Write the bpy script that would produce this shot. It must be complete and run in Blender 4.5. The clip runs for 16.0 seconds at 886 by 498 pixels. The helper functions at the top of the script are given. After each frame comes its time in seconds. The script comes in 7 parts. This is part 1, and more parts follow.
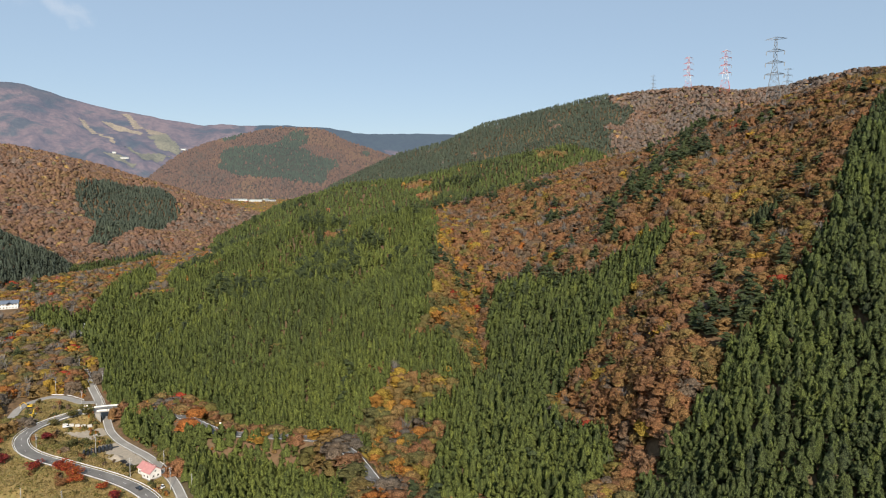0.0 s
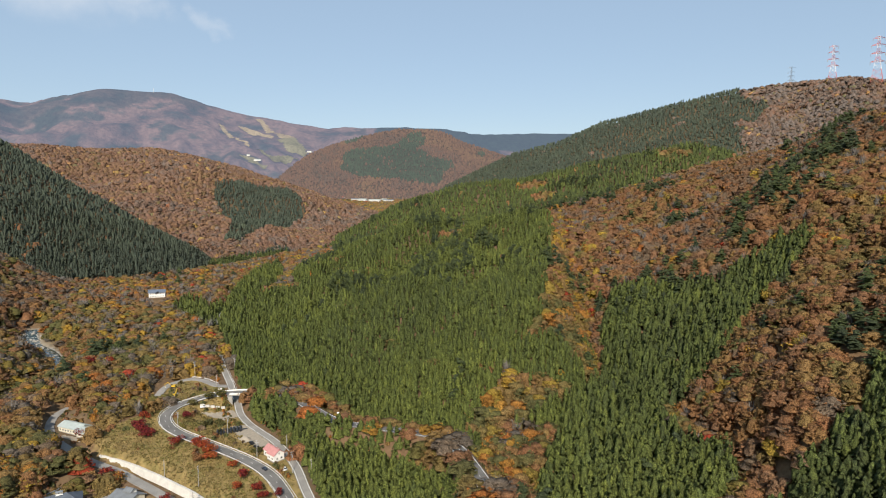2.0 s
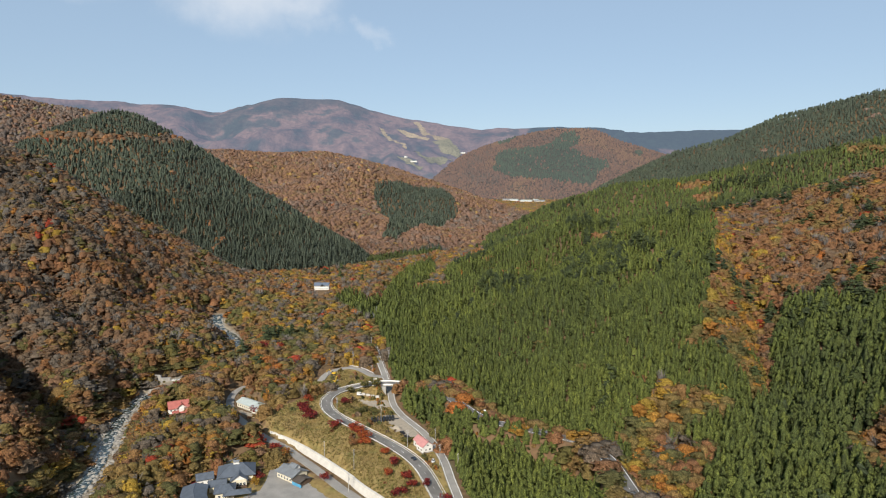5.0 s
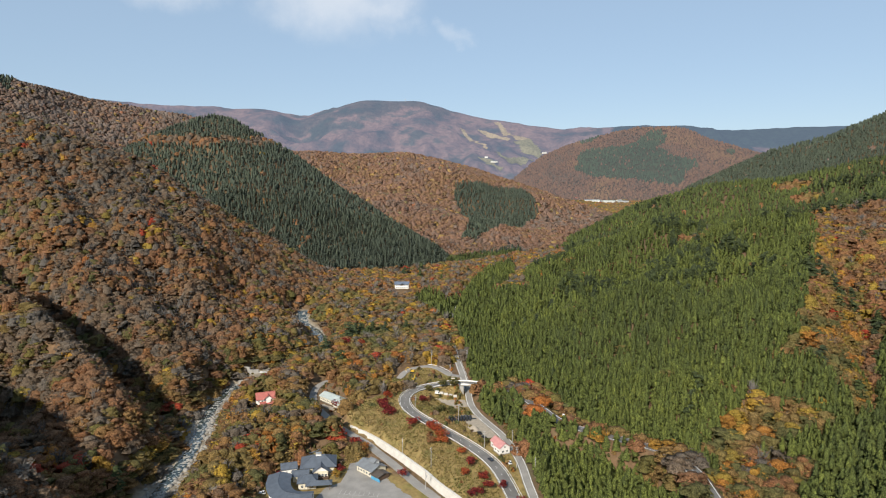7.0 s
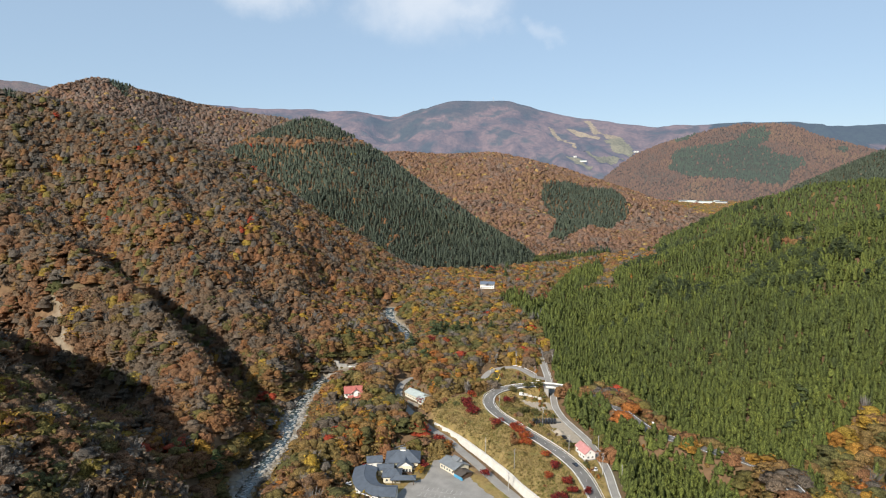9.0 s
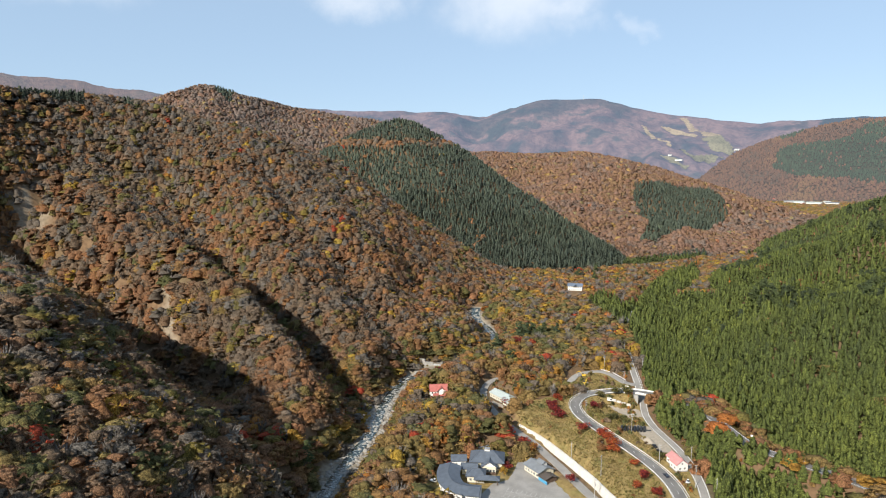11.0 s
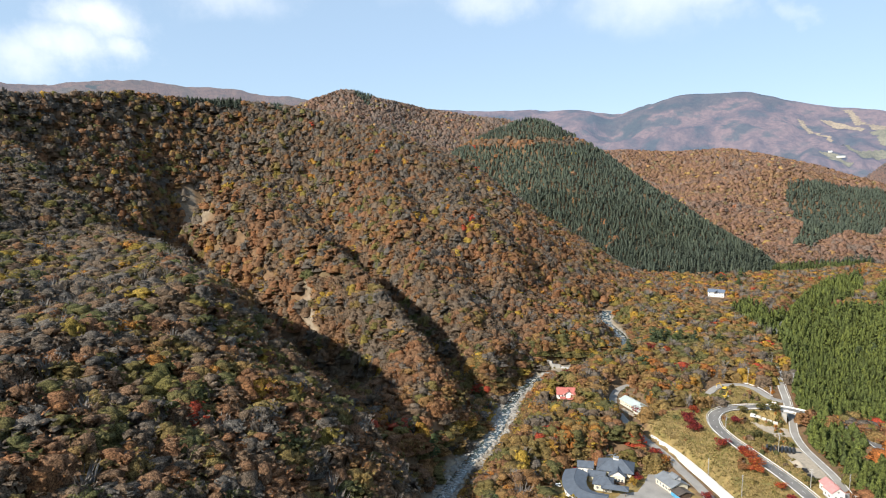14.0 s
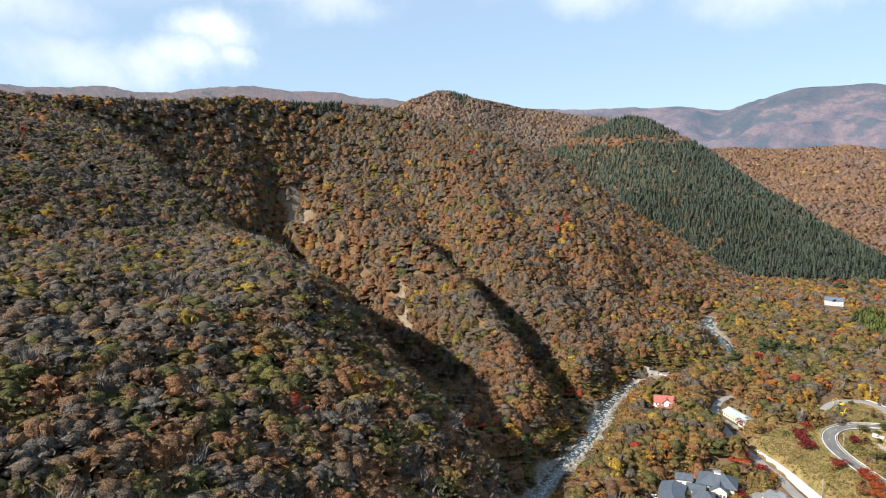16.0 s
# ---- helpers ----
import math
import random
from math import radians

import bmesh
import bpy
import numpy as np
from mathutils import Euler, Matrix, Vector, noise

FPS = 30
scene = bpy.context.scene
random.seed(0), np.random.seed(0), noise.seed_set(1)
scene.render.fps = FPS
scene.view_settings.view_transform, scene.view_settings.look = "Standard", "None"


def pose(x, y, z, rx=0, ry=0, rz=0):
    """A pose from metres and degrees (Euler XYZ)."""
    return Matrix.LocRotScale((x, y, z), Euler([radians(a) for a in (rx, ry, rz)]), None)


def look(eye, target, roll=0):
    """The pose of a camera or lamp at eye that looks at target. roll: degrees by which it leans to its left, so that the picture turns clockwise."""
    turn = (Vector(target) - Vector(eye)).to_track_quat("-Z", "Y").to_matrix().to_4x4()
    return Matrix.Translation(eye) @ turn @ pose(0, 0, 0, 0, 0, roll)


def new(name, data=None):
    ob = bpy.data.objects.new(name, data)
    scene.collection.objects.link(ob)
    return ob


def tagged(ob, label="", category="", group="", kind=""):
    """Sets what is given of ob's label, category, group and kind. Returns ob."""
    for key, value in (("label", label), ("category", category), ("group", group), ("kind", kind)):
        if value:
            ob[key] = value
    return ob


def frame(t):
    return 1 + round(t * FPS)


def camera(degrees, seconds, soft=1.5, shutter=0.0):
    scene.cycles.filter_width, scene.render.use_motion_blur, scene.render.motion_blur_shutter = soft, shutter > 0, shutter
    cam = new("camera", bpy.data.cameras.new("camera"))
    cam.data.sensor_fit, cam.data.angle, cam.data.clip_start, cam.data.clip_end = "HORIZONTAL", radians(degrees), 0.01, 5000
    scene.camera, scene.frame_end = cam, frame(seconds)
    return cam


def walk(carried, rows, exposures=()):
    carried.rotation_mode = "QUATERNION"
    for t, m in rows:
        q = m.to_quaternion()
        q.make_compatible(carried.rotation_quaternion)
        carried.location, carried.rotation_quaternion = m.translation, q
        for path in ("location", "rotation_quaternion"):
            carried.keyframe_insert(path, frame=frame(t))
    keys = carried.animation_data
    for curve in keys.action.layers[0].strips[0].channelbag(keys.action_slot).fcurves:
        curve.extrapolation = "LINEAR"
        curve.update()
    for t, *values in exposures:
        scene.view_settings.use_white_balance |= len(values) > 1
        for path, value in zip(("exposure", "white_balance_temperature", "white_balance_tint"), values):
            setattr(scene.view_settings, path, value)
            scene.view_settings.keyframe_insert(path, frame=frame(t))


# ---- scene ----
cam = camera(69.91, 16.0, soft=1.1)
EYE = (0.0, 0.0, 150.0)
TURN = [  # seconds, yaw, tilt, lean
    (0.0, 0.00, -5.57, 0.03),
    (0.5, 2.16, -5.57, 0.04),
    (1.0, 4.61, -5.56, 0.03),
    (1.5, 7.44, -5.56, 0.00),
    (2.0, 10.27, -5.54, -0.01),
    (2.5, 13.10, -5.54, -0.03),
    (3.0, 15.51, -5.52, -0.02),
    (3.5, 17.36, -5.52, -0.00),
    (4.0, 19.61, -5.52, 0.01),
    (6.5, 29.28, -5.48, 0.02),
    (7.0, 31.05, -5.47, 0.02),
    (7.5, 32.98, -5.48, -0.01),
    (8.0, 34.91, -5.48, -0.03),
    (8.5, 36.87, -5.48, -0.04),
    (9.0, 38.85, -5.48, -0.04),
    (11.5, 48.64, -5.48, 0.01),
    (12.0, 50.58, -5.49, 0.00),
    (12.5, 52.53, -5.49, 0.01),
    (13.0, 54.48, -5.48, 0.02),
    (13.5, 56.47, -5.49, 0.02),
    (14.0, 58.36, -5.51, 0.01),
    (14.5, 60.45, -5.52, 0.01),
    (15.0, 62.60, -5.51, 0.01),
    (15.5, 64.70, -5.53, -0.01),
    (16.0, 66.82, -5.52, -0.01),
]
walk(cam, [(t, pose(*EYE, 90 + tilt, lean, yaw)) for t, yaw, tilt, lean in TURN],
     exposures=[(0, 0.45, 6800, 11), (4, 0.42, 6700, 10), (9, 0.55, 6600, 10), (12.5, 0.82, 6550, 10), (16, 0.92, 6550, 10)])

# ---- sky and sun ----
SUN_AZ, SUN_EL = 189.0, 34.0      # degrees left of +y, above the horizon
SUN_DIR = Vector((-math.sin(radians(SUN_AZ)) * math.cos(radians(SUN_EL)),
                  math.cos(radians(SUN_AZ)) * math.cos(radians(SUN_EL)), math.sin(radians(SUN_EL))))
sun_data = bpy.data.lights.new("sun", "SUN")
sun_data.energy, sun_data.angle, sun_data.color = 5.0, radians(0.53), (1.0, 0.93, 0.82)
sun = new("sun", sun_data)
sun.matrix_world = look(SUN_DIR * 1000, (0, 0, 0))

world = bpy.data.worlds.new("sky")
scene.world = world
world.use_nodes = True
wt = world.node_tree
wt.nodes.clear()


def wnode(kind, **inputs):
    n = wt.nodes.new(kind)
    for k, v in inputs.items():
        n.inputs[k].default_value = v
    return n


sky = wt.nodes.new("ShaderNodeTexSky")
sky.sky_type, sky.sun_disc = "NISHITA", False
sky.sun_elevation, sky.sun_rotation = radians(SUN_EL), radians(-SUN_AZ)
sky.altitude, sky.air_density, sky.dust_density, sky.ozone_density = 700, 1.0, 0.6, 1.2
bg = wt.nodes.new("ShaderNodeBackground")
bg.inputs["Strength"].default_value = 0.09
wout = wt.nodes.new("ShaderNodeOutputWorld")
CLOUDS = [(40, 15.8, .085, .5), (37, 15.2, .05, .42), (34.6, 13.8, .03, .2), (29.4, 13.7, .02, .2), (54, 16, .05, .42), (86, 12.6, .055, .72), (84, 10.6, .04, .55), (89, 10.4, .05, .6),
          (92, 9.6, .05, .5), (76, 15.8, .06, .4), (97, 9.2, .06, .42), (101, 13, .07, .4), (80, 17, .06, .45), (108, 12, .12, .4), (60, 20, .1, .4), (95, 20, .15, .5)]     # bearing, height, reach, thickness
coord = wt.nodes.new("ShaderNodeTexCoord")
warp = wnode("ShaderNodeTexNoise", Scale=7.0, Detail=8.0, Roughness=0.62)
wt.links.new(coord.outputs["Generated"], warp.inputs["Vector"])
centred = wnode("ShaderNodeVectorMath")
centred.operation = "MULTIPLY_ADD"
centred.inputs[1].default_value, centred.inputs[2].default_value = (0.22, 0.22, 0.22), (-0.11, -0.11, -0.11)
wt.links.new(warp.outputs["Color"], centred.inputs[0])
flat = wnode("ShaderNodeVectorMath")
flat.operation = "MULTIPLY_ADD"
flat.inputs[1].default_value = (1.0, 1.0, 2.3)
wt.links.new(coord.outputs["Generated"], flat.inputs[0])
wt.links.new(centred.outputs[0], flat.inputs[2])
total = None
for c_az, c_el, reach, thick in CLOUDS:
    a_, e_ = radians(c_az), radians(c_el)
    d = wnode("ShaderNodeVectorMath")
    d.operation = "DISTANCE"
    d.inputs[1].default_value = (-math.sin(a_) * math.cos(e_), math.cos(a_) * math.cos(e_), math.sin(e_) * 2.3)
    wt.links.new(flat.outputs[0], d.inputs[0])
    r = wnode("ShaderNodeMapRange")
    r.interpolation_type = "SMOOTHSTEP"
    for k, v in ((1, reach * 1.9), (2, reach * 0.0), (3, 0.0), (4, thick)):
        r.inputs[k].default_value = v
    wt.links.new(d.outputs["Value"], r.inputs[0])
    if total is None:
        total = r.outputs[0]
    else:
        m_ = wnode("ShaderNodeMath")
        m_.operation = "MAXIMUM"
        wt.links.new(total, m_.inputs[0])
        wt.links.new(r.outputs[0], m_.inputs[1])
        total = m_.outputs[0]
veil = wnode("ShaderNodeMix")
veil.data_type = "RGBA"
wt.links.new(total, veil.inputs[0])
pale = wnode("ShaderNodeMix")
pale.data_type = "RGBA"
pale.inputs[0].default_value = 0.62
wt.links.new(sky.outputs[0], pale.inputs[6])
pale.inputs[7].default_value = (3.45, 4.75, 6.3, 1)     # thin high veil
wt.links.new(pale.outputs[2], veil.inputs[6])
veil.inputs[7].default_value = (8.0, 8.1, 8.3, 1)
wt.links.new(veil.outputs[2], bg.inputs[0])
wt.links.new(bg.outputs[0], wout.inputs[0])

# ---- materials ----


def material(name, rough=0.8, metal=0.0, spec=0.3):
    m = bpy.data.materials.new(name)
    m.use_nodes = True
    b = m.node_tree.nodes["Principled BSDF"]
    b.inputs["Roughness"].default_value = rough
    b.inputs["Metallic"].default_value = metal
    b.inputs["Specular IOR Level"].default_value = spec
    return m, m.node_tree, b


def ramp(nt, stops, interpolation="LINEAR"):
    n = nt.nodes.new("ShaderNodeValToRGB")
    cr = n.color_ramp
    cr.interpolation = interpolation
    while len(cr.elements) < len(stops):
        cr.elements.new(0.5)
    for e, (p, c) in zip(cr.elements, stops):
        e.position, e.color = p, (*c, 1)
    return n


def noise_tex(nt, scale, detail=4.0, rough=0.55, coords=None):
    n = nt.nodes.new("ShaderNodeTexNoise")
    n.inputs["Scale"].default_value, n.inputs["Detail"].default_value = scale, detail
    n.inputs["Roughness"].default_value = rough
    if coords is None:
        g = nt.nodes.new("ShaderNodeNewGeometry")
        coords = g.outputs["Position"]
    nt.links.new(coords, n.inputs["Vector"])
    return n


def mix(nt, a, b, fac, mode="MIX"):
    n = nt.nodes.new("ShaderNodeMix")
    n.data_type, n.blend_type = "RGBA", mode
    for sock, v in ((n.inputs[0], fac), (n.inputs[6], a), (n.inputs[7], b)):
        if isinstance(v, (int, float)):
            sock.default_value = v
        elif isinstance(v, tuple):
            sock.default_value = (*v, 1)
        else:
            nt.links.new(v, sock)
    return n.outputs[2]


def bumped(nt, b, height, strength=0.4, distance=0.05):
    n = nt.nodes.new("ShaderNodeBump")
    n.inputs["Strength"].default_value, n.inputs["Distance"].default_value = strength, distance
    nt.links.new(height, n.inputs["Height"])
    nt.links.new(n.outputs[0], b.inputs["Normal"])


def worn(name, colour, rough=0.8, metal=0.0, spec=0.3, vary=0.25, scale=0.6, grain=12.0, bump=0.03):
    """A plain surface with stains at one scale and grain at another."""
    m, nt, b = material(name, rough, metal, spec)
    big, small = noise_tex(nt, scale, 3), noise_tex(nt, grain, 2)
    dark = tuple(c * (1 - vary) for c in colour)
    light = tuple(min(1, c * (1 + vary * 0.6)) for c in colour)
    r1 = ramp(nt, [(0.3, dark), (0.7, light)])
    nt.links.new(big.outputs[0], r1.inputs[0])
    r2 = ramp(nt, [(0.25, (0.82,) * 3), (0.75, (1.0,) * 3)])
    nt.links.new(small.outputs[0], r2.inputs[0])
    nt.links.new(mix(nt, r1.outputs[0], r2.outputs[0], 1.0, "MULTIPLY"), b.inputs["Base Color"])
    bumped(nt, b, small.outputs[0], 0.4, bump)
    return m


def foliage(name, stops, rough=0.75, glow=0.3):
    """Leaves: the tree's own tint picks the colour, each clump varies a little."""
    m, nt, b = material(name, rough, 0, 0.25)
    at = nt.nodes.new("ShaderNodeAttribute")
    at.attribute_name = "tint"
    r1 = ramp(nt, stops)
    nt.links.new(at.outputs["Fac"], r1.inputs[0])
    g = nt.nodes.new("ShaderNodeNewGeometry")
    r2 = ramp(nt, [(0.0, (0.86,) * 3), (1.0, (1.12,) * 3)])
    nt.links.new(g.outputs["Random Per Island"], r2.inputs[0])
    col = mix(nt, r1.outputs[0], r2.outputs[0], 1.0, "MULTIPLY")
    leaf, clump = noise_tex(nt, 1.9, 2, 0.7), noise_tex(nt, 0.55, 2, 0.5)
    r3 = ramp(nt, [(0.38, (0.5,) * 3), (0.5, (1.25,) * 3), (0.62, (2.1,) * 3)])
    nt.links.new(leaf.outputs[0], r3.inputs[0])
    r4 = ramp(nt, [(0.35, (0.82,) * 3), (0.65, (1.15,) * 3)])
    nt.links.new(clump.outputs[0], r4.inputs[0])
    col = mix(nt, mix(nt, col, r3.outputs[0], 1.0, "MULTIPLY"), r4.outputs[0], 1.0, "MULTIPLY")
    nt.links.new(col, b.inputs["Base Color"])
    bumped(nt, b, leaf.outputs[0], 1.0, 0.9)
    tr = nt.nodes.new("ShaderNodeBsdfTranslucent")
    nt.links.new(col, tr.inputs["Color"])
    ms = nt.nodes.new("ShaderNodeMixShader")
    ms.inputs[0].default_value = glow
    nt.links.new(b.outputs[0], ms.inputs[1])
    nt.links.new(tr.outputs[0], ms.inputs[2])
    nt.links.new(ms.outputs[0], nt.nodes["Material Output"].inputs[0])
    return m


AUTUMN = [(0.0, (0.150, 0.136, 0.118)), (0.13, (0.158, 0.130, 0.102)), (0.30, (0.180, 0.128, 0.084)), (0.48, (0.258, 0.126, 0.060)),
          (0.60, (0.255, 0.164, 0.064)), (0.70, (0.195, 0.150, 0.055)), (0.80, (0.108, 0.112, 0.045)), (0.88, (0.38, 0.255, 0.045)),
          (0.93, (0.35, 0.155, 0.04)), (0.965, (0.38, 0.07, 0.032)), (1.0, (0.15, 0.022, 0.03))]
CEDAR = [(0.0, (0.046, 0.060, 0.030)), (0.5, (0.080, 0.101, 0.030)), (1.0, (0.135, 0.158, 0.036))]
# lighter, bluer copy of the cedar greens: distance haze put into the colour
CEDAR_HAZED = [(0.0, (0.060, 0.076, 0.057)), (0.5, (0.076, 0.094, 0.064)), (1.0, (0.10, 0.112, 0.062))]
# paler copy of the autumn tints, with the far hills' haze painted in
HAZED_AUTUMN = [(0.0, (0.172, 0.145, 0.128)), (0.2, (0.18, 0.135, 0.108)), (0.4, (0.21, 0.122, 0.084)), (0.6, (0.235, 0.145, 0.076)), (0.8, (0.16, 0.155, 0.085)), (0.9, (0.38, 0.25, 0.09)), (1.0, (0.32, 0.11, 0.08))]
MAT_AUTUMN = foliage("autumn_leaves", AUTUMN, 0.8, 0.5)
MAT_CEDAR = foliage("cedar_needles", CEDAR, 0.75, 0.36)
MAT_CEDAR_HAZED = foliage("haze_tinted_cedar_needles", CEDAR_HAZED, 0.75, 0.36)
MAT_HAZED_AUTUMN = foliage("haze_paled_russet_leaves", HAZED_AUTUMN, 0.85, 0.4)
MAT_BARK = worn("bark", (0.13, 0.10, 0.08), 0.9)

# ---- the lie of the land ----
TABLE = np.random.RandomState(7).rand(256, 256)


def value_noise(x, y):
    xi, yi = np.floor(x).astype(int), np.floor(y).astype(int)
    fx, fy = x - xi, y - yi
    fx, fy = fx * fx * (3 - 2 * fx), fy * fy * (3 - 2 * fy)
    a, b = TABLE[xi % 256, yi % 256], TABLE[(xi + 1) % 256, yi % 256]
    c, d = TABLE[xi % 256, (yi + 1) % 256], TABLE[(xi + 1) % 256, (yi + 1) % 256]
    return (a * (1 - fx) + b * fx) * (1 - fy) + (c * (1 - fx) + d * fx) * fy


def fractal(x, y, size, octaves=4):
    """Noise from -1 to 1 whose largest lumps are about size metres."""
    v, w, f = 0, 1.0, 1.0 / size
    for k in range(octaves):
        v = v + w * (value_noise(x * f + 17.3 * k, y * f - 9.1 * k) * 2 - 1)
        w, f = w * 0.5, f * 2.03
    return v / 1.9


GRID_AZ = np.arange(-180, 180.01, 0.1)
KERNEL = np.exp(-0.5 * (np.arange(-24, 25) / 4.5) ** 2)
KERNEL /= KERNEL.sum()


def smooth_curve(xs, ys):
    v = np.interp(GRID_AZ, xs, ys)
    return np.convolve(np.pad(v, 24, mode="edge"), KERNEL, mode="valid")


def floor_level(az, r):
    """The valley's bed, which climbs away from the eye; the side valley climbs faster."""
    return np.interp(r, [0, 300, 360, 460, 600, 800, 1000, 1500, 2500, 3300, 5000], [-6, -3, 0, 5, 13, 25, 36, 60, 92, 140, 210])


class Ridge:
    """A hill range: its crest runs by bearing (degrees left of +y), distance and angle of sight; it rises from a foot line."""

    def __init__(self, name, cover, crest, foot, power=1.0, back=0.45, trees=14, rough=0.05, lump=110):
        self.name, self.cover, self.power, self.back, self.rough, self.lump = name, cover, power, back, rough, lump
        crest, foot = sorted(crest), sorted(foot)
        az = [c[0] for c in crest]
        self.rc = smooth_curve(az, [c[1] for c in crest])
        top = smooth_curve(az, [c[2] for c in crest])
        self.zc = EYE[2] + self.rc * np.tan(np.radians(top)) - trees
        self.rf = smooth_curve([f[0] for f in foot], [f[1] for f in foot])

    def height(self, az, r, x, y):
        rc, zc, rf = (np.interp(az, GRID_AZ, v) for v in (self.rc, self.zc, self.rf))
        rf = np.minimum(rf, rc - 20)
        zf = floor_level(az, rf) - 3
        s = np.clip((r - rf) / (rc - rf), 0, 1)
        face = zf + (zc - zf) * s ** self.power
        lift = np.clip((zc - zf) / 60, 0, 1) * np.sin(np.pi * np.clip(s, 0.0, 0.93)) ** 0.7
        face = face + lift * self.rough * (rc - rf) * fractal(x + 31 * len(self.name), y, self.lump, 4)
        over = np.maximum(r - rc, 0)
        face = face - self.back * over * over / (over + 30)
        return np.where(r < rf, zf - (rf - r) * 2, face)


class Flank(Ridge):
    """A hillside that falls evenly along one heading and breaks off at a crest line."""
    HEADING = (0.778, 0.793)      # over 0.9
    RISE = [(0, -40), (58, -12), (76, 6), (95, 21), (127, 41), (167, 62), (222, 89), (302, 101), (415, 116), (528, 163), (664, 216), (737, 240), (1200, 330)]

    def height(self, az, r, x, y):
        rc = np.interp(az, GRID_AZ, self.rc)
        s = -(x * self.HEADING[0] + y * self.HEADING[1])
        top = np.interp(s, [p[0] for p in self.RISE], [p[1] for p in self.RISE])
        top = top + np.clip(s / 120, 0, 1) * 0.045 * 260 * fractal(x, y, 85, 4) * np.clip((rc - r) / 40, 0, 1)
        over = np.maximum(r - rc, 0)
        return np.where((az > 56) & (az < 140), top - self.back * over * over / (over + 12), -200.0)


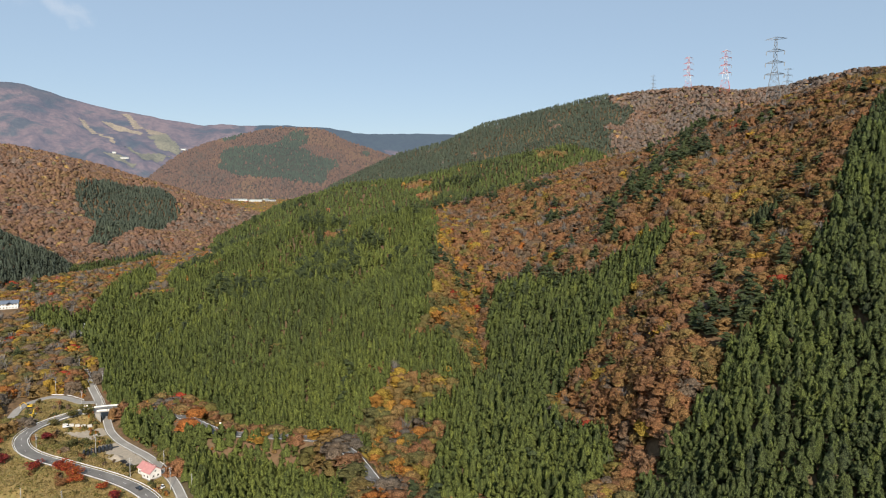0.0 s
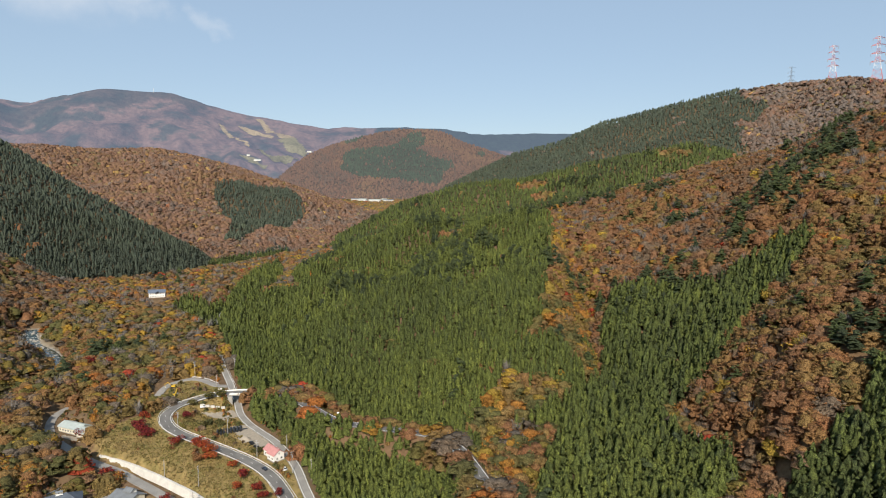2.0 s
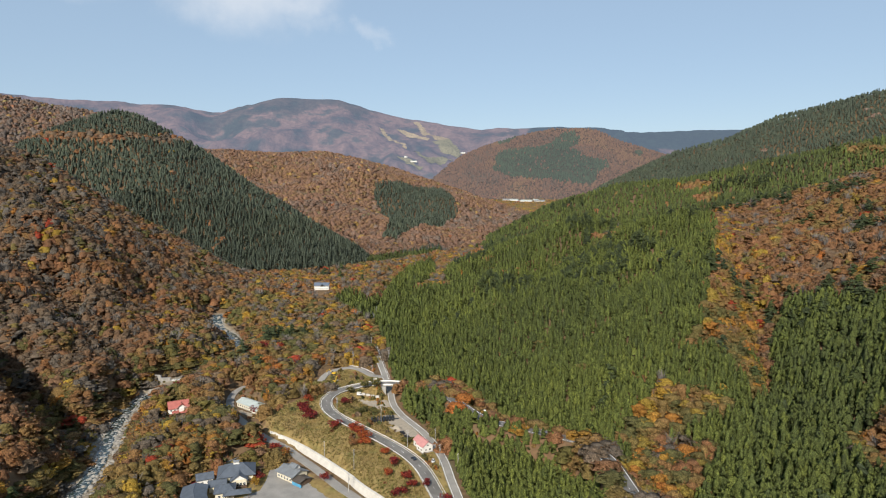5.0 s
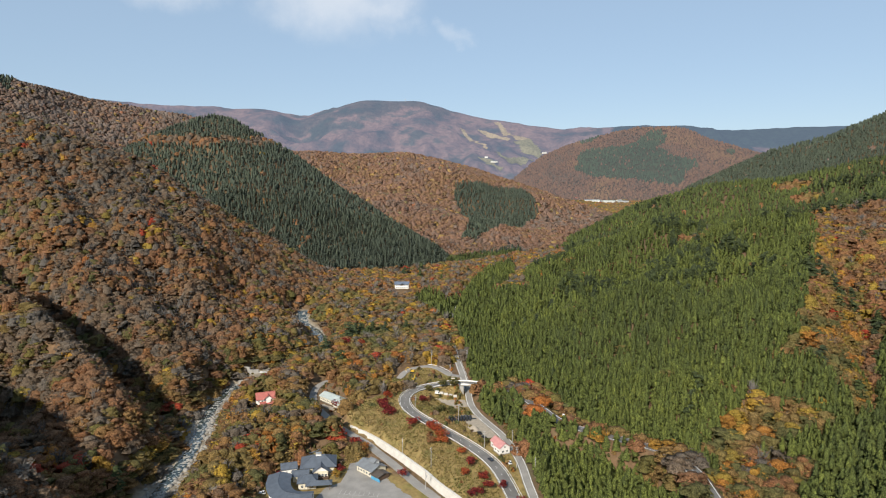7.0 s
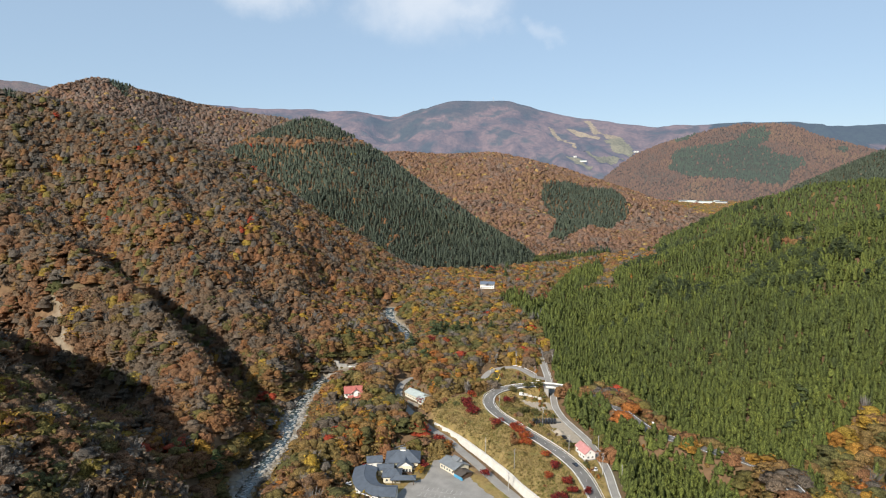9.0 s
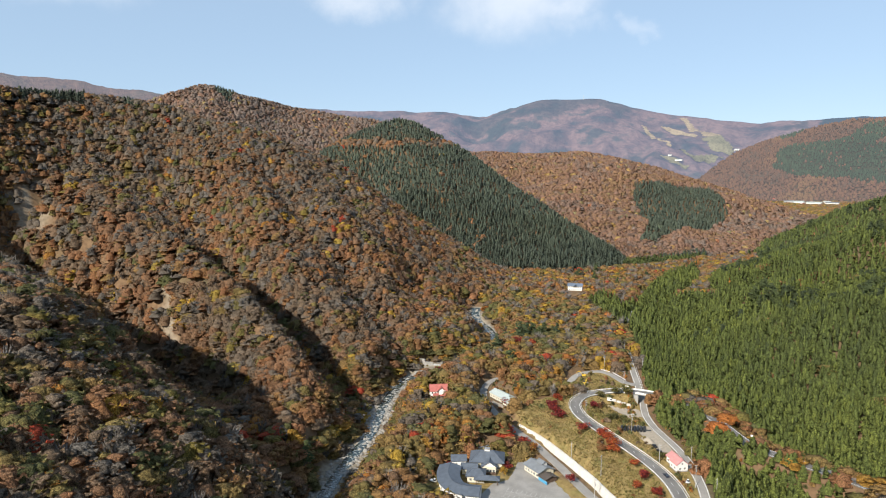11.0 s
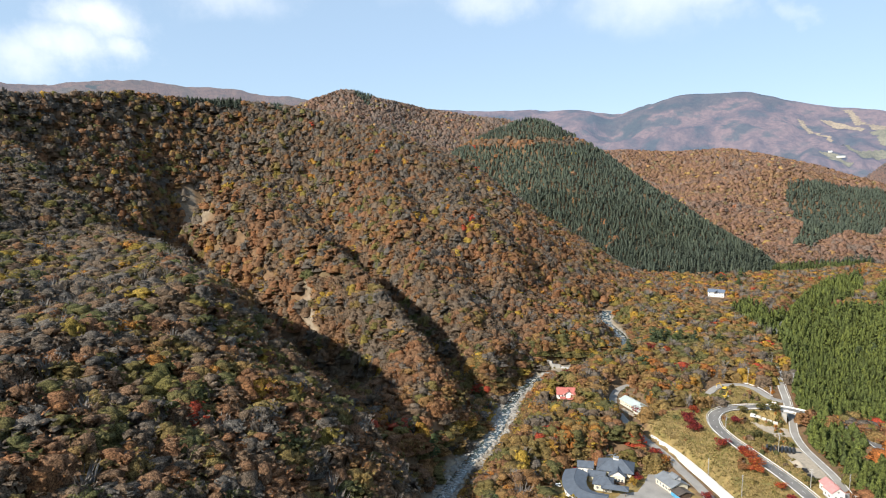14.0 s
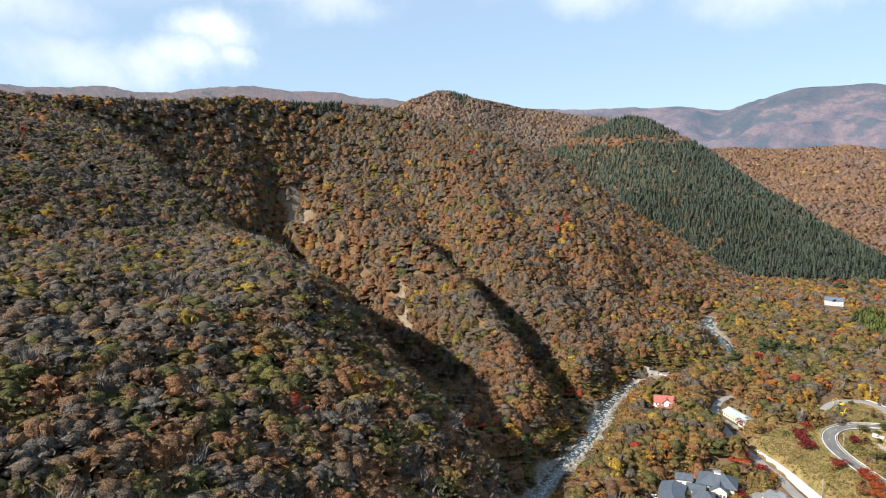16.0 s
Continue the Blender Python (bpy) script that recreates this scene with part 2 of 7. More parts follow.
RIDGES = [
    Ridge("back_range", "mid_brown", [(-180, 2600, 5), (-120, 2600, 4), (-80, 2600, -6), (58, 2600, -6), (63, 2600, 4), (68, 2600, 7), (71.5, 2600, 7.9), (74, 2600, 8.0), (76, 2600, 8.5), (79.8, 2600, 8.4), (83.5, 2600, 8.6), (87.6, 2600, 8.2),
          (89.8, 2600, 7.8), (92.3, 2600, 7.7), (94.6, 2600, 8.1), (97.7, 2600, 7.7), (110, 2600, 7.5), (180, 2600, 5)], [(-180, 1600), (180, 1600)], 1.0, 0.4, 8, 0.04, 300),
    Ridge("knoll_range", "mid_brown", [(-180, 1900, -4), (46, 1900, -3), (49, 1900, 4.5), (52.3, 1900, 6.1), (56.1, 1900, 6.5), (59.5, 1900, 7.0), (63.5, 1800, 8.1), (67, 1800, 8.75), (70, 1800, 7.7),
          (74, 1800, 6), (85, 1800, 3), (180, 1800, -4)], [(-180, 1200), (180, 1200)], 1.0, 0.45, 9, 0.04, 200),
    Ridge("mid_hill", "mid_brown", [(-180, 3200, -2), (-4, 3200, 0), (1.2, 3200, 0.6), (3, 3200, 2.0), (5, 3200, 2.8), (6.9, 3200, 3.5), (8.3, 3200, 4.0), (9.8, 3200, 4.75), (12, 3200, 5.1), (13.8, 3200, 5.12), (15.5, 3200, 4.9),
          (17.3, 3200, 4.55), (18.8, 3200, 4.15), (20.3, 3150, 3.75), (21.8, 3100, 3.15), (23.1, 3050, 2.3), (24.4, 3000, 1.1), (27, 3000, -0.5), (180, 3000, -2)], [(-180, 2580), (180, 2580)], 0.9, 0.4, 8, 0.10, 300),
    Ridge("red_hill", "red", [(-180, 1500, -9), (11, 1500, -5), (14.6, 1500, -2.5), (17.2, 1550, -1.6), (20.8, 1600, -0.6), (23.2, 1650, 0.4), (25.1, 1700, 1.0), (28, 1800, 1.9), (31.5, 1850, 2.9),
          (34.5, 1900, 3.4), (39.1, 1900, 3.1), (43.1, 1900, 3.3), (46.1, 1900, 3.4), (50, 1900, 2), (60, 1900, -5), (180, 1900, -9)],
          [(-180, 1150), (14, 1200), (25, 1050), (34, 960), (42, 1000), (180, 1000)], 0.95, 0.4, 10, 0.05, 200),
    Ridge("cone_hill", "cedar_dark", [(-180, 900, -14), (27, 950, -9), (31.4, 1000, -4.9), (34.5, 1060, -3.1), (38, 1140, -0.8), (41.1, 1220, 1.2), (43.1, 1270, 2.7), (45.1, 1310, 4.1), (47.4, 1340, 5.25),
          (49.1, 1360, 6.15), (50.7, 1370, 6.5), (52.0, 1370, 6.1), (52.9, 1370, 5.75), (54.9, 1370, 5.05), (56.9, 1370, 4.1), (58.5, 1370, 2.6), (62, 1370, 0.5), (70, 1370, -4), (90, 1370, -9), (180, 900, -14)],
          [(-180, 860), (31, 930), (37, 880), (44, 900), (60, 1000), (180, 1000)], 0.9, 0.5, 15, 0.07, 170),
    Ridge("left_slope", "autumn", [(-180, 500, -25), (34, 800, -14), (37, 820, -10.5), (39.1, 840, -8.2), (43.2, 860, -5.9), (48.2, 880, -2.6), (53, 900, 0.4), (56.2, 920, 2.6), (59.8, 930, 4.1), (62.7, 940, 5.4),
          (66, 980, 6.2), (69.7, 1010, 7.1), (73.5, 1030, 7.5), (77.9, 1030, 7.8), (84.5, 980, 7.9), (89.8, 930, 7.6), (95.8, 890, 7.4), (101.2, 860, 7.4), (120, 800, 7), (150, 700, 0), (180, 500, -25)],
          [(-180, 480), (36, 790), (39, 770), (42, 720), (44, 700), (46, 640), (48, 590), (50, 560), (52.4, 480), (55, 480), (59.3, 495), (63.4, 555), (68.6, 660), (73.6, 765), (78, 820), (110, 600), (180, 480)], 1.15, 0.35, 12, 0.07, 100),
    Ridge("mid_spur", "autumn", [(-180, 430, -30), (50, 430, -24), (53, 428, -20), (55.1, 425, -17.7), (59.3, 440, -14), (63.4, 500, -9.5), (68.6, 600, -4.4), (73.6, 700, 0.1), (78, 770, 2.2), (81, 780, -1), (84, 780, -6), (92, 780, -12), (180, 500, -30)],
          [(-180, 380), (53, 418), (55, 410), (57, 388), (59.6, 345), (63.3, 355), (68, 390), (72, 435), (76, 495), (81, 570), (86, 650), (180, 700)], 1.5, 1.1, 11, 0.05, 70),
    Flank("near_spur", "olive", [(-180, 300, -30), (57, 255, -30), (59.6, 265, -26.7), (63.3, 280, -22.8), (68.1, 300, -18), (72.2, 332, -13), (76.2, 385, -7.4), (81.1, 460, -4.8), (85.7, 580, -2.3), (90, 690, 2.0),
          (96, 800, 5.5), (104, 820, 7), (125, 700, 6), (150, 500, -5), (180, 300, -30)],
          [(-180, 200), (58, 220), (64, 205), (70, 195), (80, 185), (95, 190), (120, 200), (180, 200)], 0.85, 1.1, 11, 0.05, 80),
    Ridge("right_hill", "cedar", [(-180, 400, -28), (-16, 400, -27), (-13.9, 410, -24.1), (-11.3, 440, -21.5), (-8.6, 480, -18.4), (-6, 540, -15.5), (-3.9, 620, -11.6), (-2.4, 720, -7), (0.2, 860, -1.2), (4.3, 900, -2.0), (9.3, 920, -2.6),
          (14.2, 940, -2.8), (19, 930, -4.3), (22.1, 910, -5.6), (24.8, 880, -7.4), (27, 850, -9), (28.7, 810, -10.7), (29.6, 760, -12.1), (31, 740, -14), (34, 700, -16), (180, 400, -28)],
          [(-180, 350), (-14, 370), (-5, 370), (0, 365), (9, 360), (15, 385), (20, 410), (24, 440), (27, 490), (28.6, 560), (29.6, 700), (31, 720), (180, 400)], 0.9, 0.45, 15, 0.08, 130),
    Ridge("right_shoulder", "cedar", [(-180, 1200, -9), (-20, 1250, 0), (-13.7, 1250, 3.4), (-10.8, 1250, 4.1), (-3.3, 1250, 2.8), (3.2, 1250, 1.2), (8.3, 1250, 0.8), (14.2, 1250, -1.0), (18.9, 1200, -3.5), (23.5, 1150, -6), (26, 1100, -9), (180, 900, -12)],
          [(-180, 800), (0, 820), (20, 900), (26, 1000), (180, 1000)], 1.0, 0.4, 14, 0.03, 130),
    Ridge("high_ridge", "high", [(-180, 1500, 0), (-60, 1700, 6), (-33, 1800, 8.9), (-30.5, 1800, 8.6), (-28.3, 1850, 8.3), (-24.3, 1900, 8.0), (-22.1, 1900, 8.5), (-18.2, 2000, 8.2), (-13.6, 2000, 7.95), (-10.7, 2000, 7.3),
          (-5.8, 2000, 6.3), (-3.3, 2000, 5.7), (-0.3, 2000, 4.2), (4.2, 1950, 3.1), (7.3, 1900, 1.7), (9.3, 1900, 0.7), (12, 1900, -1), (16, 1800, -4), (180, 1500, -5)],
          [(-180, 1300), (12, 1350), (180, 1350)], 1.0, 0.4, 10, 0.05, 240),
    Ridge("orange_hill", "orange", [(-180, 500, -20), (-90, 600, 2), (-50, 640, 9), (-34.3, 680, 9.0), (-32, 700, 8.4), (-29.5, 740, 7.6), (-27.2, 780, 7.1), (-25.6, 800, 6.7), (-23.5, 820, 5.9), (-21, 840, 5.2), (-19.2, 860, 4.3), (-17, 880, 3.6),
          (-13.7, 900, 2.5), (-10.8, 910, 1.7), (-5.9, 920, 0.6), (-2.3, 910, -0.6), (0.2, 890, -1.2), (3, 880, -4), (8, 880, -9), (180, 500, -20)],
          [(-180, 250), (-35, 290), (-28, 290), (-20, 310), (-12, 410), (-6, 470), (0, 560), (180, 500)], 0.64, 0.4, 11, 0.05, 90),
    Ridge("near_right", "cedar_young", [(-180, 400, -20), (-90, 420, 0), (-45, 640, 9), (-34.5, 615, 6.4), (-32.3, 525, 2.0), (-31.8, 468, -1.2), (-30.8, 438, -4.3), (-29, 402, -7.5), (-27.1, 380, -10.4), (-25.1, 364, -13), (-22.7, 338, -18.6),
          (-21, 330, -22), (-18, 320, -27), (180, 300, -30)], [(-180, 230), (-30, 255), (-20, 280), (180, 280)], 0.95, 0.12, 13, 0.03, 80),
]


FAR = Ridge("far_range", "far", [(-180, 4300, 4), (-40, 4300, 4), (-0.6, 4300, 4.5), (4.7, 4300, 4.7), (9.7, 4200, 5.05), (14, 4200, 5.4), (17.3, 4200, 5.25), (20.9, 4300, 5.4),
          (23, 4300, 5.8), (27.1, 4300, 6.4), (30.5, 4300, 7.1), (33, 4300, 7.6), (35.5, 4300, 7.85), (38, 4300, 7.7), (40.1, 4300, 7.2), (43.1, 4400, 6.5),
          (46, 4400, 6.8), (48.5, 4400, 6.4), (50.9, 4500, 6.8), (53.3, 4500, 6.4), (56.6, 4500, 6.7), (59.5, 4500, 7.1), (65, 4500, 6), (180, 4300, 4)],
          [(-180, 3000), (0, 3200), (180, 3200)], 1.2, 0.4, 4, 0.14, 420)


LEFT_CREST = next(rg for rg in RIDGES if rg.name == "left_slope").rc


def bearing(x, y):
    return np.degrees(np.arctan2(-x, y)), np.hypot(x, y)


def wild_land(x, y):
    """Height of the ground with no works on it, and which ridge it belongs to (-1: valley floor)."""
    az, r = bearing(x, y)
    hs = np.stack([floor_level(az, r)] + [rg.height(az, r, x, y) for rg in RIDGES])
    top = hs.max(0)
    soft = top + 4.0 * np.log(np.exp((hs - top) / 4.0).sum(0))
    soft = soft + 0.8 * fractal(x, y, 35, 3)
    k = np.where((az > 48) & (az < 104) & (r > 290) & (r < 1040))[0]
    for pts, depth, half in GULLIES:
        d, _ = near_line(x[k], y[k], pts)
        soft[k] -= depth * np.clip(1 - d / half, 0, 1) ** 1.3 * np.clip((np.interp(az[k], GRID_AZ, LEFT_CREST) - r[k] - 12) / 80, 0, 1)
    k = np.where((az > -12) & (az < 30) & (r > 380) & (r < 1300))[0]
    for pts, rise, half in RIBS:
        d, _ = near_line(x[k], y[k], pts)
        soft[k] += rise * np.clip(1 - d / half, 0, 1) ** 1.4
    return soft, hs.argmax(0) - 1


# ---- works in the valley: lines of (x, y, z) ----
MAIN = [(-124.9, 276.1, -3.0), (-136.8, 289.9, -2.0), (-145.4, 298.3, -1.0), (-154.8, 305.1, -0.2), (-165.1, 310.7, 0.5), (-177.0, 316.0, 1.2), (-190.7, 321.2, 2.0),
        (-205.4, 326.8, 2.8), (-219.0, 332.1, 3.5), (-231.4, 339.2, 4.2), (-240.4, 348.3, 5.0), (-244.6, 357.4, 5.8), (-244.6, 367.2, 6.5), (-240.2, 377.0, 7.2),
        (-234.3, 383.6, 8.0), (-227.5, 388.6, 8.8), (-219.8, 391.6, 9.5), (-211.3, 392.7, 10.0), (-198.0, 392.0, 10.5), (-174.7, 386.3, 11.4), (-154.9, 369.3, 12.4),
        (-125.9, 344.4, 13.3), (-105.3, 337.6, 14.3), (-91.4, 333.4, 15.2), (-65.1, 326.0, 16.2), (-48.9, 310.1, 17.1), (-35.4, 282.7, 18.1), (-27.2, 262.0, 19.0), (-20, 240, 20)]
MAIN = [(-108.0, 256.0, -4.0)] + MAIN
BRIDGE = (15, 19)       # the stretch of MAIN that stands on the bridge
LOW_ROAD = [(-102.0, 258.0, -3.0), (-115.9, 279.2, -2.0), (-124.0, 290.9, -1.3), (-134.4, 306.9, -0.7), (-142.8, 317.7, 0.0), (-153.0, 329.2, 0.5), (-164.6, 339.9, 1.0), (-177.4, 349.5, 1.5),
            (-189.4, 358.9, 2.0), (-201.5, 371.8, 2.4), (-211.0, 386.0, 2.7), (-217.5, 396.5, 3.2), (-225.6, 406.6, 4.5), (-234.8, 419.3, 6.0), (-250.2, 439.9, 7.5), (-264.6, 460.0, 9.0),
            (-284.0, 488.0, 11.0), (-302.2, 515.4, 13.0), (-336.4, 578.0, 15.0), (-350.6, 614.4, 17.0), (-372.0, 660.0, 19.5), (-390, 720, 23)]
LOOP = [(-234.0, 415.3, 6.0), (-242.0, 413.4, 6.4), (-251.0, 417.7, 6.8), (-259.3, 421.5, 7.1), (-268.2, 421.1, 7.5), (-275.6, 415.0, 6.6), (-277.7, 404.6, 5.8), (-274.4, 391.9, 4.9), (-268.7, 378.7, 4.0)]
INN_ROAD = [(-140, 250, -7.5), (-163.6, 263.4, -7.0), (-177.9, 269.4, -6.4), (-191.7, 276.3, -5.9), (-204.1, 282.3, -5.3), (-218.9, 288.8, -4.7), (-232.7, 295.1, -4.1), (-245.3, 299.0, -3.6),
            (-256.5, 302.4, -3.0), (-267.4, 306.9, -2.4), (-279.0, 312.2, -1.8), (-292.6, 319.4, -1.2), (-306.2, 329.3, -0.5), (-316.2, 340.6, 0.3), (-322.9, 354.9, 1.2), (-322, 375, 2.5)]
WALL = [(-138, 256.5, -7.0), (-152, 263.0, -6.4), (-166.0, 269.4, -6.0), (-179.3, 276.9, -5.6), (-191.0, 282.1, -5.1), (-203.0, 287.5, -4.7), (-217.0, 293.3, -4.3), (-231.0, 299.1, -3.9), (-244.0, 303.2, -3.4), (-255.4, 306.6, -3.0)]
RIVER = [(-262, 152, -17), (-288.6, 186.8, -16.0), (-300.6, 202.2, -15.2), (-315.5, 224.6, -14.3), (-332.9, 249.7, -13.5), (-354.4, 273.0, -12.7), (-379.4, 302.3, -11.8), (-401.6, 340.4, -11.0), (-398.6, 370.1, -10.7)]
RIVER_UP = [(-400.3, 378.0, -5.0), (-396.3, 412.0, -3.0), (-408.2, 452.2, -0.5), (-444.6, 483.8, 2.9), (-474.9, 498.7, 6.1), (-497, 520, 14)]
PADS = [(-222, 262, 34, -7.6), (-200, 262, 24, -7.5), (-236, 236, 26, -7.6), (-178, 252, 22, -7.5), (-205, 240, 25, -7.6), (-290, 330, 16, -1.2), (-334, 307, 12, -3.0), (-154, 319, 9, 0.0), (-172, 338, 12, 0.9),
        (-190, 350, 12, 1.4), (-208, 362, 14, 1.8), (-447, 641, 18, 25.6), (-384, 357, 12, -6.5), (-370, 344, 12, -2.8)]


def curve_points(line, step=2.0):
    """A smooth line through the given points, cut into short steps."""
    p = np.array(line, float)
    q = np.vstack([2 * p[0] - p[1], p, 2 * p[-1] - p[-2]])
    out = []
    for i in range(1, len(q) - 2):
        n = max(2, int(np.linalg.norm(q[i + 1] - q[i]) / step))
        t = np.arange(n)[:, None] / n
        a, b, c, d = q[i - 1], q[i], q[i + 1], q[i + 2]
        out.append(0.5 * (2 * b + (c - a) * t + (2 * a - 5 * b + 4 * c - d) * t ** 2 + (3 * b - a - 3 * c + d) * t ** 3))
    return np.vstack(out + [q[-2][None]])


CUTS = [(curve_points(RIVER, 3), 10.0, 20.0, -1.2), (curve_points(RIVER_UP, 3), 6.0, 26.0, -1.0), (curve_points(INN_ROAD, 3), 4.2, 6.0, -0.35), (curve_points(LOOP, 3), 4.5, 6.0, -0.35),
        (curve_points(MAIN[:BRIDGE[0] + 2] + [(-223.5, 390.4, 9.2)], 3), 5.2, 9.0, -0.35), (curve_points([(-205.5, 392.6, 10.2)] + MAIN[BRIDGE[1]:], 3), 5.2, 8.0, -0.35), (curve_points(LOW_ROAD, 3), 3.9, 3.5, -0.35)]


# ravines in the steep slope across the river
GULLIES = [(curve_points([(-975, 85, 0), (-955, 108, 0), (-925, 130, 0), (-850, 134, 0), (-768, 124, 0), (-723, 125, 0), (-630, 150, 0), (-562, 166, 0), (-495, 177, 0), (-422, 188, 0)], 6), 40.0, 44.0),
           (curve_points([(-925, 325, 0), (-861, 312, 0), (-750, 308, 0), (-585, 291, 0), (-466, 276, 0), (-375, 250, 0)], 6), 30.0, 38.0),
           (curve_points([(-985, 243, 0), (-933, 257, 0), (-878, 274, 0), (-810, 292, 0)], 6), 18.0, 30.0),
           (curve_points([(-985, 148, 0), (-958, 164, 0), (-915, 176, 0), (-850, 170, 0), (-770, 152, 0)], 6), 17.0, 28.0),
           (curve_points([(-930, 215, 0), (-840, 215, 0), (-760, 222, 0), (-690, 226, 0), (-620, 215, 0)], 6), 18.0, 28.0),
           (curve_points([(-830, 415, 0), (-706, 393, 0), (-600, 376, 0), (-516, 371, 0), (-434, 348, 0)], 6), 16.0, 34.0),
           (curve_points([(-780, 500, 0), (-634, 461, 0), (-565, 466, 0), (-517, 478, 0)], 6), 12.0, 32.0),
           (curve_points([(-899, -52, 0), (-872, 6, 0), (-760, 15, 0), (-640, 21, 0)], 6), 15.0, 42.0),
           (curve_points([(-560, 60, 0), (-470, 90, 0), (-380, 95, 0), (-300, 92, 0)], 6), 9.0, 34.0)]


# low spurs on the cedar hill
RIBS = [(curve_points([(20, 1040, 0), (-51, 891, 0), (-92, 819, 0), (-127, 740, 0), (-140, 642, 0), (-128, 520, 0)], 8), 17.0, 62.0),
        (curve_points([(-170, 900, 0), (-215, 780, 0), (-235, 680, 0), (-232, 590, 0)], 8), 10.0, 45.0),
        (curve_points([(-20, 640, 0), (-40, 560, 0), (-50, 480, 0), (-62, 420, 0)], 8), 9.0, 42.0)]


def near_line(x, y, pts):
    """Distance to a line of points and the line's height there."""
    d = np.full(len(x), 1e9)
    z = np.zeros(len(x))
    for k in range(0, len(pts)):
        e = np.hypot(x - pts[k, 0], y - pts[k, 1])
        w = e < d
        d[w], z[w] = e[w], pts[k, 2]
    return d, z


def land(x, y):
    """Height of the finished ground and the ridge it belongs to."""
    x, y = np.asarray(x, float), np.asarray(y, float)
    shape = x.shape
    x, y = x.ravel(), y.ravel()
    h, who = wild_land(x, y)
    k = np.where((x > -560) & (x < 40) & (y > 110) & (y < 770))[0]
    if len(k):
        xs, ys, hk = x[k], y[k], h[k]
        for px, py, rad, z in PADS:
            d = np.hypot(xs - px, ys - py)
            w = np.clip((rad + 8 - d) / 8, 0, 1)
            hk = hk + (z - hk) * w * w * (3 - 2 * w)
        for pts, half, fade, drop in CUTS:
            d, z = near_line(xs, ys, pts)
            w = np.clip((half + fade - d) / fade, 0, 1)
            hk = hk + (z + drop - hk) * w * w * (3 - 2 * w)
        h = h.copy()
        h[k] = hk
    return h.reshape(shape), who.reshape(shape)
# ---- end of land ----


def axis(lo, hi, step, far=4990, growth=1.085, behind=45):
    mid = list(np.arange(lo, hi, step))
    out, s = [], step
    v = mid[-1]
    while v < far:
        s = min(s * growth, 45)
        v += s
        out.append(min(v, far))
    inn, s, v = [], step, lo
    while v > -far:
        s = min(s * growth, behind)
        v -= s
        inn.append(max(v, -far))
    return np.array(inn[::-1] + mid + out)


def mesh_from(name, co, tris, mat=None, attrs=None, smooth=False):
    me = bpy.data.meshes.new(name)
    n = tris.shape[1]
    me.vertices.add(len(co))
    me.vertices.foreach_set("co", np.ascontiguousarray(co, dtype=np.float32).ravel())
    me.loops.add(tris.size)
    me.loops.foreach_set("vertex_index", np.ascontiguousarray(tris, dtype=np.int32).ravel())
    me.polygons.add(len(tris))
    me.polygons.foreach_set("loop_start", np.arange(0, tris.size, n, dtype=np.int32))
    if smooth:
        me.polygons.foreach_set("use_smooth", np.ones(len(tris), dtype=bool))
    for k, v in (attrs or {}).items():
        a = me.attributes.new(k, "FLOAT", "POINT")
        a.data.foreach_set("value", np.ascontiguousarray(v, dtype=np.float32))
    me.update(calc_edges=True)
    if mat:
        me.materials.append(mat)
    return me


def ground_material():
    """Forest litter, with dry grass on the meadows and gravel by the river."""
    m, nt, b = material("forest_floor", 0.95, 0, 0.1)
    n1, n2, n3 = noise_tex(nt, 0.012, 4), noise_tex(nt, 0.35, 3), noise_tex(nt, 0.09, 4)
    r1 = ramp(nt, [(0.3, (0.125, 0.092, 0.058)), (0.5, (0.155, 0.098, 0.056)), (0.7, (0.112, 0.094, 0.055))])
    nt.links.new(n1.outputs[0], r1.inputs[0])
    r3 = ramp(nt, [(0.3, (0.17, 0.135, 0.055)), (0.5, (0.25, 0.18, 0.075)), (0.7, (0.14, 0.13, 0.045))])
    nt.links.new(n3.outputs[0], r3.inputs[0])
    r4 = ramp(nt, [(0.3, (0.19, 0.16, 0.12)), (0.7, (0.30, 0.262, 0.205))])
    nt.links.new(n3.outputs[0], r4.inputs[0])
    g, v = nt.nodes.new("ShaderNodeAttribute"), nt.nodes.new("ShaderNodeAttribute")
    g.attribute_name, v.attribute_name = "grass", "gravel"
    col = mix(nt, r1.outputs[0], r3.outputs[0], g.outputs["Fac"])
    col = mix(nt, col, r4.outputs[0], v.outputs["Fac"])
    r2 = ramp(nt, [(0.3, (0.65,) * 3), (0.7, (1.12,) * 3)])
    nt.links.new(n2.outputs[0], r2.inputs[0])
    nt.links.new(mix(nt, col, r2.outputs[0], 1.0, "MULTIPLY"), b.inputs["Base Color"])
    bumped(nt, b, n2.outputs[0], 0.6, 0.6)
    return m


def inside(x, y, poly):
    """Which points lie in a polygon on the plan."""
    k = np.zeros(len(x), bool)
    n = len(poly)
    for i in range(n):
        (x0, y0), (x1, y1) = poly[i], poly[(i + 1) % n]
        if y0 != y1:
            k ^= ((y0 > y) != (y1 > y)) & (x < (x1 - x0) * (y - y0) / (y1 - y0) + x0)
    return k


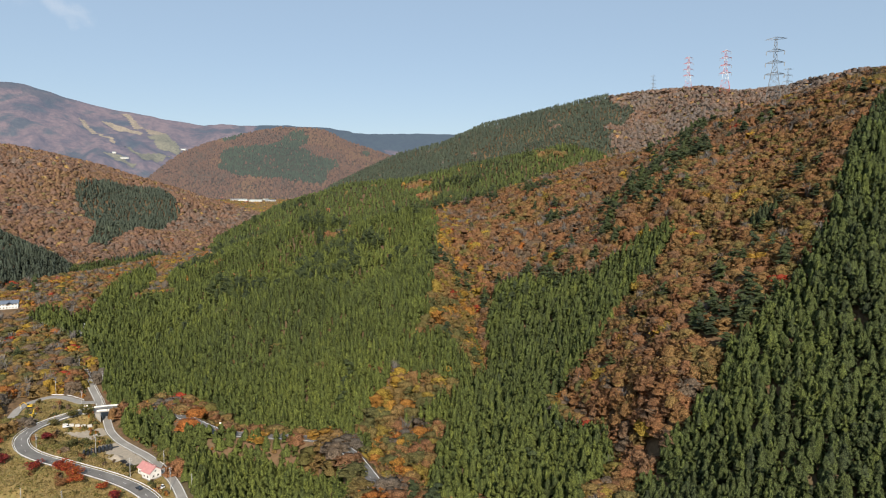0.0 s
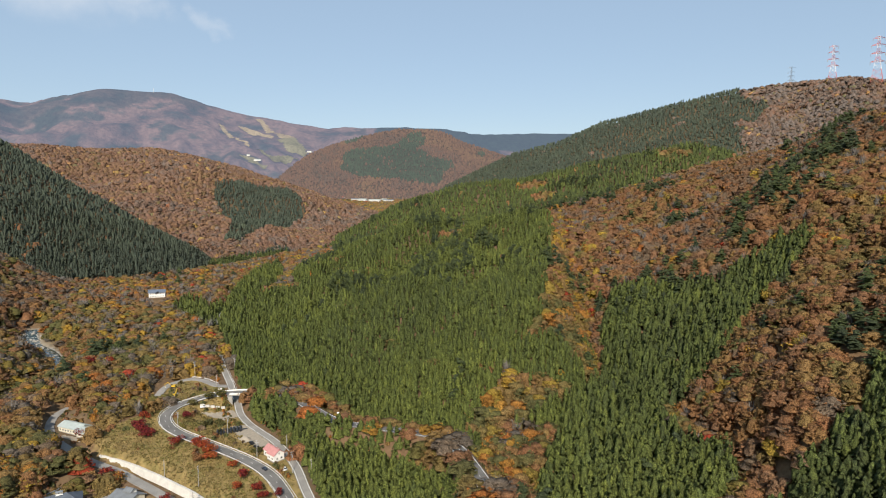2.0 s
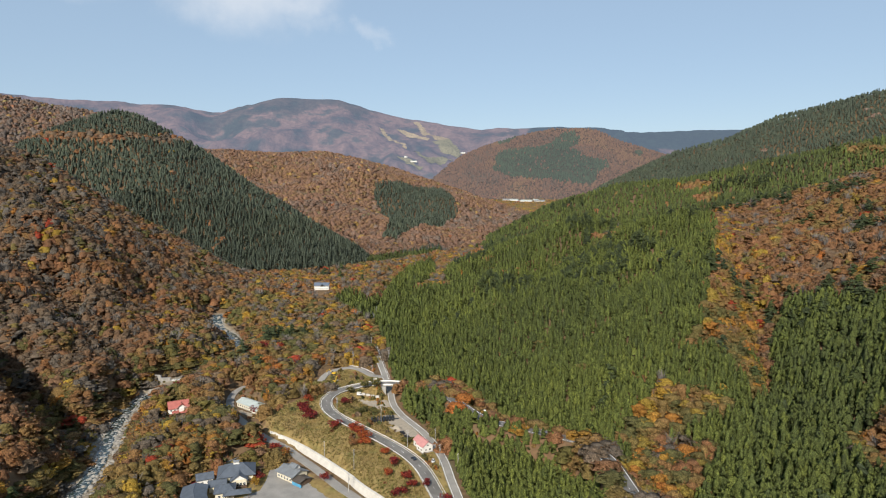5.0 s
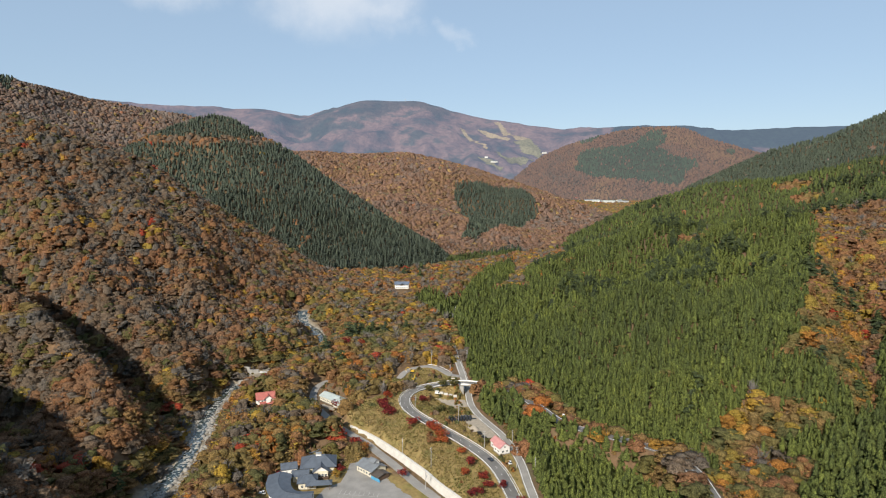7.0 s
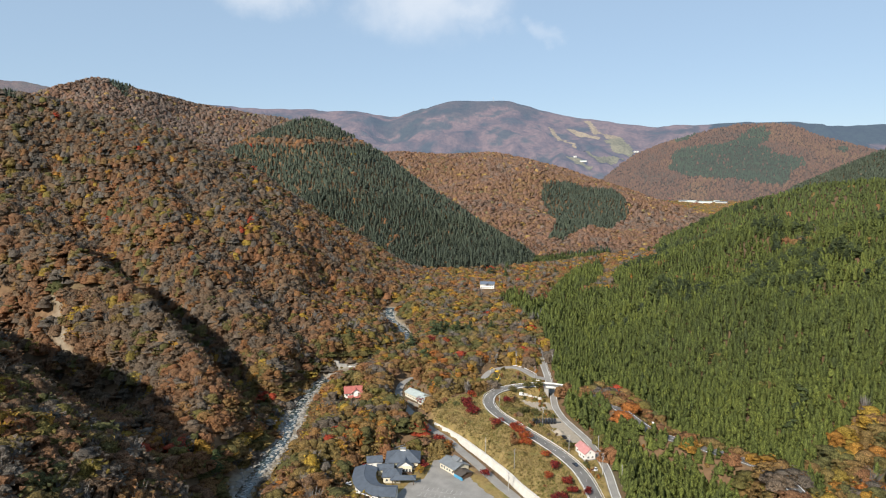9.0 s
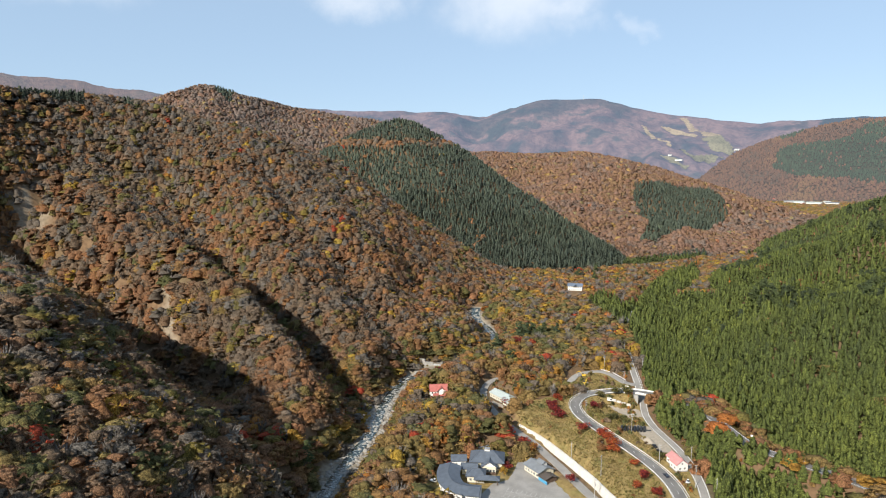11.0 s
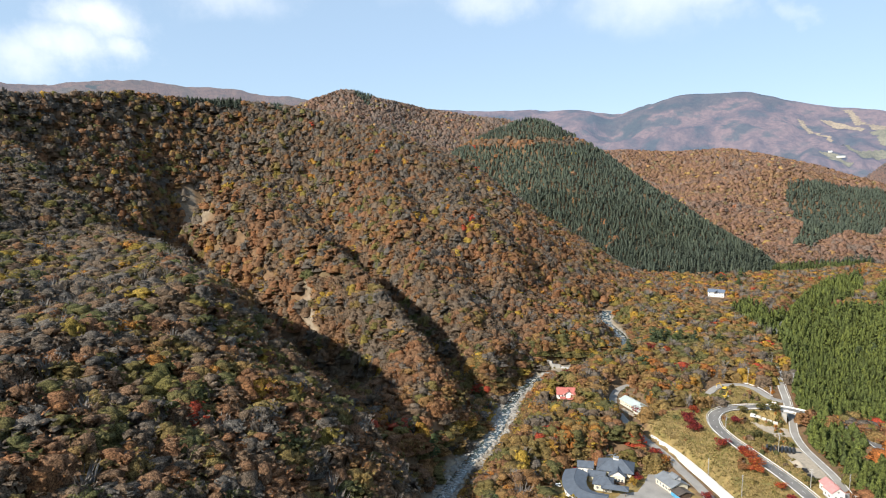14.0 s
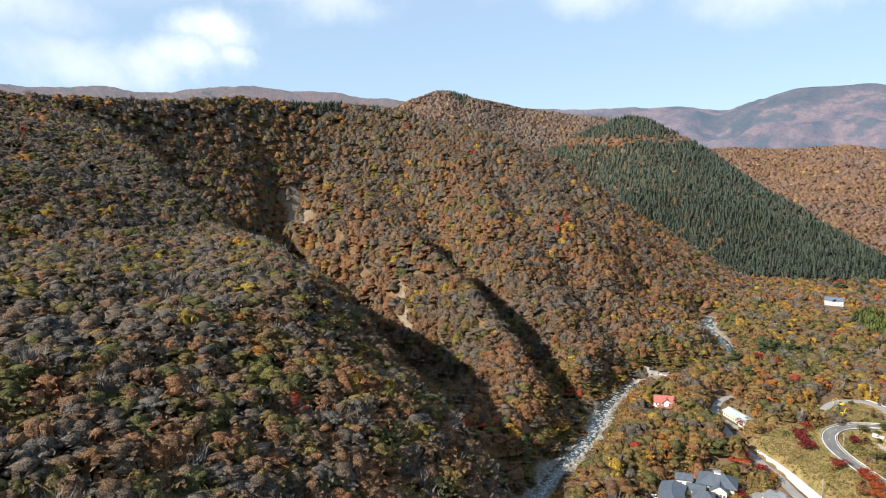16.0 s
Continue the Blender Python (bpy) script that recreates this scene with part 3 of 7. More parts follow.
# plots on the plan
MEADOW = [(-130, 250), (-166, 271), (-203, 289), (-255, 307), (-268, 318), (-268, 335), (-262, 352), (-250, 368), (-240, 350), (-231, 339), (-205, 327), (-177, 316), (-145, 298), (-125, 276), (-108, 256)]
ISLAND = [(-244, 366), (-226, 388), (-210, 386), (-189, 358), (-143, 317), (-116, 279), (-125, 277), (-145, 298), (-190, 321), (-231, 339)]
LOOP_BANK = [(-236, 414), (-268, 421), (-277, 404), (-268, 380), (-246, 372), (-232, 388), (-226, 398)]
INN_YARD = [(-255, 205), (-252, 245), (-240, 266), (-222, 282), (-160, 262), (-140, 248), (-160, 200)]
PLANTED = [(-108, 262), (-122, 281), (-140, 304), (-150, 317), (-185, 346), (-205, 368), (-210, 381), (-196, 386), (-176, 381), (-157, 364), (-127, 339), (-91, 328), (-66, 320), (-54, 306), (-41, 281), (-25, 225), (-80, 225)]
HILL_FOOT = [(-214, 392), (-232, 425), (-262, 465), (-302, 525), (-336, 585), (-352, 640), (-330, 720), (-250, 680), (-200, 560), (-150, 450), (-60, 390), (-40, 350), (-60, 340), (-126, 356), (-160, 380), (-180, 394)]
GULLY = [(-6, 280), (-3, 342), (27, 455), (47, 590), (80, 534), (124, 501), (155, 515), (183, 510), (183, 491), (161, 476), (130, 456), (102, 420), (67, 419), (77, 372), (99, 365), (96, 328), (59, 282)]
FLAME = [(-50, 381), (-26, 455), (-7, 544), (-8, 900), (13, 872), (45, 622), (29, 517), (20, 420), (-9, 396), (-28, 369)]
RED_PLOT = [(-766, 1327), (-734, 1399), (-690, 1440), (-649, 1458), (-590, 1390), (-546, 1319), (-534, 1229), (-525, 1052), (-524, 976), (-540, 950), (-572, 1046), (-640, 1150), (-704, 1229)]
MID_PLOT = [(-986, 2816), (-981, 2882), (-854, 2922), (-762, 2885), (-738, 3073), (-676, 3099), (-632, 3027), (-642, 2894), (-559, 2797), (-470, 2809), (-447, 2728), (-495, 2622), (-632, 2592), (-811, 2605), (-940, 2684)]
RUSSET_SPOTS = [(-139, 837, 15), (-122, 862, 10), (-48, 1203, 26), (-25, 1130, 20), (-70, 1215, 18), (195, 1216, 24), (215, 1190, 18)]      # broadleaf pockets among the cedars
PINE_SPOTS = [(16, 1180, 22), (56, 1150, 24), (-90, 774, 20), (-100, 640, 18), (-145, 690, 15), (-96, 560, 14), (-150, 600, 12)]
HIGH_BARE = [(591, 1793), (692, 1774), (746, 1682), (700, 1600), (555, 1653)]
BAND = [(-534, 793), (-506, 846), (-447, 1003), (-436, 979), (-474, 825), (-516, 767)]
CLUMP = [(-391, 593), (-412, 640), (-362, 618), (-400, 757), (-424, 910), (-370, 823), (-323, 612), (-319, 546)]
SCARS = [[(-926, 160), (-912, 174), (-860, 160), (-790, 150), (-760, 142), (-768, 132), (-850, 142), (-899, 150)], [(-800, 150), (-770, 146), (-735, 138), (-728, 146), (-760, 158), (-795, 162)], [(-575, 199), (-556, 202), (-508, 188), (-514, 181)],
         [(-529, 519), (-512, 522), (-495, 511), (-474, 508), (-476, 499), (-498, 501), (-518, 511)]]
NET = [(-885, 67), (-876, 80), (-852, 114), (-853, 90)]      # slope works, corner by corner
ROUGH_MEADOW = [MEADOW, ISLAND, LOOP_BANK, INN_YARD]

MAT_GROUND = ground_material()
gx, gy = axis(-440, 30, 3.0), axis(190, 680, 3.0, behind=260)
GX, GY = np.meshgrid(gx, gy, indexing="ij")
GH, GWHO = land(GX, GY)
ni, nj = GX.shape
idx = np.arange(ni * nj).reshape(ni, nj)
quads = np.stack([idx[:-1, :-1], idx[1:, :-1], idx[1:, 1:], idx[:-1, 1:]], -1).reshape(-1, 4)
fx, fy = GX.ravel(), GY.ravel()
grass = np.any([inside(fx, fy, p) for p in ROUGH_MEADOW], axis=0).astype(float)
grass = np.maximum(grass, 0.4 * inside(fx, fy, HIGH_BARE))
gravel = np.zeros(len(fx))
close = np.where((fx > -560) & (fx < -200) & (fy > 120) & (fy < 560))[0]
for pts_, wide_ in ((curve_points(RIVER, 3), 16), (curve_points(RIVER_UP, 3), 10)):
    d_, _ = near_line(fx[close], fy[close], pts_)
    gravel[close] = np.maximum(gravel[close], np.clip((wide_ + 5 * fractal(fx[close], fy[close], 25, 2) - d_) / 3, 0, 1))
for p in SCARS:
    gravel = np.maximum(gravel, 0.7 * inside(fx, fy, p))
ground = new("ground", mesh_from("ground", np.stack([GX, GY, GH], -1).reshape(-1, 3), quads, MAT_GROUND,
             {"grass": grass, "gravel": gravel}, smooth=True))
tagged(ground, "autumn mountain valley ground with wooded slopes", "ground", kind="structure")

# ---- trees ----
RNG = np.random.RandomState(11)


def cedar_template(rng, rings, sides, boughs):
    """Unit cedar: height 1, crown radius about 0.14; a blunt ragged spire with drooping boughs."""
    co, tri = [(rng.uniform(-.01, .01), rng.uniform(-.01, .01), 1.0)], []
    rows = []
    for s in rings:
        rows.append(len(co))
        turn = rng.uniform(0, 6.28)
        for j in range(sides):
            a = turn + (j + rng.uniform(-.25, .25)) * 2 * math.pi / sides
            rr = 0.165 * s ** 0.55 * (rng.uniform(0.95, 1.28) if j % 2 else rng.uniform(0.62, 0.9))
            co.append((rr * math.cos(a), rr * math.sin(a), 1.0 - 0.86 * s + rng.uniform(-.035, .035) - (.03 if j % 2 else 0)))
    for j in range(sides):
        tri.append((0, rows[0] + j, rows[0] + (j + 1) % sides))
    for a, b in zip(rows, rows[1:]):
        for j in range(sides):
            tri += [(a + j, b + j, b + (j + 1) % sides), (a + j, b + (j + 1) % sides, a + (j + 1) % sides)]
    for k in range(boughs):
        s, a = rng.uniform(.06, .8), rng.uniform(0, 6.28)
        r0, z = 0.165 * s ** 0.55, 1.0 - 0.86 * s
        out, wide = rng.uniform(1.2, 1.65), rng.uniform(.2, .4) * (1.0 - .3 * s)
        i0 = len(co)
        co += [(r0 * .72 * math.cos(a), r0 * .72 * math.sin(a), z + .05),
               (r0 * out * math.cos(a - wide), r0 * out * math.sin(a - wide), z - rng.uniform(.02, .06)),
               (r0 * out * math.cos(a + wide), r0 * out * math.sin(a + wide), z - rng.uniform(.02, .06))]
        tri.append((i0, i0 + 1, i0 + 2))
    return np.array(co), np.array(tri)


def dome(rng, sides_, rings=((0.54, 0.08), (0.70, 0.45), (0.42, 0.82))):
    """A rough closed cap, the dim inside of a crown."""
    co, tri = [(0, 0, 0.95 + rng.uniform(-.05, .05))], []
    rows = []
    for rad, z in rings[::-1]:
        rows.append(len(co))
        turn = rng.uniform(0, 6)
        for k in range(sides_):
            a = turn + 2 * math.pi * k / sides_
            q = rng.uniform(.74, 1.2)
            co.append((rad * q * math.cos(a) * .62, rad * q * math.sin(a) * .62, z + rng.uniform(-.08, .07)))
    for k in range(sides_):
        tri.append((0, rows[0] + k, rows[0] + (k + 1) % sides_))
    for a, b in zip(rows, rows[1:]):
        for k in range(sides_):
            tri += [(a + k, b + k, b + (k + 1) % sides_), (a + k, b + (k + 1) % sides_, a + (k + 1) % sides_)]
    return co, tri


def broad_template(rng, lobes, sides_, facets, leaf=0.055):
    """Unit broadleaf: height 1, about 0.8 wide; rounded boughs of foliage at uneven heights, with loose leaf clumps at their rims."""
    co, tri = [], []
    places = []
    for k in range(lobes):
        if k == 0:
            c, rad, tall = (rng.normal(0, .03), rng.normal(0, .03), .56), rng.uniform(.27, .33), rng.uniform(.34, .42)
        else:
            a, out = 2.4 * k + rng.uniform(-.4, .4), rng.uniform(.16, .30)
            c, rad, tall = (out * math.cos(a), out * math.sin(a), rng.uniform(.38, .62)), rng.uniform(.18, .27), rng.uniform(.18, .30)
        places.append((c, rad * 1.02, tall))
        top = len(co)
        co.append((c[0] + rng.normal(0, .02), c[1] + rng.normal(0, .02), c[2] + tall))
        rows = []
        for rr, zz in ((.64, .72), (1.08, -1.15 if k else -1.2)):
            rows.append(len(co))
            turn = rng.uniform(0, 6.28)
            for j in range(sides_):
                a = turn + (j + rng.uniform(-.2, .2)) * 2 * math.pi / sides_
                q = rr * rad * rng.uniform(.78, 1.22)
                co.append((c[0] + q * math.cos(a), c[1] + q * math.sin(a), c[2] + tall * (zz + rng.uniform(-.16, .16))))
        for j in range(sides_):
            tri.append((top, rows[0] + j, rows[0] + (j + 1) % sides_))
        a, b = rows
        for j in range(sides_):
            tri += [(a + j, b + j, b + (j + 1) % sides_), (a + j, b + (j + 1) % sides_, a + (j + 1) % sides_)]
    for k in range(facets):
        (cx, cy, cz), rad, tall = places[k % lobes]
        d = rng.normal(0, 1, 3)
        d[2] = abs(d[2]) * .9 - .3
        d /= np.linalg.norm(d)
        p = np.array([cx, cy, cz]) + d * np.array([rad, rad, tall]) * rng.uniform(1.0, 1.3)
        n = d + rng.normal(0, .6, 3)
        n /= np.linalg.norm(n)
        u = np.cross(n, (0.3, 0.2, 1.0))
        u /= np.linalg.norm(u)
        v = np.cross(n, u)
        s, a0, i0 = leaf * rng.uniform(.7, 1.3), rng.uniform(0, 6.28), len(co)
        for j in range(3):
            a = a0 + j * 2.09 + rng.uniform(-.3, .3)
            co.append(tuple(p + s * (math.cos(a) * u + math.sin(a) * v)))
        tri.append((i0, i0 + 1, i0 + 2))
    return np.array(co), np.array(tri)


def bare_template(rng, twigs):
    """Unit leafless tree: a fan of pale twigs."""
    co, tri = [], []
    for k in range(twigs):
        a, lean = rng.uniform(0, 6.28), rng.uniform(.1, .42)
        z0 = rng.uniform(.1, .5)
        b = np.array([rng.normal(0, .04) + .3 * lean * math.cos(a), rng.normal(0, .04) + .3 * lean * math.sin(a), z0])
        t = np.array([lean * math.cos(a), lean * math.sin(a), rng.uniform(.75, 1.0)])
        w = np.array([-math.sin(a), math.cos(a), 0]) * rng.uniform(.012, .026)
        i0 = len(co)
        co += [tuple(b - w), tuple(b + w), tuple(t)]
        tri.append((i0, i0 + 1, i0 + 2))
    return np.array(co), np.array(tri)


def stand(name, templates, x, y, z, height, width, tint, mat, label, category, smooth=False):
    """One joined stand of trees from templates, each turned and sized by its own numbers."""
    pick = RNG.randint(0, len(templates), len(x))
    turn = RNG.uniform(0, 2 * np.pi, len(x))
    cos, tris, tints, base = [], [], [], 0
    for k, (tc, tt) in enumerate(templates):
        w = np.where(pick == k)[0]
        if not len(w):
            continue
        c, s = np.cos(turn[w])[:, None], np.sin(turn[w])[:, None]
        px = (tc[None, :, 0] * c - tc[None, :, 1] * s) * width[w, None] + x[w, None]
        py = (tc[None, :, 0] * s + tc[None, :, 1] * c) * width[w, None] + y[w, None]
        pz = tc[None, :, 2] * height[w, None] + z[w, None]
        cos.append(np.stack([px, py, pz], -1).reshape(-1, 3))
        tris.append((tt[None] + (base + np.arange(len(w)) * len(tc))[:, None, None]).reshape(-1, 3))
        tints.append(np.repeat(tint[w], len(tc)))
        base += len(w) * len(tc)
    ob = new(name, mesh_from(name, np.concatenate(cos), np.concatenate(tris), mat, {"tint": np.concatenate(tints)}, smooth))
    tagged(ob, label, category, kind="stuff")
    return ob



# ---- mesh helpers ----


class Geo:
    """Collects corners and faces of one part."""

    def __init__(self):
        self.v, self.f = [], []

    def face(self, pts):
        i = len(self.v)
        self.v += [tuple(p) for p in pts]
        self.f.append(tuple(range(i, i + len(pts))))

    def loft(self, low, high, caps=True):
        i, n = len(self.v), len(low)
        self.v += [tuple(p) for p in low] + [tuple(p) for p in high]
        for k in range(n):
            self.f.append((i + k, i + (k + 1) % n, i + n + (k + 1) % n, i + n + k))
        if caps:
            self.f += [tuple(range(i + n - 1, i - 1, -1)), tuple(range(i + n, i + 2 * n))]
        return self

    def box(self, x, y, z, sx, sy, sz, turn=0.0, taper=1.0):
        """A box with its base centre at x, y, z."""
        c, s = math.cos(radians(turn)), math.sin(radians(turn))
        def ring(k, h):
            return [(x + (a * c - b * s) * k, y + (a * s + b * c) * k, h) for a, b in ((-sx / 2, -sy / 2), (sx / 2, -sy / 2), (sx / 2, sy / 2), (-sx / 2, sy / 2))]
        return self.loft(ring(1, z), ring(taper, z + sz))

    def rod(self, a, b, r0, r1=None, n=6):
        a, b = Vector(a), Vector(b)
        r1 = r0 if r1 is None else r1
        d = (b - a).normalized()
        u = d.orthogonal().normalized()
        w = d.cross(u)
        ang = [2 * math.pi * k / n for k in range(n)]
        return self.loft([a + r0 * (math.cos(t) * u + math.sin(t) * w) for t in ang], [b + r1 * (math.cos(t) * u + math.sin(t) * w) for t in ang])

    def mesh(self, name, mat, smooth=False):
        me = bpy.data.meshes.new(name)
        me.from_pydata([tuple(p) for p in self.v], [], self.f)
        bm = bmesh.new()
        bm.from_mesh(me)
        bmesh.ops.remove_doubles(bm, verts=bm.verts, dist=0.0005)
        bmesh.ops.recalc_face_normals(bm, faces=bm.faces)
        bm.to_mesh(me)
        bm.free()
        me.materials.append(mat)
        if smooth:
            me.polygons.foreach_set("use_smooth", np.ones(len(me.polygons), dtype=bool))
        return me


def part(name, geo, mat, parent, label="", at=None, smooth=False):
    me = geo.mesh(name, mat, smooth) if isinstance(geo, Geo) else geo
    ob = new(name, me)
    ob.parent = parent
    if at is not None:
        ob.matrix_basis = at
    if label:
        ob["label"] = label
    return ob


def thing(name, label, category, m, group="", kind=""):
    ob = new(name)
    ob.empty_display_size = 0.5
    ob.matrix_basis = m
    return tagged(ob, label, category, group, kind)


def ground_at(x, y):
    h, _ = land(np.array([x]), np.array([y]))
    return float(h[0])


# ---- more materials ----
M_ASPHALT = worn("asphalt", (0.155, 0.148, 0.14), 0.9, vary=0.25, scale=0.15, grain=3, bump=0.01)
M_ASPHALT_PALE = worn("worn_asphalt", (0.26, 0.248, 0.23), 0.9, vary=0.2, scale=0.12, grain=2, bump=0.01)
M_LINE = worn("road_paint", (0.78, 0.78, 0.75), 0.7, vary=0.15)
M_CONCRETE = worn("pale_concrete", (0.52, 0.50, 0.46), 0.85, vary=0.14, scale=0.3, grain=2.5)
M_CONCRETE_OLD = worn("old_concrete", (0.30, 0.29, 0.27), 0.9, vary=0.3, scale=0.3, grain=2)
M_WHITE = worn("white_plaster", (0.72, 0.71, 0.68), 0.8, vary=0.1)
M_CREAM = worn("cream_boards", (0.62, 0.57, 0.44), 0.8, vary=0.12)
M_TAN = worn("tan_wall", (0.55, 0.45, 0.24), 0.85, vary=0.12)
M_SLATE = worn("slate_roof", (0.085, 0.102, 0.128), 0.6, spec=0.4, vary=0.2, scale=0.4, grain=4)
M_SLATE_PALE = worn("grey_roof", (0.17, 0.185, 0.20), 0.55, spec=0.4, vary=0.2, scale=0.3, grain=4)
M_BROWN_ROOF = worn("brown_roof", (0.085, 0.072, 0.062), 0.6, vary=0.2)
M_PALE_ROOF = worn("pale_metal_roof", (0.45, 0.50, 0.48), 0.45, metal=0.2, vary=0.12)
M_RED_ROOF = worn("red_roof", (0.38, 0.125, 0.105), 0.6, vary=0.2)
M_PINK_ROOF = worn("faded_pink_roof", (0.50, 0.24, 0.23), 0.65, vary=0.15)
M_BLUE_ROOF = worn("blue_roof", (0.12, 0.15, 0.20), 0.55, vary=0.15)
M_TIMBER = worn("dark_timber", (0.10, 0.065, 0.045), 0.8)
M_GLASS, _nt, _b = material("window_glass", 0.08, 0, 0.6)
_b.inputs["Base Color"].default_value = (0.03, 0.04, 0.05, 1)
M_STEEL = worn("galvanised_steel", (0.42, 0.43, 0.44), 0.45, metal=0.6, vary=0.15)
M_PYLON = worn("weathered_tower_steel", (0.20, 0.205, 0.21), 0.6, metal=0.3, vary=0.15)
M_POLE = worn("concrete_pole", (0.36, 0.35, 0.33), 0.85)
M_RED_PAINT = worn("red_tower_paint", (0.55, 0.10, 0.07), 0.55)
M_WHITE_PAINT = worn("white_tower_paint", (0.75, 0.75, 0.75), 0.5)
M_BLACK_TARP = worn("black_sheeting", (0.02, 0.021, 0.024), 0.4, spec=0.5)
M_BLUE_TARP = worn("blue_sheeting", (0.08, 0.30, 0.50), 0.5)
M_YELLOW = worn("yellow_machine_paint", (0.62, 0.40, 0.04), 0.5)
M_RUBBER = worn("black_rubber", (0.02, 0.02, 0.02), 0.8)
M_DARK_PAINT = worn("dark_car_paint", (0.03, 0.035, 0.05), 0.25, spec=0.5, vary=0.05)
M_CAR_WHITE = worn("white_car_paint", (0.78, 0.78, 0.78), 0.3, spec=0.5, vary=0.05)
M_GRAVEL = worn("gravel", (0.33, 0.285, 0.225), 0.95, vary=0.2, scale=0.8, grain=2.5, bump=0.15)
M_ROCK = worn("river_boulders", (0.28, 0.265, 0.24), 0.85, vary=0.3, scale=0.25, grain=1.5, bump=0.15)
M_MEADOW_FAR = worn("mown_slope", (0.50, 0.42, 0.28), 0.95, vary=0.15, scale=0.01, grain=0.1)


def water_material(name, colour, white=0.0):
    m, nt, b = material(name, 0.08, 0, 0.5)
    n = noise_tex(nt, 0.55, 4)
    r = ramp(nt, [(0.52 - white * 0.25, colour), (0.66, tuple(c + (0.75 - c) * (0.35 + white * 0.6) for c in colour))])
    nt.links.new(n.outputs[0], r.inputs[0])
    nt.links.new(r.outputs[0], b.inputs["Base Color"])
    bumped(nt, b, n.outputs[0], 0.5, 0.15)
    return m


M_WATER = water_material("river_water", (0.02, 0.035, 0.035))
M_FALL = water_material("falling_water", (0.45, 0.48, 0.48), 0.8)

# ---- roads, walls and water ----


def sides(pts):
    d = np.gradient(pts[:, :2], axis=0)
    d /= np.linalg.norm(d, axis=1)[:, None] + 1e-9
    return np.stack([-d[:, 1], d[:, 0]], 1)


def ribbon(pts, a, b, lift, thick=0.0):
    """A strip beside a line, between the offsets a and b, as one mesh."""
    g, n = Geo(), sides(pts)
    lo = np.c_[pts[:, :2] + n * a, pts[:, 2] + lift]
    hi = np.c_[pts[:, :2] + n * b, pts[:, 2] + lift]
    for k in range(len(pts) - 1):
        g.face([lo[k], hi[k], hi[k + 1], lo[k + 1]])
        if thick:
            for e in (lo, hi):
                g.face([e[k], e[k + 1], e[k + 1] - (0, 0, thick), e[k] - (0, 0, thick)])
    return g


def road(name, line, half, mat, label, dashes=True, edges=True):
    pts = curve_points(line, 2.0)
    ob = new(name, ribbon(pts, -half, half, 0.06, 0.5).mesh(name, mat))
    tagged(ob, label, "road", kind="structure")
    if edges:
        for s in (-1, 1):
            part("edge_line", ribbon(pts, s * (half - 0.55), s * (half - 0.30), 0.072), M_LINE, ob)
    if dashes:
        g = Geo()
        for k in range(0, len(pts) - 3, 4):
            d = ribbon(pts[k:k + 2], -0.07, 0.07, 0.072)
            for f in d.f:
                g.face([d.v[i] for i in f])
        part("centre_line", g, M_LINE, ob)
    return ob, pts


main_road, MAIN_PTS = road("main_road", MAIN, 3.7, M_ASPHALT, "two-lane grey asphalt road with a hairpin bend and white lines")
low_road, LOW_PTS = road("valley_road", LOW_ROAD, 2.5, M_ASPHALT_PALE, "narrow pale asphalt road along the foot of the cedar hill", False)
loop_road, LOOP_PTS = road("loop_road", LOOP, 2.6, M_ASPHALT_PALE, "short pale asphalt side road curving to the junction", False, False)
inn_road, INN_PTS = road("inn_road", INN_ROAD, 2.6, M_ASPHALT_PALE, "pale asphalt lane below the white retaining wall", False, False)

RAIL_POST = Geo().box(0, 0, -0.3, 0.16, 0.16, 1.05).mesh("post", M_STEEL)


def guard_rail(pts, off, label, every=2):
    base = Vector(pts[0])
    ob = thing("guard_rail", label, "guard rail", Matrix.Translation(base), kind="structure")
    n = sides(pts)
    line = np.c_[pts[:, :2] + n * off, pts[:, 2]] - np.array(base)
    g = Geo()
    for k in range(len(line) - 1):
        a, b, q = line[k], line[k + 1], np.array([*n[k] * 0.05, 0])
        for s in (-1, 1):
            g.face([a + q * s + (0, 0, .42), b + q * s + (0, 0, .42), b + q * s + (0, 0, .82), a + q * s + (0, 0, .82)])
        g.face([a - q + (0, 0, .82), a + q + (0, 0, .82), b + q + (0, 0, .82), b - q + (0, 0, .82)])
    part("beam", g, M_WHITE_PAINT, ob, "white painted steel beam")
    for k in range(0, len(line), every):
        part("post", RAIL_POST, None, ob, at=Matrix.Translation(line[k]))
    return ob


def stretch(pts, lo, hi):
    """The part of a line between two places on the plan."""
    i = int(np.hypot(pts[:, 0] - lo[0], pts[:, 1] - lo[1]).argmin())
    j = int(np.hypot(pts[:, 0] - hi[0], pts[:, 1] - hi[1]).argmin())
    return pts[min(i, j):max(i, j) + 1]


guard_rail(stretch(MAIN_PTS, (-108, 256), (-232, 386)), -4.1, "white guard rail along the outer edge of the bend")
guard_rail(stretch(MAIN_PTS, (-108, 256), (-226, 389)), 4.1, "white guard rail along the inner edge of the bend")
guard_rail(stretch(LOW_PTS, (-228, 410), (-300, 512)), -3.0, "white guard rail beside the narrow valley road")
guard_rail(stretch(LOOP_PTS, (-244, 413), (-268, 421)), -3.0, "white guard rail at the side road's bend")
guard_rail(stretch(MAIN_PTS, (-52, 314), (-27, 262)), -4.1, "white guard rail beside the road among the cedars")

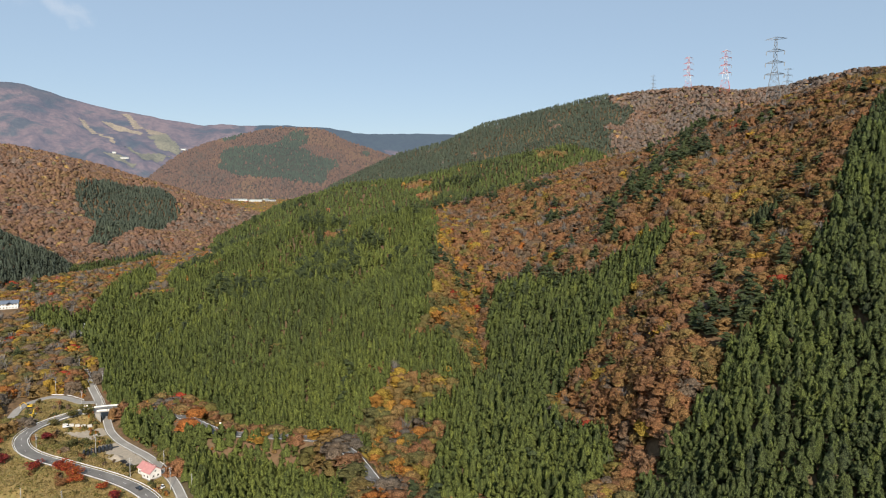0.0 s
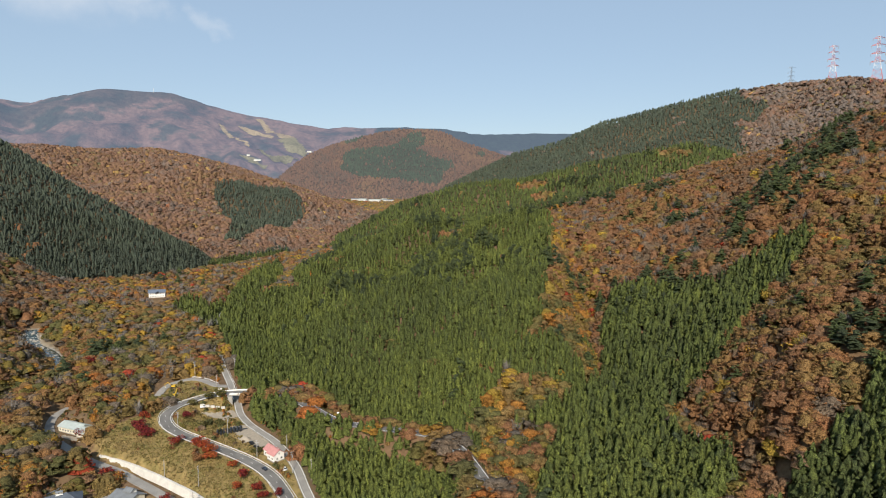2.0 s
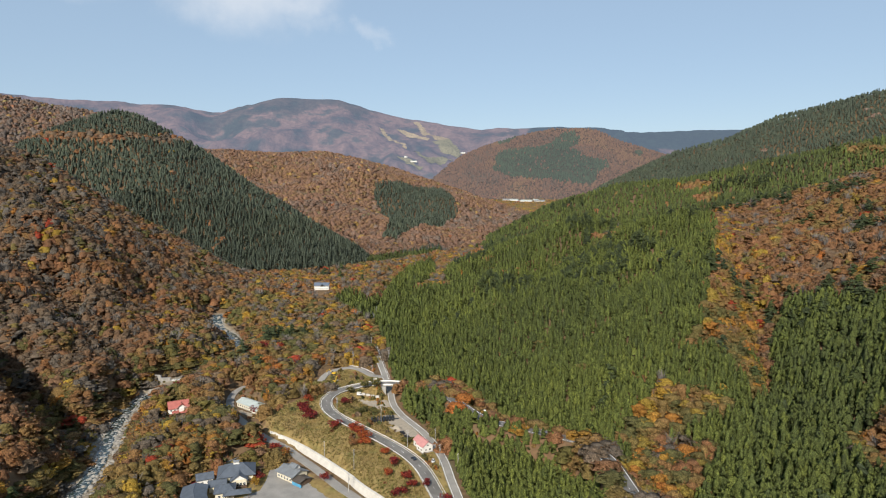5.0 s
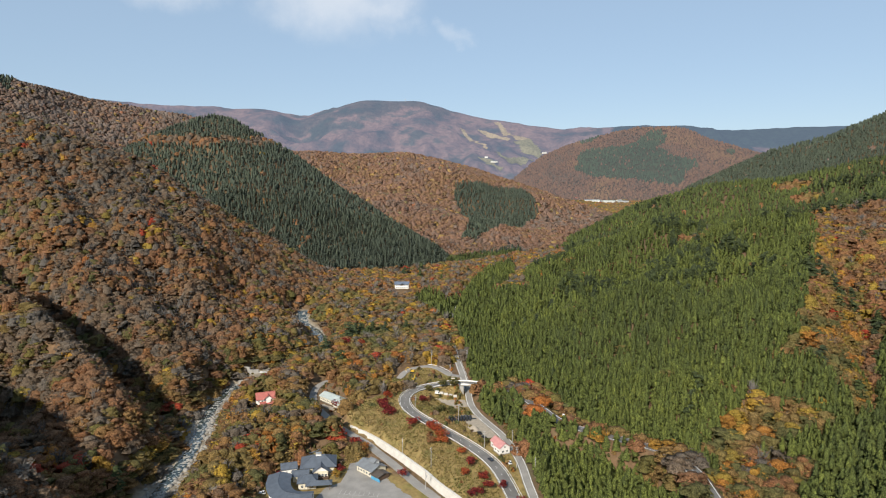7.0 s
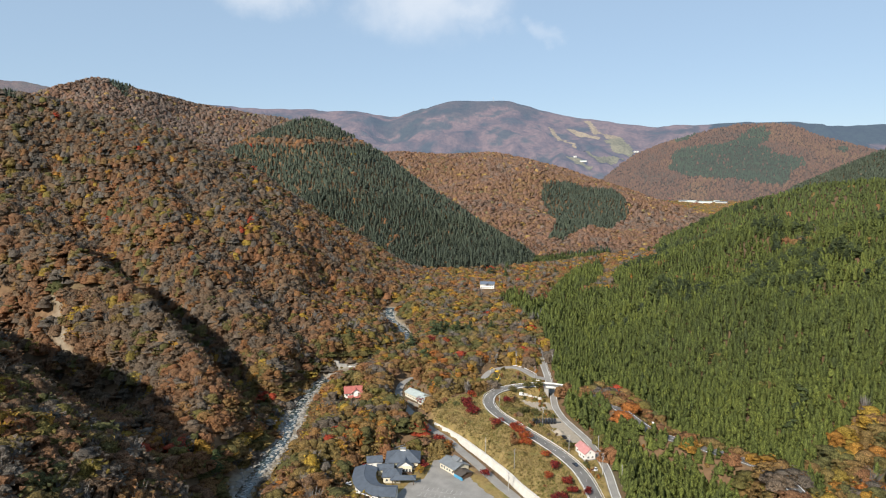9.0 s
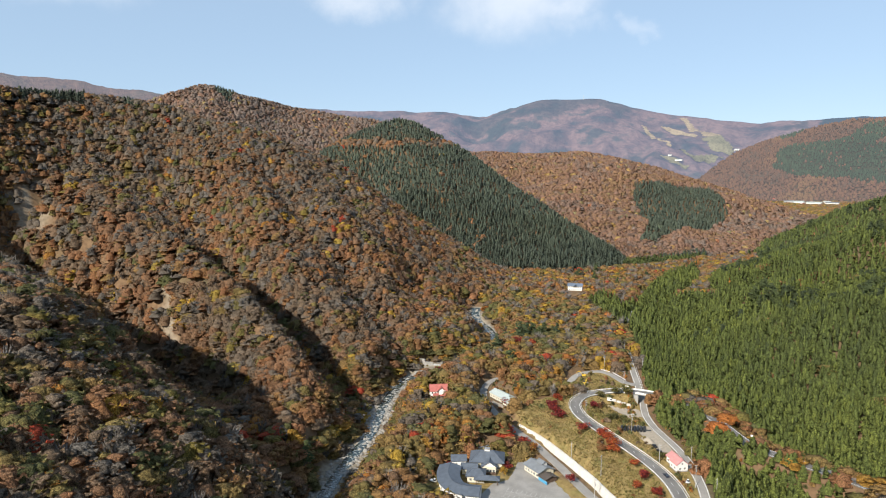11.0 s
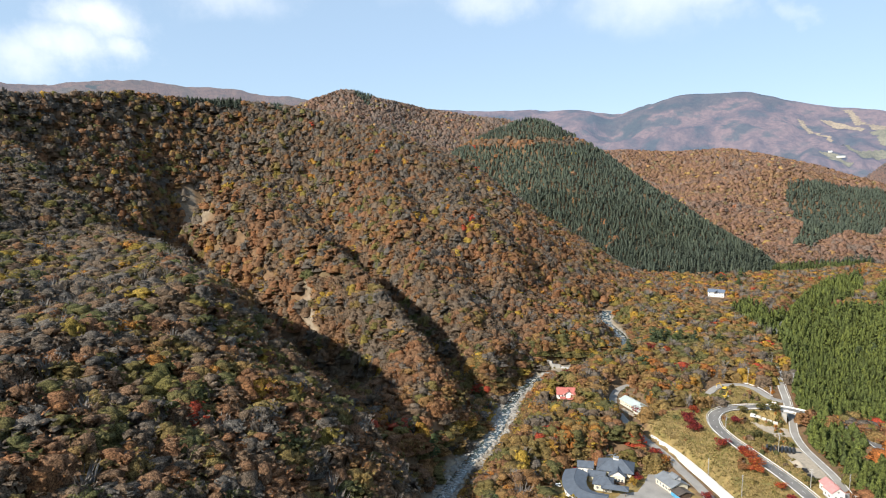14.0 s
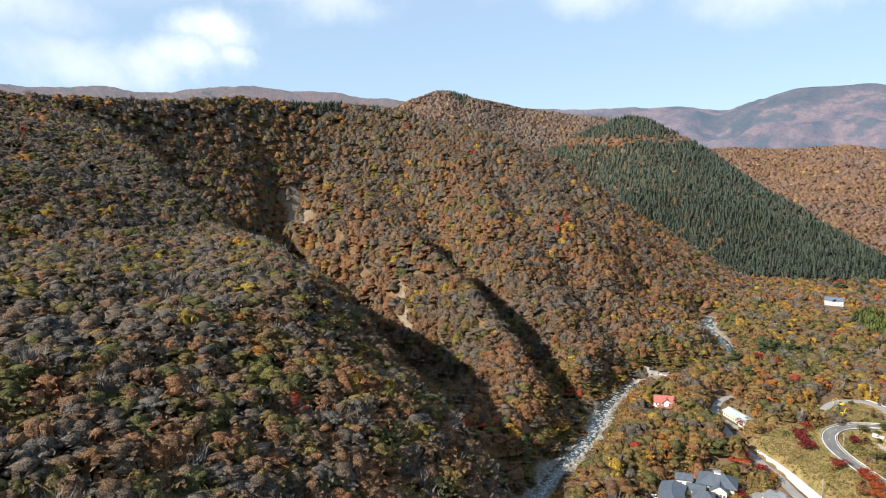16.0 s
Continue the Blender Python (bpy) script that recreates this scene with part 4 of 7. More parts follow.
# bridge over the valley road
span = stretch(MAIN_PTS, (-227, 389), (-203, 392.6))
bridge = thing("road_bridge", "short concrete road bridge with white parapets over the valley road", "bridge", Matrix.Translation(span[len(span) // 2]))
B0 = span[len(span) // 2]
for nm, a, b, lift, thick in (("deck", -4.4, 4.4, -0.05, 0.9),):
    g = ribbon(span - B0, a, b, lift, thick)
    under = ribbon(span - B0, a, b, lift - thick)
    for f in under.f:
        g.face([under.v[i] for i in f][::-1])
    part("deck", g, M_CONCRETE_OLD, bridge)
for s in (-1, 1):
    g, n = Geo(), sides(span)
    for k in range(len(span) - 1):
        a0, a1 = span[k] - B0 + (*n[k] * s * 4.15, 0), span[k + 1] - B0 + (*n[k + 1] * s * 4.15, 0)
        b0, b1 = span[k] - B0 + (*n[k] * s * 4.45, 0), span[k + 1] - B0 + (*n[k + 1] * s * 4.45, 0)
        for h0, h1 in ((-0.3, 0.75),):
            up0, up1 = np.array((0, 0, h0)), np.array((0, 0, h1))
            g.face([a0 + up0, a1 + up0, a1 + up1, a0 + up1])
            g.face([b0 + up0, b1 + up0, b1 + up1, b0 + up1])
            g.face([a0 + up1, a1 + up1, b1 + up1, b0 + up1])
    part("parapet", g, M_WHITE, bridge, "white painted parapet")
mid = np.array((-215.0, 392.3, 0))
low_dir = math.degrees(math.atan2(10, -6.5))
for s in (-1, 1):
    cx, cy = mid[0] + s * 5.2 * math.sin(radians(low_dir)) - B0[0], mid[1] - s * 5.2 * math.cos(radians(low_dir)) - B0[1]
    part("abutment", Geo().box(cx, cy, 2.2 - B0[2], 10.0, 3.4, 6.5, low_dir), M_CONCRETE_OLD, bridge, "stained concrete abutment")

# pale retaining wall above the inn lane
pts = curve_points(WALL, 2.0)
g, n = Geo(), sides(pts)
tops = pts[:, 2] + np.interp(np.arange(len(pts)), [0, len(pts) * 0.7, len(pts) - 1], [3.1, 2.7, 1.3])
for k in range(len(pts) - 1):
    def at(i, off, z):
        return (pts[i, 0] + n[i, 0] * off, pts[i, 1] + n[i, 1] * off, z)
    f = -1.0
    g.face([at(k, 0, pts[k, 2] - 1), at(k + 1, 0, pts[k + 1, 2] - 1), at(k + 1, f * 1.5, tops[k + 1]), at(k, f * 1.5, tops[k])])
    g.face([at(k, f * 1.5, tops[k]), at(k + 1, f * 1.5, tops[k + 1]), at(k + 1, f * 2.6, tops[k + 1] + .05), at(k, f * 2.6, tops[k] + .05)])
    g.face([at(k, f * 2.6, tops[k] + .05), at(k + 1, f * 2.6, tops[k + 1] + .05), at(k + 1, f * 2.6, pts[k + 1, 2] - 2), at(k, f * 2.6, pts[k, 2] - 2)])
wall_ob = new("retaining_wall", g.mesh("retaining_wall", M_CONCRETE))
tagged(wall_ob, "long bright concrete retaining wall under the grassy bank", "wall", kind="structure")

# car park by the inn
lot = Geo()
LOT = [(-214, 226), (-219, 243), (-216, 252), (-221, 263), (-227, 273), (-225, 281), (-213, 277), (-207, 266), (-196, 274), (-186, 269), (-171, 262), (-160, 250), (-168, 240), (-190, 228)]
lot.loft([(x, y, -7.9) for x, y in LOT], [(x, y, -7.42) for x, y in LOT])
car_park = new("car_park", lot.mesh("car_park", M_ASPHALT_PALE))
tagged(car_park, "pale worn asphalt car park in front of the inn", "car park", kind="structure")
M_FADED = worn("faded_paint", (0.42, 0.41, 0.39), 0.8, vary=0.3, scale=1.0)
STALL = Geo().box(0, 0, 0, 0.2, 4.2, 0.012).mesh("stall_line", M_FADED)
for row, (x0, y0) in enumerate(((-209, 243.5), (-206, 237.5))):
    for k in range(9):
        part("stall_line", STALL, None, car_park, at=pose(x0 + k * 2.35, y0 + k * 0.95, -7.415, 0, 0, 22))
    part("stall_line", Geo().box(0, 0, 0, 21, 0.2, 0.012), M_FADED, car_park, at=pose(x0 + 9.4, y0 + 3.8 - 2.2, -7.413, 0, 0, 22))

# dirt yard inside the bend
YARD = [(-198, 352), (-189, 358), (-178, 348), (-164, 335), (-159, 325), (-170, 328), (-178, 336), (-188, 341)]
YARD_BACK = [(-227, 368), (-211, 378), (-201, 369), (-207, 361), (-216, 364)]


def drape_on_land(poly, lift, step=1.5):
    """A thin sheet that follows the ground inside a polygon."""
    p = np.array(poly, float)
    gx, gy = np.arange(p[:, 0].min(), p[:, 0].max() + step, step), np.arange(p[:, 1].min(), p[:, 1].max() + step, step)
    X, Y = np.meshgrid(gx, gy, indexing="ij")
    co = np.stack([X, Y, land(X, Y)[0] + lift], -1).reshape(-1, 3)
    i = np.arange(X.size).reshape(X.shape)
    q = np.stack([i[:-1, :-1], i[1:, :-1], i[1:, 1:], i[:-1, 1:]], -1).reshape(-1, 4)
    c = co[q].mean(1)
    return co, q[inside(c[:, 0], c[:, 1], poly)]


yard_back = new("gravel_yard", mesh_from("gravel_yard", *drape_on_land(YARD_BACK, 0.22), M_GRAVEL, smooth=True))
tagged(yard_back, "bare sandy clearing below the bridge", "yard", kind="structure")
yard = new("gravel_yard", mesh_from("gravel_yard", *drape_on_land(YARD, 0.22), M_GRAVEL, smooth=True))
tagged(yard, "dusty gravel storage yard inside the bend", "yard", kind="structure")

# river
rp = curve_points(RIVER, 4)
river = new("water", ribbon(rp, -1.5, 5.5, -0.75).mesh("water", M_WATER))
tagged(river, "shallow dark mountain river between pale boulders", "river", kind="structure")
rp2 = curve_points(RIVER_UP, 4)
river_up = new("water", ribbon(rp2, -5, 5, -0.6).mesh("water", M_WATER))
tagged(river_up, "narrow upper river above the weir", "river", kind="structure")

# weir
WX, WY, WT = -400.0, 374.5, 30.0
weir = thing("weir", "concrete river weir with white falling water and grey wing walls", "weir", pose(WX, WY, -11, 0, 0, WT))
part("sill", Geo().box(0, 1.2, -1, 15, 2.6, 6.6), M_CONCRETE_OLD, weir)
fall = Geo()
for k in range(14):
    x0, x1 = -6.6 + k * 0.94, -6.6 + (k + 1) * 0.94
    d0, d1 = 0.18 * (k % 3), 0.18 * ((k + 1) % 3)
    fall.face([(x0, -0.9 - d0, -0.2), (x1, -0.9 - d1, -0.2), (x1, -0.25, 5.1), (x0, -0.25, 5.1)])
    fall.face([(x0, -0.25, 5.1), (x1, -0.25, 5.1), (x1, 0.5, 5.68), (x0, 0.5, 5.68)])
part("falling_water", fall, M_FALL, weir)
part("wing_wall", Geo().box(-11.5, 0.5, -1, 8, 2, 8.2), M_CONCRETE_OLD, weir)
part("wing_wall", Geo().box(-22, 4, -1, 14, 1.6, 10.0, -18), M_CONCRETE_OLD, weir)
part("wing_wall", Geo().box(9.5, 0.8, -1, 4, 2.6, 8.0), M_CONCRETE_OLD, weir)
part("apron", Geo().box(-16, -7, -1, 12, 5, 2.2, 12), M_CONCRETE_OLD, weir)


def rock_template(rng):
    bm = bmesh.new()
    bmesh.ops.create_icosphere(bm, subdivisions=1, radius=0.5)
    for v in bm.verts:
        v.co *= rng.uniform(0.7, 1.15)
        v.co.z *= 0.7
    co = np.array([v.co[:] for v in bm.verts])
    tri = np.array([[v.index for v in f.verts] for f in bm.faces])
    bm.free()
    return co, tri


T_ROCK = [rock_template(RNG) for _ in range(5)]


def boulders(pts, n, spread, lo, hi, label):
    k = RNG.randint(0, len(pts) - 1, n)
    nn = sides(pts)
    off = RNG.uniform(-1, 1, n) * spread * 1.6 + RNG.normal(0, 1, n)
    x = pts[k, 0] + nn[k, 0] * off + RNG.uniform(-2, 2, n)
    y = pts[k, 1] + nn[k, 1] * off + RNG.uniform(-2, 2, n)
    z, _ = land(x, y)
    z = np.minimum(z, pts[k, 2] + 1.5)
    s = lo + (hi - lo) * RNG.uniform(size=n) ** 3
    stand("river_boulders", T_ROCK, x, y, z - 0.05 * s, s, s * RNG.uniform(0.9, 1.5, n), np.zeros(n), M_ROCK, label, "boulders")


boulders(rp, 3000, 6.4, 0.7, 3.6, "pale grey river boulders scattered along the stream bed")
boulders(rp2, 1100, 4.6, 0.7, 3.4, "pale grey boulders along the upper river")

# ---- buildings ----


def window(parent, x, y, z, w, h, turn, deep=0.14):
    """A framed window standing a little proud of the wall, with sill and glass."""
    f = Geo()
    for a, b, ww, hh in ((0, 0, w + .16, .1), (0, h - .1, w + .16, .1), (-w / 2, 0, .1, h), (w / 2, 0, .1, h), (0, h / 2, w, .06)):
        f.box(a, 0, b, ww, deep, hh)
    fr = part("window", f, M_WHITE, parent, at=pose(x, y, z, 0, 0, turn))
    part("pane", Geo().box(0, 0.02, .05, w, .05, h - .1), M_GLASS, fr)
    return fr


def gable_roof(parent, x, y, z, w, d, rise, over, mat, turn=0.0, thick=0.22, name="roof", label=""):
    """Two slabs meeting at a ridge that runs along local x, with a ridge cap."""
    g = Geo()
    hw, hd = w / 2 + over, d / 2 + over
    drop = rise * over / (d / 2)
    for s in (-1, 1):
        g.loft([(-hw, s * hd, -drop), (hw, s * hd, -drop), (hw, 0, rise), (-hw, 0, rise)],
               [(-hw, s * hd, -drop + thick), (hw, s * hd, -drop + thick), (hw, 0, rise + thick), (-hw, 0, rise + thick)])
    n = max(3, int(w / 1.1))
    for k in range(n + 1):      # standing seams
        xx = -hw + 0.05 + (2 * hw - 0.1) * k / n
        for s in (-1, 1):
            a, b = Vector((xx, s * hd, -drop + thick)), Vector((xx, 0, rise + thick))
            g.loft([a + Vector((-.03, 0, 0)), a + Vector((.03, 0, 0)), b + Vector((.03, 0, 0)), b + Vector((-.03, 0, 0))],
                   [a + Vector((-.03, 0, .07)), a + Vector((.03, 0, .07)), b + Vector((.03, 0, .07)), b + Vector((-.03, 0, .07))])
    ob = part(name, g, mat, parent, label, at=pose(x, y, z, 0, 0, turn))
    part("ridge_cap", Geo().box(0, 0, rise + thick - .02, 2 * hw + .1, .5, .16), mat, ob)
    return ob


def hip_roof(parent, x, y, z, w, d, rise, over, mat, ridge, turn=0.0, thick=0.25, name="roof", label=""):
    hw, hd, r = w / 2 + over, d / 2 + over, ridge / 2
    g = Geo()
    def shell(t):
        return [(-hw, -hd, t - .25), (hw, -hd, t - .25), (hw, hd, t - .25), (-hw, hd, t - .25), (-r, 0, rise + t), (r, 0, rise + t)]
    for t in (0, thick):
        p = shell(t)
        for f in ((0, 1, 5, 4), (1, 2, 5), (2, 3, 4, 5), (3, 0, 4)):
            g.face([p[i] for i in f])
    a, b = shell(0), shell(thick)
    for i, j in ((0, 1), (1, 2), (2, 3), (3, 0)):
        g.face([a[i], a[j], b[j], b[i]])
    ob = part(name, g, mat, parent, label, at=pose(x, y, z, 0, 0, turn))
    c = Geo()
    top = shell(thick)
    for i, j in ((0, 4), (3, 4), (1, 5), (2, 5), (4, 5)):
        c.rod(top[i], top[j], 0.16)
    part("ridge_cap", c, mat, ob)
    return ob


def walls(parent, x, y, z, w, d, h, mat, turn=0.0, gable=0.0, name="wall", label=""):
    """Closed walls with a plinth; gable: the rise of the end walls under a roof whose ridge runs along local x."""
    g = Geo().box(0, 0, 0, w, d, h)
    if gable:
        for s in (-1, 1):
            g.loft([(s * w / 2, -d / 2, h), (s * w / 2, d / 2, h), (s * w / 2, 0, h + gable)],
                   [(s * (w / 2 - .2), -d / 2, h), (s * (w / 2 - .2), d / 2, h), (s * (w / 2 - .2), 0, h + gable)])
    ob = part(name, g, mat, parent, label, at=pose(x, y, z, 0, 0, turn))
    part("plinth", Geo().box(0, 0, -1.2, w + .2, d + .2, 1.5), M_CONCRETE_OLD, ob)
    return ob


def row_of_windows(parent, n, x0, x1, y, z, w, h, front=True):
    for k in range(n):
        x = x0 + (x1 - x0) * (k + .5) / n
        window(parent, x, y, z, w, h, 0 if front else 180)


def door(parent, x, y, z, w=1.6, h=2.1, turn=0.0, mat=None):
    g = Geo().box(0, 0, 0, w + .2, .12, h + .1)
    ob = part("door", g, mat or M_TIMBER, parent, at=pose(x, y, z, 0, 0, turn))
    part("handle", Geo().box(w * .35, -.1, 1.0, .06, .08, .2), M_STEEL, ob)
    return ob


# pink-roofed house by the road
h = thing("roadside_house", "small white two-part house with faded pink roofs beside the road", "house", pose(-154.2, 319.0, 0.0, 0, 0, -33))
walls(h, -3.3, 1.0, 0, 6.2, 6.0, 3.6, M_WHITE, 0, 1.9)
gable_roof(h, -3.3, 1.0, 3.6, 6.2, 6.0, 1.9, 0.45, M_PINK_ROOF)
walls(h, 3.2, -0.4, 0, 7.0, 6.4, 3.8, M_WHITE, 0, 2.3)
gable_roof(h, 3.2, -0.4, 3.8, 7.0, 6.4, 2.3, 0.45, M_PINK_ROOF)
row_of_windows(h, 2, -6, -.6, -2.02, 1.0, 1.3, 1.2)
row_of_windows(h, 2, .4, 6.2, -3.62, 1.0, 1.4, 1.2)
window(h, 6.72, -1.6, 1.0, 1.2, 1.2, 90)
window(h, 6.72, 1.0, 1.0, 1.2, 1.2, 90)
window(h, 6.72, -.4, 3.7, 1.0, 0.9, 90)
part("chimney", Geo().box(-1.0, 1.8, 4.6, .6, .6, 1.9), M_CONCRETE_OLD, h)

# barn-like hall
h = thing("long_hall", "long cream single-storey hall with pale grey-green metal roofs", "building", pose(-291.5, 333.6, -1.0, 0, 0, -14))
walls(h, -2.5, 1.0, 0, 18, 9.0, 3.4, M_CREAM, 0, 1.9)
gable_roof(h, -2.5, 1.0, 3.4, 18, 9.0, 1.9, 0.6, M_PALE_ROOF)
walls(h, 11.4, -0.6, 0, 9.0, 8.4, 3.0, M_CREAM, 0, 1.7)
gable_roof(h, 11.4, -0.6, 3.0, 9.0, 8.4, 1.7, 0.6, M_PALE_ROOF)
row_of_windows(h, 7, -11, 6, -3.52, 1.0, 1.5, 1.2)
row_of_windows(h, 3, 7.4, 15.4, -4.82, 0.9, 1.5, 1.2)
door(h, 4.8, -3.54, 0, 1.8, 2.2)
terrace = Geo().box(0, 0, -0.6, 30, 5, 0.7, 0)
part("terrace", terrace, M_GRAVEL, h, "bare earth terrace", at=pose(2, -6.6, -0.35))

# red-roofed house
h = thing("red_roofed_house", "white two-storey house with red gabled roofs and a porch", "house", pose(-333.6, 309.8, -2.8, 0, 0, 52))
walls(h, 0, 0, 0, 12.5, 8.5, 5.6, M_WHITE, 0, 3.4)
gable_roof(h, 0, 0, 5.6, 12.5, 8.5, 3.4, 0.6, M_RED_ROOF)
walls(h, 1.5, -3.6, 2.6, 4.6, 3.2, 3.0, M_WHITE, 90, 0)
g = Geo()
g.loft([(-2.2, -5.2, 5.5), (5.2, -5.2, 5.5), (1.5, -5.2, 8.2)], [(-2.2, -5.0, 5.5), (5.2, -5.0, 5.5), (1.5, -5.0, 8.2)])
part("gable_wall", g, M_WHITE, h)
gable_roof(h, 1.5, -3.2, 5.5, 4.6, 6.6, 2.6, 0.5, M_RED_ROOF, 90, name="cross_roof")
porch = Geo().loft([(-4.5, -7.6, 2.5), (6.4, -7.6, 2.5), (6.4, -4.2, 3.6), (-4.5, -4.2, 3.6)], [(-4.5, -7.6, 2.7), (6.4, -7.6, 2.7), (6.4, -4.2, 3.8), (-4.5, -4.2, 3.8)])
part("porch_roof", porch, M_RED_ROOF, h)
for k in range(4):
    part("porch_post", Geo().box(-4.2 + k * 3.4, -7.3, -1, .18, .18, 3.6), M_TIMBER, h)
row_of_windows(h, 2, -0.6, 3.6, -5.26, 3.5, 1.0, 1.2)
row_of_windows(h, 2, -6, -1.5, -4.3, 3.5, 1.1, 1.2)
row_of_windows(h, 4, -5, 6, -4.3, 0.7, 1.2, 1.3)
for yy in (-1.8, 1.8):
    window(h, -6.3, yy, 3.4, 1.1, 1.2, -90)
    window(h, -6.3, yy, 0.8, 1.1, 1.2, -90)

# inn: hall, wings, canopy
h = thing("inn", "sprawling inn with dark slate roofs, cream walls and a covered entrance", "inn", pose(-236.0, 257.0, -7.55, 0, 0, 40))
walls(h, 0, 0, 0, 17, 12.5, 5.2, M_CREAM)
hip_roof(h, 0, 0, 5.2, 17, 12.5, 3.9, 1.4, M_SLATE, 6.0, name="hall_roof", label="dark slate hipped roof")
walls(h, 1.5, -7.6, 0, 7.5, 5.2, 4.2, M_CREAM, 0, 0)
g = Geo().loft([(-2.6, -10.25, 4.2), (5.6, -10.25, 4.2), (1.5, -10.25, 6.6)], [(-2.6, -10.0, 4.2), (5.6, -10.0, 4.2), (1.5, -10.0, 6.6)])
part("gable_wall", g, M_WHITE, h)
gable_roof(h, 1.5, -5.5, 4.2, 9.6, 8.0, 2.7, 0.7, M_SLATE, 90, name="front_roof")
row_of_windows(h, 4, -1.9, 4.9, -10.24, 1.0, 1.3, 1.6)
part("balcony", Geo().box(1.5, -10.9, 0.2, 8, 1.3, .9), M_TIMBER, h)
row_of_windows(h, 3, -8, -2.6, -6.3, 1.2, 1.3, 1.4)
row_of_windows(h, 2, 5.6, 8.2, -6.3, 1.2, 1.1, 1.4)
lantern = Geo().box(0, 0, 9.0, 3.0, 2.0, .5)
for k in range(5):
    lantern.box(-1.2 + k * .6, 0, 9.5, .14, 1.7, 1.0)
part("roof_lantern", lantern, M_WHITE, h, "white slatted roof lantern")
part("lantern_cap", Geo().box(0, 0, 10.5, 3.2, 2.2, .2, 0, 0.6), M_STEEL, h)
annex = thing("inn_annex", "small white annex with a slate gable roof behind the inn", "building", pose(-247.5, 245.5, -7.0, 0, 0, 48), "inn buildings")
walls(annex, 0, 0, 0, 8, 6.5, 3.8, M_WHITE, 0, 1.9)
gable_roof(annex, 0, 0, 3.8, 8, 6.5, 1.9, 0.6, M_SLATE)
row_of_windows(annex, 2, -3, 3, -3.3, 1.2, 1.2, 1.2)
wing = thing("inn_wing", "curved inn wing with a broad dark slate roof and white walls", "building", pose(-227.8, 220.6, -7.55), "inn buildings")
WING = curve_points([(-15.5, 14.5, 0), (-9.5, 7.0, 0), (-3.0, 1.6, 0), (4.0, -1.0, 0), (10.5, 0.4, 0), (16.5, 4.6, 0)], 1.5)
side_ = sides(WING)


def wing_band(half, z0, z1, rise, g):
    """A curved block along the wing's middle line, with a ridge when rise is given."""
    for k in range(len(WING) - 1):
        a, b = WING[k], WING[k + 1]
        p = [(*(q[:2] + side_[i] * sg * half), z) for q, i in ((a, k), (b, k + 1)) for sg in (-1, 1) for z in (z0, z1)]
        g.face([p[0], p[4], p[5], p[1]])
        g.face([p[2], p[6], p[7], p[3]])
        ra, rb = (a[0], a[1], z1 + rise), (b[0], b[1], z1 + rise)
        g.face([p[1], p[5], rb, ra])
        g.face([p[3], p[7], rb, ra])
        g.face([p[0], p[4], p[6], p[2]])
        if k in (0, len(WING) - 2):
            e = p[:4] if k == 0 else p[4:]
            r_end = ra if k == 0 else rb
            g.face([e[0], e[1], r_end, e[3], e[2]])
    return g


part("wall", wing_band(5.0, -1.0, 4.5, 0.4, Geo()), M_WHITE, wing)
roof_ = part("roof", wing_band(6.3, 4.55, 4.8, 1.7, Geo()), M_SLATE, wing, "dark slate curved roof")
cap_ = Geo()
for k in range(0, len(WING) - 1):
    cap_.rod((WING[k, 0], WING[k, 1], 6.52), (WING[k + 1, 0], WING[k + 1, 1], 6.52), .16)
part("ridge_cap", cap_, M_SLATE, roof_)
for k in range(2, len(WING) - 2, 2):
    q = WING[k, :2] - side_[k] * 5.03
    window(wing, q[0], q[1], 1.1, 1.5, 1.6, math.degrees(math.atan2(-side_[k][0], side_[k][1])))
link = thing("inn_link", "low slate-roofed link between the inn's hall and wing", "building", pose(-229.0, 240.5, -7.55, 0, 0, 40), "inn buildings")
walls(link, 0, 0, 0, 9, 9, 3.8, M_CREAM)
hip_roof(link, 0, 0, 3.8, 9, 9, 2.0, 0.9, M_SLATE, 4)
walls(link, -4.0, 7.5, 0, 8, 6, 3.6, M_CREAM)
gable_roof(link, -4.0, 7.5, 3.6, 8, 6, 1.6, 0.7, M_SLATE)
row_of_windows(link, 3, -4, 4, -4.55, 1.0, 1.3, 1.4)
canopy = thing("entrance_canopy", "slate-roofed entrance canopy on timber posts", "canopy", pose(-221.0, 240.5, -7.5, 0, 0, 40), "inn buildings")
hip_roof(canopy, 0, 0, 3.3, 12.5, 4.2, 1.1, 0.7, M_SLATE, 9)
for sx in (-1, 1):
    for sy in (-1, 1):
        part("post", Geo().box(sx * 5.6, sy * 1.7, 0, .32, .32, 3.2), M_TIMBER, canopy)
garden_wall = thing("garden_wall", "tan plastered garden wall with a tiled coping behind the inn", "wall", pose(-251.5, 270.5, -7.2, 0, 0, 77), kind="structure")
part("wall", Geo().box(0, 0, -1, 32, .4, 3.3), M_TAN, garden_wall)
part("coping", Geo().box(0, 0, 2.3, 32.3, .9, .22), M_SLATE_PALE, garden_wall)
part("wall", Geo().box(-19, -4, -1, 13, .4, 3.0, 45), M_TAN, garden_wall)

